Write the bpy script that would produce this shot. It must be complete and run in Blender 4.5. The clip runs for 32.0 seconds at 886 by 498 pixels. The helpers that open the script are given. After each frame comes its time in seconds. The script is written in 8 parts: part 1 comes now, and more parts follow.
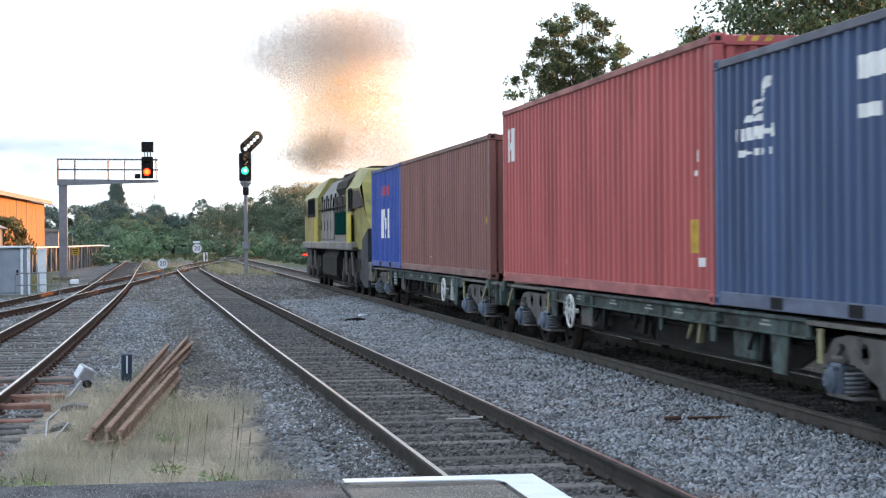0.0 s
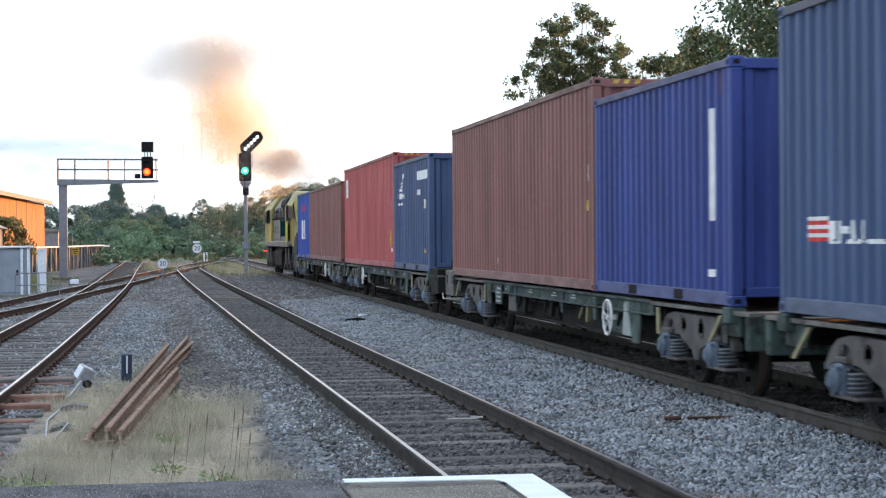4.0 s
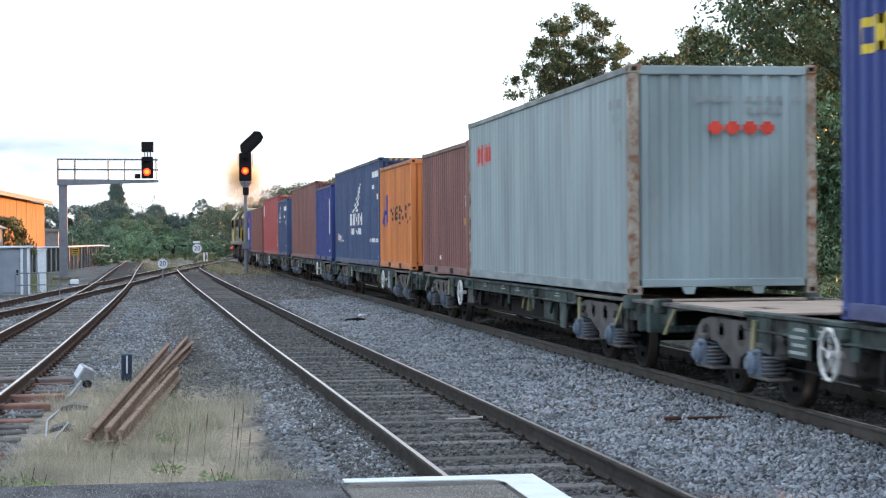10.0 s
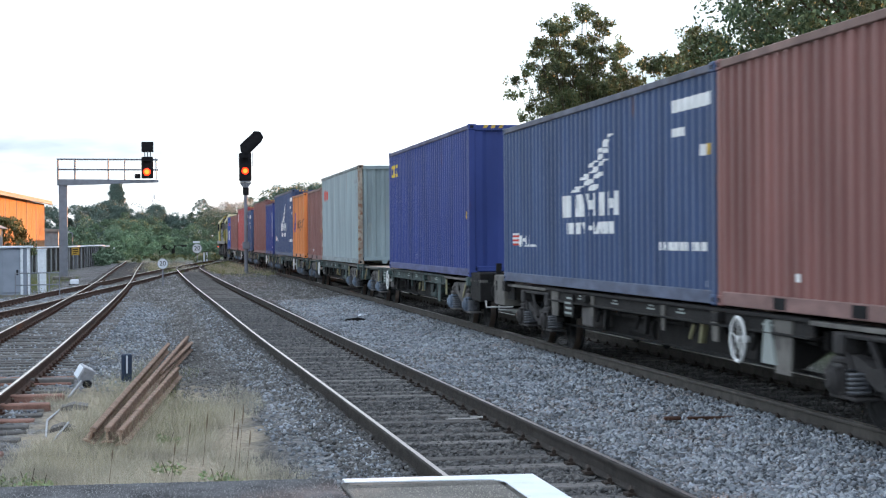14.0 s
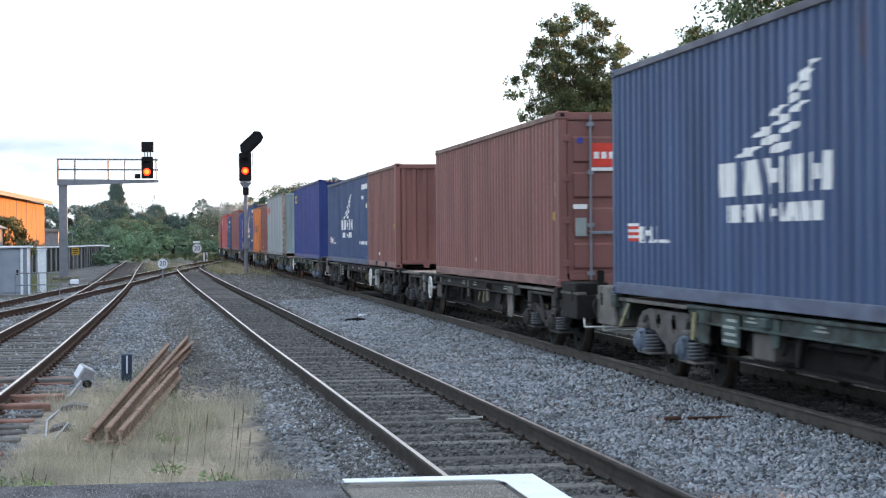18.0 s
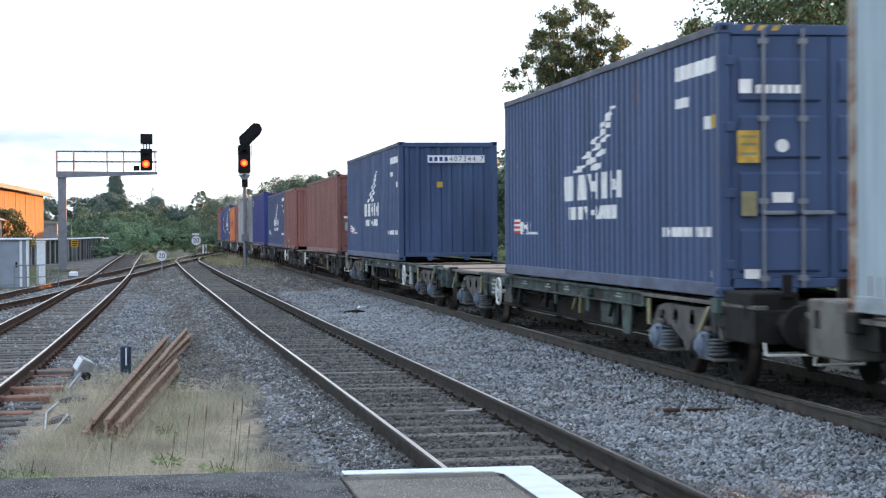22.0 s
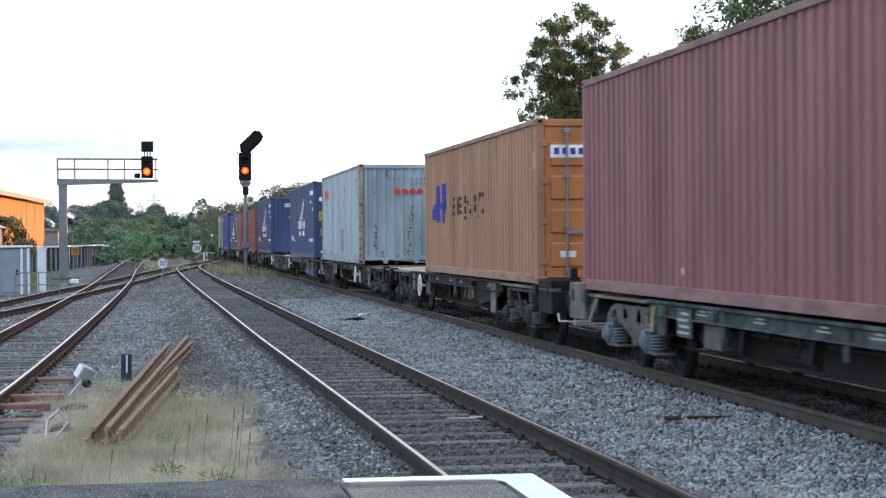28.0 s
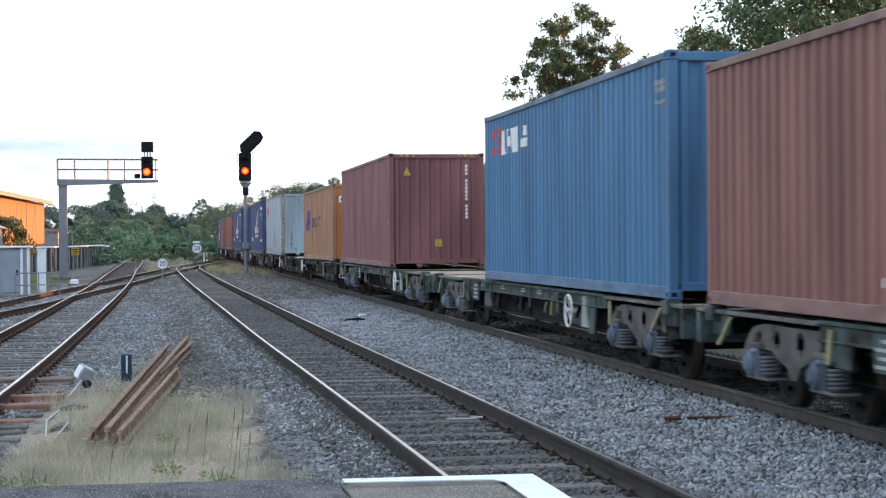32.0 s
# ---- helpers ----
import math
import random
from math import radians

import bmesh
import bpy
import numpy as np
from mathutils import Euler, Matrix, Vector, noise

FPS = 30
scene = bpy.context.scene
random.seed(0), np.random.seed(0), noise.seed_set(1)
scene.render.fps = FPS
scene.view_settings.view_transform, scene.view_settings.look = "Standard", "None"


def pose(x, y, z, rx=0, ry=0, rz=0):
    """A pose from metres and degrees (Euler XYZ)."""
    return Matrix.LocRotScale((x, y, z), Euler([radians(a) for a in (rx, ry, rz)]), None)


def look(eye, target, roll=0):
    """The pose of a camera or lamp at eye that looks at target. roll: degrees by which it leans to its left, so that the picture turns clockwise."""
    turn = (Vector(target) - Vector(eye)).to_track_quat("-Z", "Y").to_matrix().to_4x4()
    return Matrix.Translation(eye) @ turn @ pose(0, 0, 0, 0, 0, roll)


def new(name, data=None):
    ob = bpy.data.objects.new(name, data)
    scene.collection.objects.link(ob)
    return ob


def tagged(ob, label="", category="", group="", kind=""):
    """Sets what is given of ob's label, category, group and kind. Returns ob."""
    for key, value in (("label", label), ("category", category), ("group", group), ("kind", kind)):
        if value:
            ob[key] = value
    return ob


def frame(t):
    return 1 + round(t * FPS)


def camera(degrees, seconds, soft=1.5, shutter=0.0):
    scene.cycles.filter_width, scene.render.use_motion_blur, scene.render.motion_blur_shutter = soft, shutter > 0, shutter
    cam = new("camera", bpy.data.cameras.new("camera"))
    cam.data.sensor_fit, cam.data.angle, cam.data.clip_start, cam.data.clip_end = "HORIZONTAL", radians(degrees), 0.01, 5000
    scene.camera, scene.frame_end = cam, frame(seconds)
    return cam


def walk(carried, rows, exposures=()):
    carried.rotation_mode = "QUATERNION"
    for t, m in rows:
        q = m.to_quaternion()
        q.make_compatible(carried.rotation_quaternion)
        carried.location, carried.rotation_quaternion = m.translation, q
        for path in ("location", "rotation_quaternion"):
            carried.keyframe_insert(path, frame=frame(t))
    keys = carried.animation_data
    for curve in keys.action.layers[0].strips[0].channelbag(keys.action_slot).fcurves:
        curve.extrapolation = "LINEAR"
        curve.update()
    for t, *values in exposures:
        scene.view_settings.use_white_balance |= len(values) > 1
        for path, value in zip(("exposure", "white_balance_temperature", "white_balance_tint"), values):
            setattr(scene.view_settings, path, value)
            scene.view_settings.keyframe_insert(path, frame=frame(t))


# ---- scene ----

# Plan: z = 0 is the top of the near rails, y runs along the freight line, the tripod stands on the platform end.
EYE = Vector((0.0, 0.0, 1.82))
YAW, PITCH, ROLL, FOCAL = 8.709, -0.319, -0.413, 3327.0


def aim(right=0.0, down=0.0):
    """The camera's pose when the tripod head is nudged by small turns (in 1/3327 rad)."""
    a = radians(YAW) - right / FOCAL
    b = radians(PITCH) + down / FOCAL
    way = Vector((math.sin(a) * math.cos(b), math.cos(a) * math.cos(b), math.sin(b)))
    return look(EYE, EYE + way, ROLL)


cam = camera(26.52, 32.0, soft=1.2, shutter=0.5)
walk(cam, [(0, aim()), (20.0, aim()), (20.5, aim(1.5, -1.5)), (21.0, aim(3, -8)), (21.5, aim(1.5, -9.3)), (22.0, aim(-1.5, -14)),
           (22.5, aim(-1.5, -18.5)), (22.8, aim(-1.5, -7)), (23.0, aim(-1.7, -1.9)), (23.5, aim(-1.6, 1.5)), (24.0, aim(-1.4, 1.6)),
           (24.5, aim(-0.4, 0)), (25.5, aim(0, -0.5)), (27.5, aim(-0.3, -0.7)), (29.5, aim(-0.3, 0)), (32.0, aim(-0.3, 0))])

# ---- light: a low evening sun behind the trees beyond the train ----
SUN_AZ, SUN_EL = 52.0, 6.0
world = bpy.data.worlds.new("evening_sky")
scene.world = world
world.use_nodes = True
wn = world.node_tree.nodes
wl = world.node_tree.links
sky = wn.new("ShaderNodeTexSky")
sky.sky_type = "NISHITA"
sky.sun_disc = False
sky.sun_elevation = radians(SUN_EL)
sky.sun_rotation = radians(SUN_AZ)
sky.air_density, sky.dust_density, sky.ozone_density = 1.0, 0.6, 1.5
wl.new(sky.outputs[0], wn["Background"].inputs[0])
wn["Background"].inputs[1].default_value = 0.013
# thin high cloud over the whole sky
cloud = wn.new("ShaderNodeBackground")
coord = wn.new("ShaderNodeTexCoord")
spread = wn.new("ShaderNodeMapping")
spread.inputs["Scale"].default_value = (1.0, 1.0, 5.0)
veil = wn.new("ShaderNodeTexNoise")
veil.inputs["Scale"].default_value, veil.inputs["Detail"].default_value, veil.inputs["Roughness"].default_value = 3.2, 6, 0.5
tone = wn.new("ShaderNodeValToRGB")
tone.color_ramp.elements[0].position, tone.color_ramp.elements[1].position = 0.38, 0.62
tone.color_ramp.elements[0].color, tone.color_ramp.elements[1].color = (0.06, 0.085, 0.125, 1), (0.335, 0.365, 0.4, 1)
both = wn.new("ShaderNodeAddShader")
wl.new(coord.outputs["Generated"], spread.inputs[0])
wl.new(spread.outputs[0], veil.inputs[0])
wl.new(veil.outputs[0], tone.inputs[0])
wl.new(tone.outputs[0], cloud.inputs[0])
wl.new(wn["Background"].outputs[0], both.inputs[0])
wl.new(cloud.outputs[0], both.inputs[1])
wl.new(both.outputs[0], wn["World Output"].inputs[0])
scene.view_settings.exposure = 2.7

sun = new("sun", bpy.data.lights.new("sun", "SUN"))
sun.data.energy, sun.data.angle, sun.data.color = 2.0, radians(0.6), (1.0, 0.4, 0.11)
sd = Vector((math.sin(radians(SUN_AZ)) * math.cos(radians(SUN_EL)), math.cos(radians(SUN_AZ)) * math.cos(radians(SUN_EL)), math.sin(radians(SUN_EL))))
sun.matrix_world = look(sd * 50, (0, 0, 0))


# ---- materials ----
def mat(name, base, rough=0.7, metal=0.0, vary=0.25, scale=6.0, second=None, second_amt=0.5, bump=0.0, bump_scale=60.0, stretch=(1, 1, 1),
        glow=0.0, translucent=0.0, per_piece=0.0, coords="Object", rough_vary=0.15, gloss=0.22):
    """A surface with variation at two scales, an optional second tone (dirt, rust), grain relief and a shift from piece to piece."""
    m = bpy.data.materials.new(name)
    m.use_nodes = True
    n, l = m.node_tree.nodes, m.node_tree.links
    b = n["Principled BSDF"]
    tc = n.new("ShaderNodeTexCoord")
    mp = n.new("ShaderNodeMapping")
    mp.inputs["Scale"].default_value = stretch
    l.new(tc.outputs[coords], mp.inputs[0])
    big = n.new("ShaderNodeTexNoise")
    big.inputs["Scale"].default_value, big.inputs["Detail"].default_value = scale, 6
    l.new(mp.outputs[0], big.inputs[0])
    fine = n.new("ShaderNodeTexNoise")
    fine.inputs["Scale"].default_value, fine.inputs["Detail"].default_value = bump_scale, 4
    l.new(tc.outputs[coords], fine.inputs[0])
    c = Vector(base)
    ramp = n.new("ShaderNodeValToRGB")
    ramp.color_ramp.elements[0].position, ramp.color_ramp.elements[1].position = 0.3, 0.7
    ramp.color_ramp.elements[0].color = (*(c * (1 - vary)), 1)
    ramp.color_ramp.elements[1].color = (*(c * (1 + vary * 0.7)), 1)
    l.new(big.outputs[0], ramp.inputs[0])
    out = ramp.outputs[0]
    mix = n.new("ShaderNodeMixRGB")
    mix.blend_type = "MULTIPLY"
    mix.inputs[0].default_value = min(1.0, vary)
    l.new(out, mix.inputs[1])
    l.new(fine.outputs[0], mix.inputs[2])
    gain = n.new("ShaderNodeMixRGB")
    gain.blend_type = "MIX"
    gain.inputs[0].default_value = 0.5
    l.new(out, gain.inputs[1])
    l.new(mix.outputs[0], gain.inputs[2])
    out = gain.outputs[0]
    if second:
        blot = n.new("ShaderNodeTexNoise")
        blot.inputs["Scale"].default_value, blot.inputs["Detail"].default_value, blot.inputs["Roughness"].default_value = scale * 1.7, 8, 0.7
        l.new(mp.outputs[0], blot.inputs[0])
        cut = n.new("ShaderNodeValToRGB")
        cut.color_ramp.elements[0].position, cut.color_ramp.elements[1].position = 0.68 - 0.3 * second_amt, 0.84 - 0.3 * second_amt
        l.new(blot.outputs[0], cut.inputs[0])
        mx = n.new("ShaderNodeMixRGB")
        mx.inputs[2].default_value = (*second, 1)
        l.new(cut.outputs[0], mx.inputs[0])
        l.new(out, mx.inputs[1])
        out = mx.outputs[0]
    if per_piece:
        oi = n.new("ShaderNodeObjectInfo")
        mr = n.new("ShaderNodeMapRange")
        mr.inputs["To Min"].default_value, mr.inputs["To Max"].default_value = 1 - per_piece, 1 + per_piece
        l.new(oi.outputs["Random"], mr.inputs[0])
        hs = n.new("ShaderNodeHueSaturation")
        l.new(mr.outputs[0], hs.inputs["Value"])
        l.new(out, hs.inputs["Color"])
        out = hs.outputs[0]
    l.new(out, b.inputs["Base Color"])
    rr = n.new("ShaderNodeMapRange")
    rr.inputs["To Min"].default_value, rr.inputs["To Max"].default_value = max(0.02, rough - rough_vary), min(1, rough + rough_vary)
    l.new(fine.outputs[0], rr.inputs[0])
    l.new(rr.outputs[0], b.inputs["Roughness"])
    b.inputs["Metallic"].default_value = metal
    b.inputs["Specular IOR Level"].default_value = gloss
    if bump:
        bp = n.new("ShaderNodeBump")
        bp.inputs["Strength"].default_value, bp.inputs["Distance"].default_value = bump, 0.02
        l.new(fine.outputs[0], bp.inputs["Height"])
        l.new(bp.outputs[0], b.inputs["Normal"])
    if glow:
        b.inputs["Emission Color"].default_value = (*base, 1)
        b.inputs["Emission Strength"].default_value = glow
    if translucent:
        tr = n.new("ShaderNodeBsdfTranslucent")
        l.new(out, tr.inputs[0])
        ms = n.new("ShaderNodeMixShader")
        ms.inputs[0].default_value = translucent
        l.new(b.outputs[0], ms.inputs[1])
        l.new(tr.outputs[0], ms.inputs[2])
        l.new(ms.outputs[0], n["Material Output"].inputs[0])
    return m


def island_mat(name, tones, rough=0.95, drift=None):
    """Stones or leaves in one mesh: each island takes its own tone; drift: (scale, least, most) of a slower change from patch to patch."""
    m = bpy.data.materials.new(name)
    m.use_nodes = True
    n, l = m.node_tree.nodes, m.node_tree.links
    b = n["Principled BSDF"]
    g = n.new("ShaderNodeNewGeometry")
    r = n.new("ShaderNodeValToRGB")
    r.color_ramp.interpolation = "CONSTANT" if len(tones) > 4 else "LINEAR"
    while len(r.color_ramp.elements) < len(tones):
        r.color_ramp.elements.new(0.5)
    for i, t in enumerate(tones):
        r.color_ramp.elements[i].position = i / len(tones)
        r.color_ramp.elements[i].color = (*t, 1)
    l.new(g.outputs["Random Per Island"], r.inputs[0])
    out = r.outputs[0]
    if drift:
        slow = n.new("ShaderNodeTexNoise")
        slow.inputs["Scale"].default_value, slow.inputs["Detail"].default_value = drift[0], 4
        l.new(g.outputs["Position"], slow.inputs[0])
        span = n.new("ShaderNodeMapRange")
        span.inputs["From Min"].default_value, span.inputs["From Max"].default_value = 0.36, 0.64
        span.inputs["To Min"].default_value, span.inputs["To Max"].default_value = drift[1], drift[2]
        l.new(slow.outputs[0], span.inputs[0])
        hs = n.new("ShaderNodeHueSaturation")
        l.new(out, hs.inputs["Color"])
        l.new(span.outputs[0], hs.inputs["Value"])
        out = hs.outputs[0]
    l.new(out, b.inputs["Base Color"])
    b.inputs["Roughness"].default_value = rough
    return m


def leaf_mat(name, tones, through_amt=0.45, clump=1.1, least=0.5, most=1.5):
    """Leaves: a tone for each leaf, light and shade painted in from spray to spray, and light that passes through."""
    m = island_mat(name, tones, 0.55, (clump, least, most))
    n, l = m.node_tree.nodes, m.node_tree.links
    b = n["Principled BSDF"]
    b.inputs["Specular IOR Level"].default_value = 0.18
    tr = n.new("ShaderNodeBsdfTranslucent")
    ms = n.new("ShaderNodeMixShader")
    ms.inputs[0].default_value = through_amt
    l.new(b.inputs["Base Color"].links[0].from_socket, tr.inputs[0])
    l.new(b.outputs[0], ms.inputs[1])
    l.new(tr.outputs[0], ms.inputs[2])
    l.new(ms.outputs[0], n["Material Output"].inputs[0])
    return m


DUSTY_LIT, DIRTY = {}, {}


def box_paint(name, base, rust=0.12, wear=(0.16, 0.07, 0.03)):
    base = tuple(v * 1.08 for v in base)
    m = mat(name, base, 0.55, 0.0, 0.26, 0.9, wear, rust, 0.15, 90.0, (1, 2.2, 0.35))
    c = Vector(base)
    # bottom rails: road dust plus light on their tilted face put into the colour; dirt on the top rails
    DUSTY_LIT[name] = mat("dusty_" + name, c * 0.7 + Vector((0.075, 0.07, 0.066)), 0.8, 0.0, 0.35, 1.6, (0.12, 0.09, 0.07), 0.3, 0.2, 60.0, (1, 1, 3))
    DIRTY[name] = mat("dirty_" + name, c * 0.5 + Vector((0.12, 0.108, 0.094)), 0.85, 0.0, 0.35, 1.6, (0.14, 0.1, 0.07), 0.35, 0.2, 60.0)
    return m


M_RAILTOP = mat("polished_rail_head", (0.36, 0.3, 0.265), 0.3, 1.0, 0.12, 3.0, bump_scale=200, rough_vary=0.08)
M_FREIGHTTOP = mat("worn_freight_rail_head", (0.52, 0.48, 0.44), 0.38, 0.9, 0.15, 3.0, bump_scale=200, rough_vary=0.08)
M_FREIGHTSIDE = mat("dusty_rail_side", (0.075, 0.068, 0.061), 0.9, 0.0, 0.35, 5.0, (0.045, 0.038, 0.033), 0.35, 0.4, 80)
M_RAILSIDE = mat("rusty_rail_side", (0.036, 0.031, 0.028), 0.9, 0.0, 0.4, 5.0, (0.065, 0.048, 0.038), 0.3, 0.4, 80)
M_SIDETOP = mat("worn_siding_rail_head", (0.42, 0.35, 0.31), 0.34, 0.9, 0.2, 3.0, (0.2, 0.12, 0.09), 0.35, bump_scale=200)
M_SIDERUST = mat("orange_rust_rail_side", (0.066, 0.034, 0.024), 0.9, 0.0, 0.4, 5.0, (0.07, 0.04, 0.03), 0.35, 0.4, 80)
M_RUSTRAIL = mat("rusted_steel", (0.25, 0.16, 0.115), 0.85, 0.0, 0.35, 4.0, (0.44, 0.35, 0.28), 0.5, 0.4, 120)
M_SLEEPER = mat("weathered_sleeper", (0.14, 0.132, 0.128), 0.9, 0, 0.35, 5.0, (0.07, 0.065, 0.062), 0.5, 0.6, 50, (1, 6, 1), per_piece=0.3)
M_SLEEPER_RED = mat("red_brown_sleeper", (0.22, 0.12, 0.095), 0.9, 0, 0.35, 5.0, (0.12, 0.085, 0.07), 0.45, 0.6, 50, (1, 6, 1), per_piece=0.2)
M_CHAIR = mat("rusty_chair", (0.04, 0.03, 0.025), 0.95, 0.0, 0.3, 10)
M_STONE = island_mat("ballast_stone", [(0.105, 0.119, 0.138), (0.25, 0.27, 0.295), (0.18, 0.2, 0.226), (0.31, 0.33, 0.355), (0.2, 0.22, 0.248), (0.075, 0.084, 0.096), (0.25, 0.274, 0.287), (0.155, 0.172, 0.196), (0.218, 0.218, 0.228), (0.265, 0.292, 0.332)], 0.95, (2.4, 0.7, 1.25))
M_STONE_BROWN = island_mat("brown_ballast_stone", [(0.15, 0.135, 0.13), (0.24, 0.22, 0.218), (0.19, 0.175, 0.174), (0.09, 0.084, 0.082), (0.27, 0.256, 0.256)])
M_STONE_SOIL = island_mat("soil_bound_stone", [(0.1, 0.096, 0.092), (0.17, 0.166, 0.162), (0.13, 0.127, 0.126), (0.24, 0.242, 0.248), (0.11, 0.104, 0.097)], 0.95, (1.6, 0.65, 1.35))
M_CHIP = island_mat("dark_chipping", [(0.1, 0.1, 0.106), (0.16, 0.16, 0.168), (0.125, 0.126, 0.132), (0.21, 0.21, 0.215)])
M_STONE_DARK = island_mat("soiled_ballast_stone", [(0.06, 0.06, 0.061), (0.095, 0.095, 0.096), (0.075, 0.075, 0.078), (0.13, 0.127, 0.124), (0.068, 0.067, 0.067)])
M_STONE_GRIT = island_mat("brown_grit", [(0.16, 0.145, 0.125), (0.26, 0.24, 0.21), (0.2, 0.185, 0.16), (0.33, 0.31, 0.28)])
# the train's shade is painted into these stones as a near-black base
M_STONE_SHADED = island_mat("shade_blackened_stone", [(0.03, 0.029, 0.028), (0.055, 0.052, 0.05), (0.04, 0.039, 0.038), (0.085, 0.082, 0.08)])
M_ASPHALT = mat("platform_asphalt", (0.1, 0.101, 0.107), 0.95, 0, 0.8, 5.0, (0.2, 0.2, 0.2), 0.05, 0.7, 45, gloss=0.1)
M_COPING = mat("coping_concrete", (0.2, 0.19, 0.175), 0.95, 0, 0.3, 4.0, (0.1, 0.095, 0.085), 0.4, 0.7, 120)
M_WHITE = mat("worn_white_paint", (0.68, 0.72, 0.78), 0.7, 0, 0.12, 8.0, (0.42, 0.42, 0.43), 0.3, 0.3, 90)
M_BRICK = mat("platform_wall", (0.16, 0.12, 0.1), 0.95, 0, 0.3, 4)
M_GALV = mat("galvanised_steel", (0.2, 0.215, 0.25), 0.6, 0.1, 0.15, 4.0, (0.15, 0.15, 0.16), 0.3, 0.1, 60)
M_BLACK = mat("black_paint", (0.016, 0.016, 0.018), 0.7, 0, 0.3, 5, gloss=0.06)
M_DARKSTEEL = mat("grimy_underframe", (0.017, 0.016, 0.016), 0.85, 0.1, 0.45, 3.0, (0.035, 0.028, 0.024), 0.4, 0.4, 50)
M_BOGIE = mat("grey_brown_bogie_casting", (0.115, 0.108, 0.106), 0.8, 0.1, 0.4, 3.0, (0.04, 0.034, 0.03), 0.4, 0.5, 60)
M_BOGIE_BLACK = mat("black_grimed_bogie_casting", (0.045, 0.042, 0.042), 0.8, 0.1, 0.4, 3.0, (0.025, 0.02, 0.018), 0.4, 0.5, 60)
M_SPRING = mat("grimy_blue_grey_spring", (0.1, 0.104, 0.115), 0.6, 0.2, 0.3, 8)
M_WAGON = mat("faded_green_grey_wagon_paint", (0.064, 0.095, 0.092), 0.75, 0, 0.4, 2.2, (0.018, 0.016, 0.015), 0.8, 0.3, 60)
M_DATA = mat("pale_grey_data_panel", (0.3, 0.33, 0.32), 0.7, 0, 0.2, 3.0, (0.16, 0.17, 0.16), 0.3)
M_ENDBOX = mat("worn_grey_end_box", (0.15, 0.142, 0.13), 0.8, 0, 0.4, 2.0, (0.05, 0.043, 0.044), 0.5, 0.3, 60)
M_DECK = mat("bare_deck_plate", (0.38, 0.3, 0.25), 0.75, 0.0, 0.2, 2.0, (0.26, 0.2, 0.17), 0.3, 0.3, 60)
M_WHEEL = mat("dark_wheel", (0.009, 0.009, 0.009), 0.8, 0.1, 0.3, 6)
M_WHITEMETAL = mat("white_handwheel_paint", (0.7, 0.7, 0.7), 0.6, 0, 0.15, 8)
M_CLOTHYELLOW = mat("yellow_marking", (0.56, 0.36, 0.07), 0.7, 0, 0.3, 6, (0.3, 0.2, 0.09), 0.4)
M_CREAM = mat("cream_bracket", (0.26, 0.24, 0.14), 0.7, 0, 0.25, 6)
M_BLUEBOX = mat("pale_blue_axlebox", (0.125, 0.16, 0.215), 0.7, 0, 0.35, 6, (0.09, 0.08, 0.07), 0.5, per_piece=0.35)
M_LETTER = mat("white_lettering", (0.78, 0.78, 0.78), 0.6, 0, 0.15, 5, (0.45, 0.45, 0.46), 0.2)
M_REDLETTER = mat("red_lettering", (0.62, 0.06, 0.04), 0.6, 0, 0.2, 6)
M_BLUELETTER = mat("blue_emblem", (0.03, 0.05, 0.3), 0.6, 0, 0.15, 6)
M_DARKLETTER = mat("dark_lettering", (0.05, 0.035, 0.03), 0.6, 0, 0.15, 6)
M_YELLOWLETTER = mat("yellow_lettering", (0.75, 0.55, 0.06), 0.6, 0, 0.15, 6)
M_GREYLETTER = mat("faded_grey_lettering", (0.25, 0.27, 0.28), 0.7, 0, 0.15, 6)
M_RUSTSTREAK = mat("rust_streak", (0.22, 0.11, 0.06), 0.9, 0, 0.4, 9, (0.12, 0.05, 0.028), 0.5)

P_BROWN = box_paint("oxide_brown_container_paint", (0.22, 0.1, 0.09))
P_RED = box_paint("faded_red_container_paint", (0.4, 0.095, 0.095))
P_NAVY = box_paint("slate_blue_container_paint", (0.055, 0.088, 0.178), 0.08)
P_BLUE = box_paint("royal_blue_container_paint", (0.036, 0.058, 0.215), 0.05)
P_BLUE2 = box_paint("bright_blue_container_paint", (0.028, 0.075, 0.33), 0.05)
P_SKY = box_paint("mid_blue_container_paint", (0.066, 0.168, 0.305), 0.16, (0.1, 0.13, 0.16))
P_ORANGE = box_paint("orange_container_paint", (0.62, 0.215, 0.07), 0.1, (0.3, 0.14, 0.07))
P_ORANGE2 = box_paint("faded_orange_container_paint", (0.46, 0.19, 0.07), 0.25, (0.22, 0.12, 0.07))
# browner paint for the faded orange container's sides; its doors use P_ORANGE2
P_TAN = box_paint("orange_brown_side_paint", (0.34, 0.185, 0.115), 0.2, (0.2, 0.12, 0.09))
P_GREY = box_paint("pale_grey_container_paint", (0.265, 0.325, 0.345), 0.3, (0.3, 0.31, 0.29))
P_GREYRUST = box_paint("rust_stained_pale_grey_paint", (0.31, 0.385, 0.44), 0.2, (0.24, 0.19, 0.13))
P_MAROON = box_paint("maroon_container_paint", (0.23, 0.1, 0.11))
P_POSTRUST = mat("rusty_corner_post_paint", (0.36, 0.32, 0.27), 0.8, 0, 0.3, 3.0, (0.18, 0.075, 0.04), 0.75, 0.3, 60)

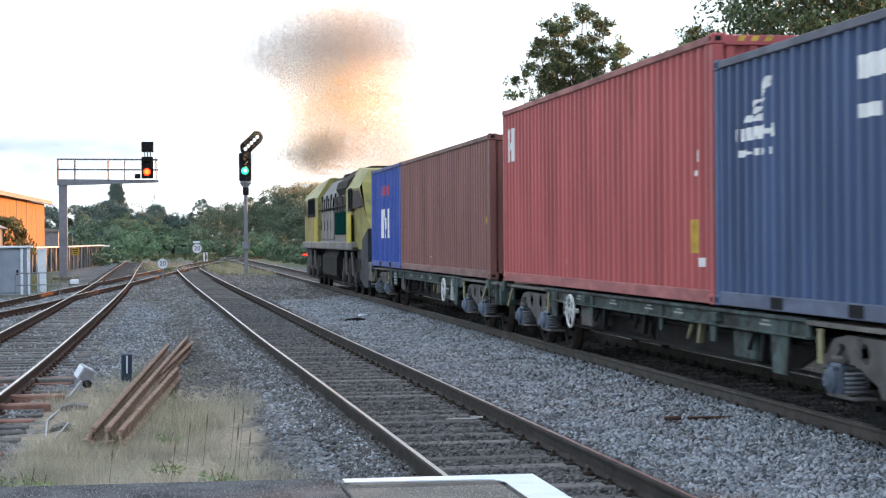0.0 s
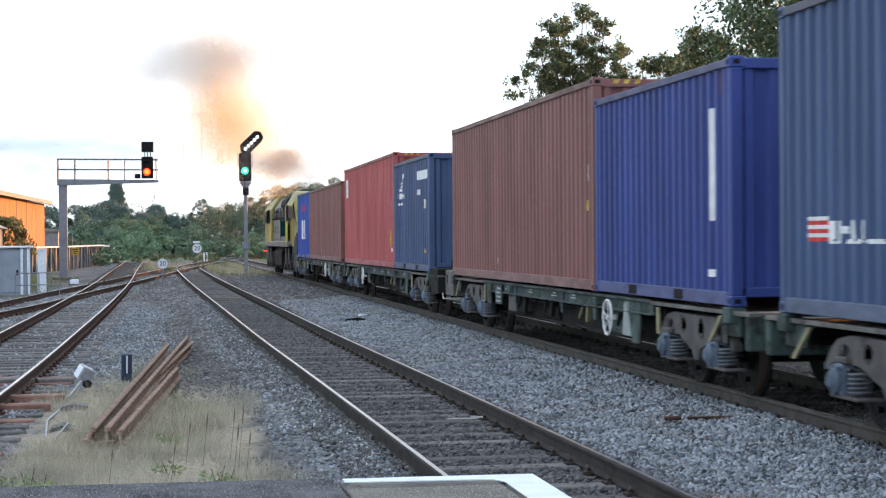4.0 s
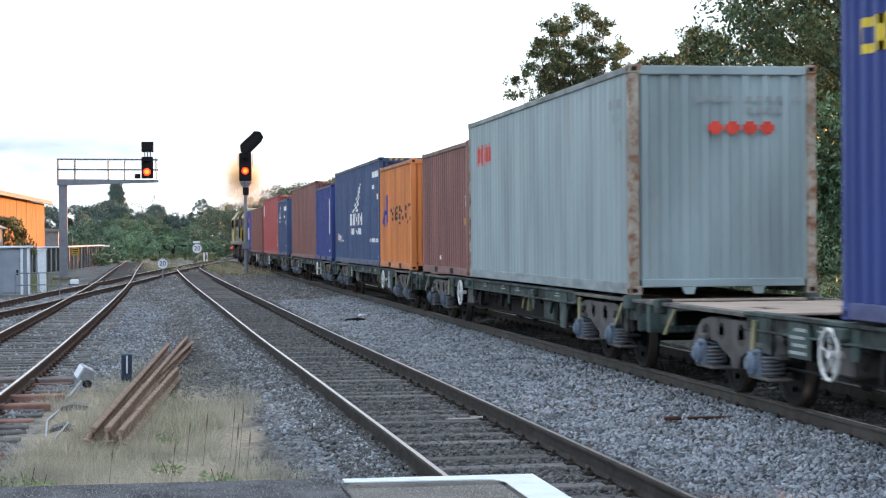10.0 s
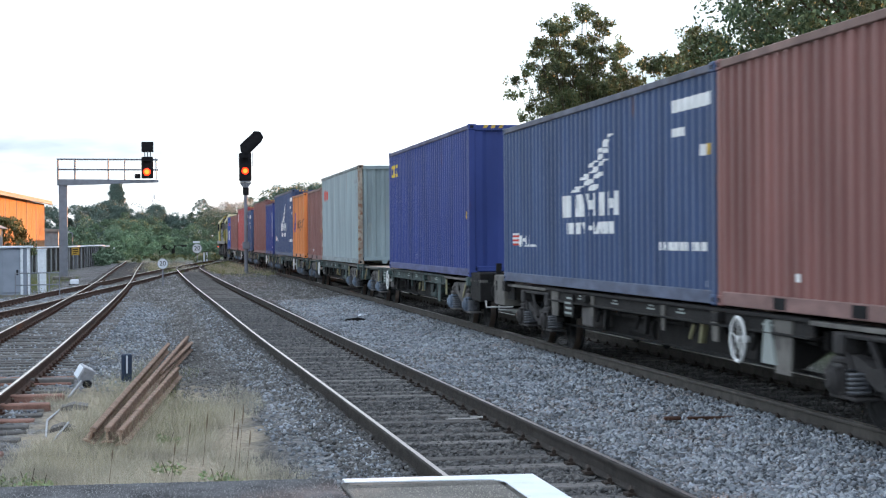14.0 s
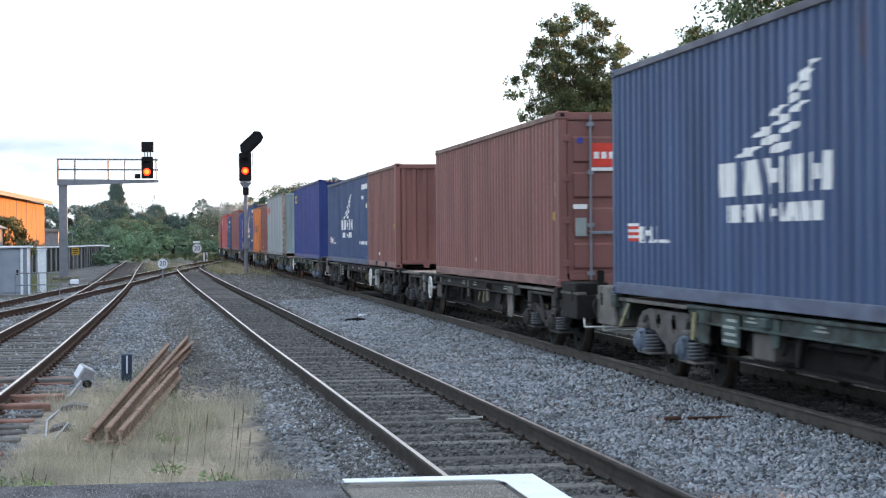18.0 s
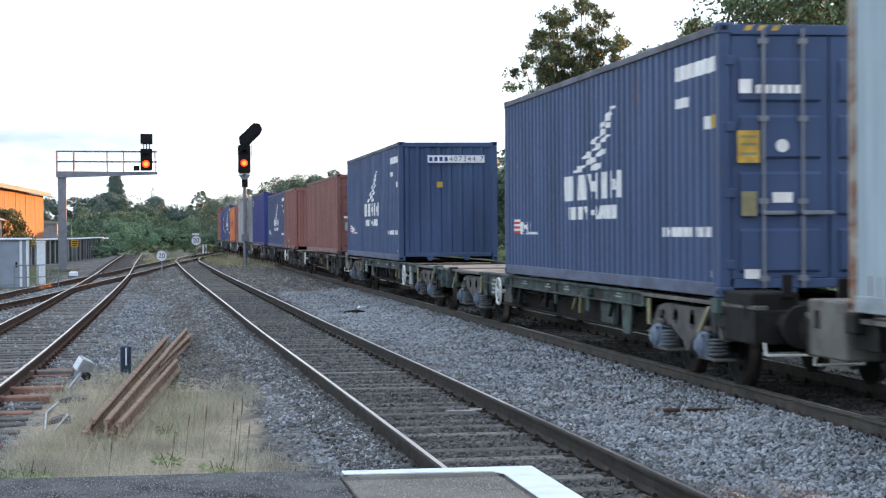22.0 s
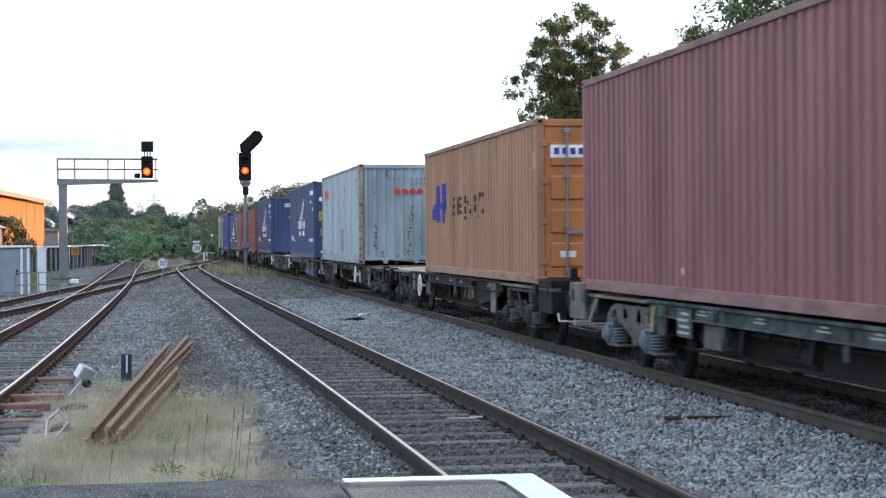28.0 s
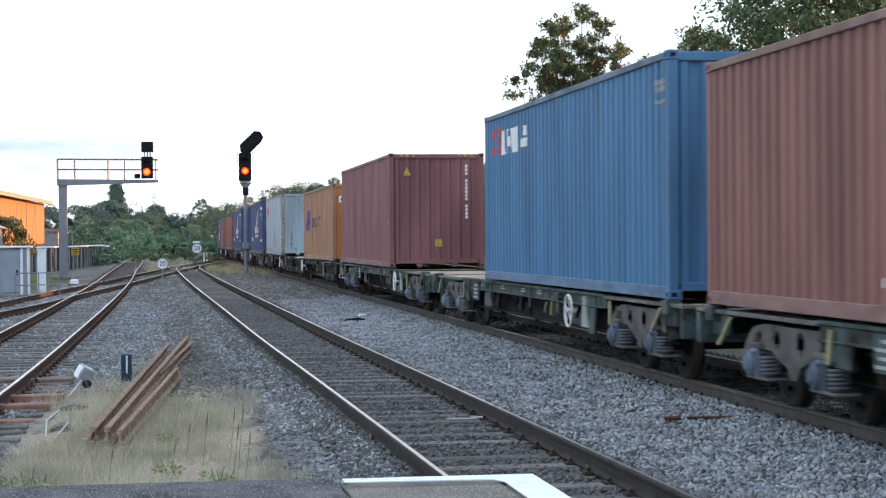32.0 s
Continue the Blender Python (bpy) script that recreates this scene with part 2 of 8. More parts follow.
L_YELLOW = mat("locomotive_yellow", (0.27, 0.25, 0.075), 0.5, 0, 0.35, 1.5, (0.12, 0.11, 0.06), 0.5)
L_DOOR = mat("clean_yellow_door", (0.42, 0.36, 0.03), 0.5, 0, 0.2, 1.5, (0.2, 0.17, 0.05), 0.25)
L_GREY = mat("locomotive_grime_grey", (0.2, 0.198, 0.19), 0.6, 0, 0.35, 1.2, (0.06, 0.055, 0.05), 0.5, 0.1, 40, (1, 1.5, 0.4))
L_SKIRT = mat("grimy_blue_grey_skirt", (0.05, 0.055, 0.065), 0.8, 0, 0.35, 1.5, (0.02, 0.018, 0.017), 0.5)
L_GREEN = mat("locomotive_dark_green", (0.006, 0.035, 0.03), 0.7, 0, 0.2, 2, gloss=0.0)
L_ROOF = mat("locomotive_sooty_roof", (0.06, 0.055, 0.05), 0.9, 0, 0.3, 1.5, gloss=0.05)
M_GLASS = mat("dark_cab_glass", (0.012, 0.016, 0.02), 0.9, 0, 0.1, 2, rough_vary=0.03, gloss=0.0)
M_SCREEN = mat("tinted_quarter_glass", (0.018, 0.02, 0.023), 0.5, 0, 0.05, 2, rough_vary=0.03, gloss=0.15)

G_RED = mat("red_signal_lens", (1.0, 0.03, 0.008), 0.3, 0, 0.0, 1, glow=0.55)
G_REDHOT = mat("red_signal_lens_core", (1.0, 0.1, 0.012), 0.3, 0, 0.0, 1, glow=0.9)
G_GREEN = mat("green_signal_lens", (0.015, 0.75, 0.38), 0.3, 0, 0.0, 1, glow=0.26)
G_GREENHOT = mat("green_signal_lens_core", (0.35, 1.0, 0.72), 0.3, 0, 0.0, 1, glow=0.4)
G_WHITE = mat("white_indicator_lens", (1.0, 0.95, 0.95), 0.3, 0, 0.0, 1, glow=0.3)
M_SHED = mat("tan_shed_cladding", (0.34, 0.16, 0.068), 0.75, 0, 0.15, 0.6, (0.26, 0.13, 0.06), 0.25, 0.1, 20)
M_SHEDROOF = mat("shed_roof_sheet", (0.26, 0.235, 0.215), 0.7, 0, 0.2, 0.6)
M_CABINET = mat("grey_cabinet_paint", (0.24, 0.27, 0.33), 0.6, 0, 0.12, 2.0, (0.16, 0.17, 0.19), 0.2)
M_FENCEDARK = mat("dark_fence_boarding", (0.022, 0.021, 0.02), 0.9, 0, 0.3, 3)
M_FENCEPALE = mat("pale_concrete_panel", (0.25, 0.26, 0.28), 0.9, 0, 0.2, 3)
M_BARK = mat("bark", (0.09, 0.07, 0.05), 0.95, 0, 0.4, 6, bump=0.6)
M_STRAW = mat("dead_stem", (0.2, 0.155, 0.11), 0.9, 0, 0.3, 9)


# ---- mesh tools ----
class Build:
    """Collects faces for one mesh."""

    def __init__(self):
        self.v, self.f, self.k, self.groups = [], [], [], []

    def face(self, pts, k=0):
        i = len(self.v)
        self.v += [tuple(p) for p in pts]
        self.f.append(tuple(range(i, i + len(pts))))
        self.k.append(k)

    def poly(self, verts, faces, k=0):
        i = len(self.v)
        self.v += [tuple(p) for p in verts]
        for f in faces:
            self.f.append(tuple(i + j for j in f))
            self.k.append(k)

    def box(self, x0, x1, y0, y1, z0, z1, c=0.0, k=0, m=None):
        """A box with chamfered edges."""
        c = min(c, (x1 - x0) * 0.45, (y1 - y0) * 0.45, (z1 - z0) * 0.45)
        if c <= 0:
            vs = [(x, y, z) for x in (x0, x1) for y in (y0, y1) for z in (z0, z1)]
            fs = [(0, 1, 3, 2), (4, 6, 7, 5), (0, 4, 5, 1), (2, 3, 7, 6), (0, 2, 6, 4), (1, 5, 7, 3)]
        else:
            vs, fs, at = [], [], {}
            X, Y, Z = (x0, x1), (y0, y1), (z0, z1)
            for a in (0, 1):
                for b in (0, 1):
                    for d in (0, 1):
                        sx, sy, sz = (c, -c)[a], (c, -c)[b], (c, -c)[d]
                        at[a, b, d, 0] = len(vs)
                        vs.append((X[a], Y[b] + sy, Z[d] + sz))
                        at[a, b, d, 1] = len(vs)
                        vs.append((X[a] + sx, Y[b], Z[d] + sz))
                        at[a, b, d, 2] = len(vs)
                        vs.append((X[a] + sx, Y[b] + sy, Z[d]))
            for s in (0, 1):
                fs.append(tuple(at[s, b, d, 0] for b, d in ((0, 0), (0, 1), (1, 1), (1, 0))))
                fs.append(tuple(at[a, s, d, 1] for a, d in ((0, 0), (0, 1), (1, 1), (1, 0))))
                fs.append(tuple(at[a, b, s, 2] for a, b in ((0, 0), (0, 1), (1, 1), (1, 0))))
            for a in (0, 1):
                for b in (0, 1):
                    fs.append((at[a, b, 0, 0], at[a, b, 1, 0], at[a, b, 1, 1], at[a, b, 0, 1]))
                    fs.append((at[a, 0, b, 0], at[a, 1, b, 0], at[a, 1, b, 2], at[a, 0, b, 2]))
                    fs.append((at[0, a, b, 1], at[1, a, b, 1], at[1, a, b, 2], at[0, a, b, 2]))
                    for d in (0, 1):
                        fs.append((at[a, b, d, 0], at[a, b, d, 1], at[a, b, d, 2]))
        if m is not None:
            vs = [m @ Vector(p) for p in vs]
        self.poly(vs, fs, k)
        return self

    def rod(self, p, q, r, n=10, r2=None, k=0, caps=True):
        """A round bar from p to q."""
        p, q = Vector(p), Vector(q)
        r2 = r if r2 is None else r2
        w = (q - p).normalized()
        u = w.orthogonal().normalized()
        t = w.cross(u)
        ring = [u * math.cos(2 * math.pi * i / n) + t * math.sin(2 * math.pi * i / n) for i in range(n)]
        vs = [p + d * r for d in ring] + [q + d * r2 for d in ring]
        fs = [(i, (i + 1) % n, n + (i + 1) % n, n + i) for i in range(n)]
        if caps:
            fs += [tuple(range(n))[::-1], tuple(range(n, 2 * n))]
        self.poly(vs, fs, k)
        return self

    def lathe(self, axis0, axis1, prof, n=24, k=0):
        """A turned body about the line axis0 > axis1; prof: (distance along it, radius)."""
        p, q = Vector(axis0), Vector(axis1)
        w = (q - p).normalized()
        u = w.orthogonal().normalized()
        t = w.cross(u)
        vs, fs = [], []
        for d, r in prof:
            for i in range(n):
                a = 2 * math.pi * i / n
                vs.append(p + w * d + (u * math.cos(a) + t * math.sin(a)) * r)
        for j in range(len(prof) - 1):
            for i in range(n):
                fs.append((j * n + i, j * n + (i + 1) % n, (j + 1) * n + (i + 1) % n, (j + 1) * n + i))
        fs += [tuple(range(n))[::-1], tuple(range((len(prof) - 1) * n, len(prof) * n))]
        self.poly(vs, fs, k)
        return self

    def prism(self, outline, x0, x1, axis="x", k=0):
        """An outline of (a, b) pushed along an axis: x takes (y, z), y takes (x, z), z takes (x, y)."""
        def p(a, b, c):
            return (c, a, b) if axis == "x" else (a, c, b) if axis == "y" else (a, b, c)
        n = len(outline)
        vs = [p(a, b, x0) for a, b in outline] + [p(a, b, x1) for a, b in outline]
        fs = [(i, (i + 1) % n, n + (i + 1) % n, n + i) for i in range(n)] + [tuple(range(n))[::-1], tuple(range(n, 2 * n))]
        self.poly(vs, fs, k)
        return self

    def ring(self, centre, normal, r, thick, n=28, k=0):
        """A torus-like ring."""
        w = Vector(normal).normalized()
        u = w.orthogonal().normalized()
        t = w.cross(u)
        vs, fs, s = [], [], 6
        for i in range(n):
            a = 2 * math.pi * i / n
            d = u * math.cos(a) + t * math.sin(a)
            for j in range(s):
                b = 2 * math.pi * j / s
                vs.append(Vector(centre) + d * (r + thick * math.cos(b)) + w * thick * math.sin(b))
        for i in range(n):
            for j in range(s):
                fs.append((i * s + j, ((i + 1) % n) * s + j, ((i + 1) % n) * s + (j + 1) % s, i * s + (j + 1) % s))
        self.poly(vs, fs, k)
        return self

    def mesh(self, name, mats):
        me = bpy.data.meshes.new(name)
        me.from_pydata(self.v, [], self.f)
        for m in (mats if isinstance(mats, (list, tuple)) else [mats]):
            me.materials.append(m)
        if any(self.k):
            me.polygons.foreach_set("material_index", self.k)
        bm = bmesh.new()
        bm.from_mesh(me)
        bmesh.ops.recalc_face_normals(bm, faces=bm.faces)
        bm.to_mesh(me)
        bm.free()
        return me


def part(name, b, material, parent, label="", at=None):
    if isinstance(b, Build) and len(b.groups) > 1 and name.split("_")[-1] in ("label", "plate", "mark"):
        # each label is a part of its own
        start = 0
        for end in b.groups:
            one = Build()
            for f in b.f[start:end]:
                one.face([b.v[i] for i in f])
            last = part(name, one, material, parent, label, at)
            start = end
        return last
    ob = new(name, b.mesh(name, material) if isinstance(b, Build) else b)
    ob.parent = parent
    if at is not None:
        ob.matrix_basis = at
    if label:
        ob["label"] = label
    if name.endswith(("lettering", "streaks", "stripes", "bars")):
        ob["kind"] = "stuff"
    return ob


def thing(name, label, category, m=None, group="", kind=""):
    ob = new(name)
    ob.empty_display_size = 0.3
    if m is not None:
        ob.matrix_basis = m
    return tagged(ob, label, category, group, kind)


def soup(name, verts, faces, material, smooth=False):
    me = bpy.data.meshes.new(name)
    verts = np.asarray(verts, dtype=np.float32)
    faces = np.asarray(faces, dtype=np.int32)
    k = faces.shape[1]
    me.vertices.add(len(verts))
    me.vertices.foreach_set("co", verts.ravel())
    me.loops.add(faces.size)
    me.loops.foreach_set("vertex_index", faces.ravel())
    me.polygons.add(len(faces))
    me.polygons.foreach_set("loop_start", np.arange(0, faces.size, k, dtype=np.int32))
    me.update(calc_edges=True)
    me.validate()
    me.materials.append(material)
    if smooth:
        me.polygons.foreach_set("use_smooth", np.ones(len(faces), dtype=bool))
    return me


# ---- tracks ----
def smooth_line(pts, step=1.0):
    """A smooth plan curve through (x, y) control points, sampled along y."""
    xs = np.array([p[0] for p in pts], float)
    ys = np.array([p[1] for p in pts], float)
    n = len(ys)
    d = np.gradient(xs, ys)
    yy = np.arange(ys[0], ys[-1] + 1e-6, step)
    i = np.clip(np.searchsorted(ys, yy, "right") - 1, 0, n - 2)
    h = ys[i + 1] - ys[i]
    t = (yy - ys[i]) / h
    xx = ((2 * t**3 - 3 * t**2 + 1) * xs[i] + (t**3 - 2 * t**2 + t) * h * d[i] + (-2 * t**3 + 3 * t**2) * xs[i + 1] + (t**3 - t**2) * h * d[i + 1])
    return np.stack([xx, yy], 1)


TRAIN_X, TRAIN_Z, BEND_Y, BEND_R = 7.08, 0.12, 168.0, 420.0


def train_pose(s):
    """The pose on the freight line s metres from the camera's foot: straight, then a bend to the right."""
    if s <= BEND_Y:
        return pose(TRAIN_X, s, TRAIN_Z)
    a = (s - BEND_Y) / BEND_R
    return pose(TRAIN_X + BEND_R * (1 - math.cos(a)), BEND_Y + BEND_R * math.sin(a), TRAIN_Z, 0, 0, -math.degrees(a))


NEAR = smooth_line([(3.05, -40), (3.0, 0), (2.95, 14), (2.86, 22), (2.68, 35), (2.55, 49), (2.25, 82), (2.13, 108), (2.15, 124), (2.6, 138), (3.6, 150)])
LEFT = smooth_line([(-3.6, -40), (-3.0, 10), (-2.6, 23), (-2.27, 42), (-2.04, 60), (-1.87, 82), (-1.88, 115), (-1.83, 150), (-1.9, 260)])
DIAG = smooth_line([(-12.0, 0), (-7.0, 34), (-5.0, 48), (-4.3, 54), (-3.0, 70), (-1.6, 86), (0.0, 107), (1.45, 125), (3.0, 143), (5.1, 163), (8.5, 190), (14.0, 225)])
FREIGHT = np.array([train_pose(s).translation[:2] for s in np.arange(-60, 300, 1.0)])

RAIL = [(-0.07, -0.159), (0.07, -0.159), (0.07, -0.148), (0.012, -0.13), (0.01, -0.045), (0.034, -0.035), (0.035, -0.017), (0.031, -0.006), (0.02, 0.0), (-0.02, 0.0), (-0.031, -0.006), (-0.035, -0.017), (-0.034, -0.035), (-0.01, -0.045), (-0.012, -0.13), (-0.07, -0.148)]


def rail_mesh(line, off, z=0.0, mats=None):
    b = Build()
    n = len(RAIL)
    g = np.gradient(line, axis=0)
    g /= np.linalg.norm(g, axis=1)[:, None]
    vs = []
    for (x, y), (dx, dy) in zip(line, g):
        for a, c in RAIL:
            o = off + a
            vs.append((x + dy * o, y - dx * o, z + c))
    fs, ks = [], []
    for j in range(len(line) - 1):
        for i in range(n):
            fs.append((j * n + i, j * n + (i + 1) % n, (j + 1) * n + (i + 1) % n, (j + 1) * n + i))
            ks.append(1 if i == 8 else 0)
    b.v, b.f, b.k = vs, fs, ks
    return b.mesh("rail", mats or [M_RAILSIDE, M_RAILTOP])


def sleeper_mesh(w=0.25, l=2.6):
    return Build().box(-l / 2, l / 2, -w / 2, w / 2, -0.13, 0.0, 0.012).mesh("sleeper", M_SLEEPER)


def chair_into(b, x, y, z, turn):
    m = Matrix.Translation((x, y, z)) @ Matrix.Rotation(turn, 4, "Z")
    b.box(-0.14, 0.14, -0.065, 0.065, 0.0, 0.025, k=0, m=m)
    for sx in (-1, 1):
        b.rod(m @ Vector((sx * 0.1, -0.045, 0.04)), m @ Vector((sx * 0.085, 0.045, 0.055)), 0.022, 6)


def track(name, label, line, y0, y1, near0, near1, z=0.0, spacing=0.68, red=(), rusty=False):
    root = thing(name, label, "railway track", kind="structure")
    sel = line[(line[:, 1] >= y0) & (line[:, 1] <= y1)]
    for off in (-0.7525, 0.7525):
        part("rail", rail_mesh(sel, off, z, [M_SIDERUST, M_SIDETOP] if rusty else [M_FREIGHTSIDE, M_FREIGHTTOP] if z > 0.01 else None), None, root)
    g = np.gradient(line, axis=0)
    shared = sleeper_mesh()
    shared_red = Build().box(-1.3, 1.3, -0.125, 0.125, -0.13, 0.0, 0.012).mesh("sleeper", M_SLEEPER_RED)
    far, chairs = Build(), Build()
    y = y0 + 0.3
    i = 0
    rnd = random.Random(name)
    while y < y1:
        x = float(np.interp(y, line[:, 1], line[:, 0]))
        turn = -math.atan(float(np.interp(y, line[:, 1], g[:, 0] / g[:, 1])))
        zz = z - 0.17 + rnd.uniform(-0.012, 0.006)
        m = Matrix.Translation((x + rnd.uniform(-0.04, 0.04), y, zz)) @ Matrix.Rotation(turn + rnd.uniform(-0.015, 0.015), 4, "Z")
        if near0 <= y <= near1:
            part("sleeper", shared_red if i in red else shared, None, root, at=m)
        else:
            far.box(-1.3, 1.3, -0.125, 0.125, -0.13, 0.0, 0, m=m)
        if y < 95:
            for off in (-0.7525, 0.7525):
                chair_into(chairs, x + off * math.cos(turn), y + off * math.sin(turn), z - 0.17, turn)
        y += spacing * rnd.uniform(0.97, 1.03)
        i += 1
    tagged(part("far_sleepers", far, M_SLEEPER, root), kind="stuff")
    tagged(part("rail_chairs", chairs, M_SIDERUST if rusty else M_CHAIR, root), kind="stuff")
    return root


track("railway_track_1", "empty running line with bright worn rails and weathered sleepers", NEAR, -38, 148, 8, 78)
track("railway_track_2", "rusty-sided siding track with polished rail heads on sleepers", LEFT, -38, 174, 18, 85, red=(78, 79, 82, 87, 95, 96, 97), rusty=True)
track("railway_track_3", "diagonal crossover track with rusty rails crossing the siding", DIAG, 2, 222, 40, 80, rusty=True)
track("railway_track_4", "freight line under the container train on ballast", FREIGHT, -58, 280, 10, 62, TRAIN_Z)


# ---- ground ----
def bed(x, y):
    """Height of the ballast and soil before the fine roughness."""
    base = -0.26
    z = np.full_like(x, base)
    for line, w, top in ((NEAR, 1.75, -0.19), (LEFT, 1.65, -0.205), (FREIGHT, 1.8, -0.065), (DIAG, 1.5, -0.19)):
        cx = np.interp(y, line[:, 1], line[:, 0])
        d = np.abs(x - cx)
        z = np.maximum(z, np.where(d < w, top, np.where(d < w + 0.5, top + (base - top) * (d - w) / 0.5, base)))
    # stone packed up to the rail webs outside the running line
    d = np.abs(x - np.interp(y, NEAR[:, 1], NEAR[:, 0]))
    z = np.where((d > 0.83) & (d < 1.5) & (y < 110), np.maximum(z, -0.115 - 0.1 * np.clip((d - 1.1) / 0.4, 0, 1)), z)
    d = np.abs(x - np.interp(y, FREIGHT[:, 1], FREIGHT[:, 0]))
    z = np.where((d > 0.83) & (d < 1.75), np.maximum(z, -0.03 - 0.08 * np.clip((d - 1.2) / 0.5, 0, 1)), z)
    # heaped stone between the running line and the freight line
    cx = np.interp(y, NEAR[:, 1], NEAR[:, 0])
    a = np.clip((x - cx - 1.1) / 0.5, 0, 1) * np.clip((5.55 - x) / 0.35, 0, 1)
    z = np.where((y < 110), z + a * np.where(z < -0.13, (-0.12 - z), 0), z)
    # bank under the trees beyond the freight line
    z = z + np.clip((x - 9.6) / 3.0, 0, 1) * 0.7 * np.clip((180 - y) / 60, 0, 1)
    return z


def spaced(*runs):
    out = []
    for a, b, st in runs:
        out += list(np.arange(a, b - 1e-6, st))
    return np.array(out + [runs[-1][1]])


gx = spaced((-3000, -300, 300), (-300, -40, 26), (-40, -8, 2), (-8, -4, 0.25), (-4, 8, 0.085), (8, 10, 0.25), (10, 30, 1.0), (30, 300, 30), (300, 3000, 300))
gy = spaced((-3000, -200, 400), (-200, 0, 20), (0, 8, 1), (8, 34, 0.11), (34, 70, 0.3), (70, 160, 1.5), (160, 400, 12), (400, 1000, 60), (1000, 4500, 350))
GX, GY = np.meshgrid(gx, gy)
rg = np.random.default_rng(3)
fine = (np.abs(GY - 20) < 40) & (np.abs(GX - 2) < 10)
GZ = bed(GX, GY) + np.where(fine, rg.normal(0, 0.012, GX.shape), 0)
nx, ny = len(gx), len(gy)
idx = np.arange(nx * ny).reshape(ny, nx)
gf = np.stack([idx[:-1, :-1], idx[:-1, 1:], idx[1:, 1:], idx[1:, :-1]], -1).reshape(-1, 4)


def ground_mat():
    m = bpy.data.materials.new("ballast_and_soil")
    m.use_nodes = True
    n, l = m.node_tree.nodes, m.node_tree.links
    b = n["Principled BSDF"]
    b.inputs["Roughness"].default_value = 0.95
    g = n.new("ShaderNodeNewGeometry")
    vor = n.new("ShaderNodeTexVoronoi")
    vor.inputs["Scale"].default_value = 17
    l.new(g.outputs["Position"], vor.inputs[0])
    r = n.new("ShaderNodeValToRGB")
    r.color_ramp.elements[0].color, r.color_ramp.elements[1].color = (0.04, 0.041, 0.044, 1), (0.2, 0.202, 0.208, 1)
    sep = n.new("ShaderNodeSeparateColor")
    l.new(vor.outputs["Color"], sep.inputs[0])
    l.new(sep.outputs[0], r.inputs[0])
    # soiled patches
    no = n.new("ShaderNodeTexNoise")
    no.inputs["Scale"].default_value, no.inputs["Detail"].default_value = 0.35, 6
    l.new(g.outputs["Position"], no.inputs[0])
    rr = n.new("ShaderNodeValToRGB")
    rr.color_ramp.elements[0].position, rr.color_ramp.elements[1].position = 0.42, 0.62
    rr.color_ramp.elements[0].color, rr.color_ramp.elements[1].color = (0.55, 0.52, 0.5, 1), (1, 1, 1, 1)
    l.new(no.outputs[0], rr.inputs[0])
    mu = n.new("ShaderNodeMixRGB")
    mu.blend_type, mu.inputs[0].default_value = "MULTIPLY", 1
    l.new(r.outputs[0], mu.inputs[1])
    l.new(rr.outputs[0], mu.inputs[2])
    # oil and brake dust darken the stone inside the running line; shade is painted under the freight train
    xyz = n.new("ShaderNodeSeparateXYZ")
    l.new(g.outputs["Position"], xyz.inputs[0])
    soiled = mu.outputs[0]
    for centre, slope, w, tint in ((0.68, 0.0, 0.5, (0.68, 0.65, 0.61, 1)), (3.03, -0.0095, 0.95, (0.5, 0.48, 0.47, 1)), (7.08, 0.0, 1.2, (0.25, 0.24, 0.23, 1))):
        run = n.new("ShaderNodeMath")
        run.operation = "MULTIPLY_ADD"
        run.inputs[1].default_value, run.inputs[2].default_value = -slope, -centre
        l.new(xyz.outputs[1], run.inputs[0])
        dd = n.new("ShaderNodeMath")
        dd.operation = "ADD"
        l.new(run.outputs[0], dd.inputs[0])
        l.new(xyz.outputs[0], dd.inputs[1])
        da = n.new("ShaderNodeMath")
        da.operation = "ABSOLUTE"
        l.new(dd.outputs[0], da.inputs[0])
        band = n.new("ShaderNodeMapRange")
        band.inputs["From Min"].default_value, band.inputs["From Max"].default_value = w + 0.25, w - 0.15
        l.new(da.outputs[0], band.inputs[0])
        stain_shade = n.new("ShaderNodeMixRGB")
        stain_shade.blend_type = "MULTIPLY"
        stain_shade.inputs[2].default_value = tint
        l.new(band.outputs[0], stain_shade.inputs[0])
        l.new(soiled, stain_shade.inputs[1])
        soiled = stain_shade.outputs[0]
    # grass and soil away from the tracks
    ax = n.new("ShaderNodeMath")
    ax.operation = "SUBTRACT"
    l.new(xyz.outputs[0], ax.inputs[0])
    ax.inputs[1].default_value = 2.0
    ab = n.new("ShaderNodeMath")
    ab.operation = "ABSOLUTE"
    l.new(ax.outputs[0], ab.inputs[0])
    wob = n.new("ShaderNodeMath")
    wob.operation = "MULTIPLY_ADD"
    wob.inputs[1].default_value = 3.0
    l.new(no.outputs[0], wob.inputs[0])
    l.new(ab.outputs[0], wob.inputs[2])
    ed = n.new("ShaderNodeMapRange")
    ed.inputs["From Min"].default_value, ed.inputs["From Max"].default_value = 9.0, 10.0
    l.new(wob.outputs[0], ed.inputs[0])
    far = n.new("ShaderNodeMapRange")
    far.inputs["From Min"].default_value, far.inputs["From Max"].default_value = 165, 200
    l.new(xyz.outputs[1], far.inputs[0])
    mxm = n.new("ShaderNodeMath")
    mxm.operation = "MAXIMUM"
    l.new(ed.outputs[0], mxm.inputs[0])
    l.new(far.outputs[0], mxm.inputs[1])
    gn = n.new("ShaderNodeTexNoise")
    gn.inputs["Scale"].default_value = 2.5
    l.new(g.outputs["Position"], gn.inputs[0])
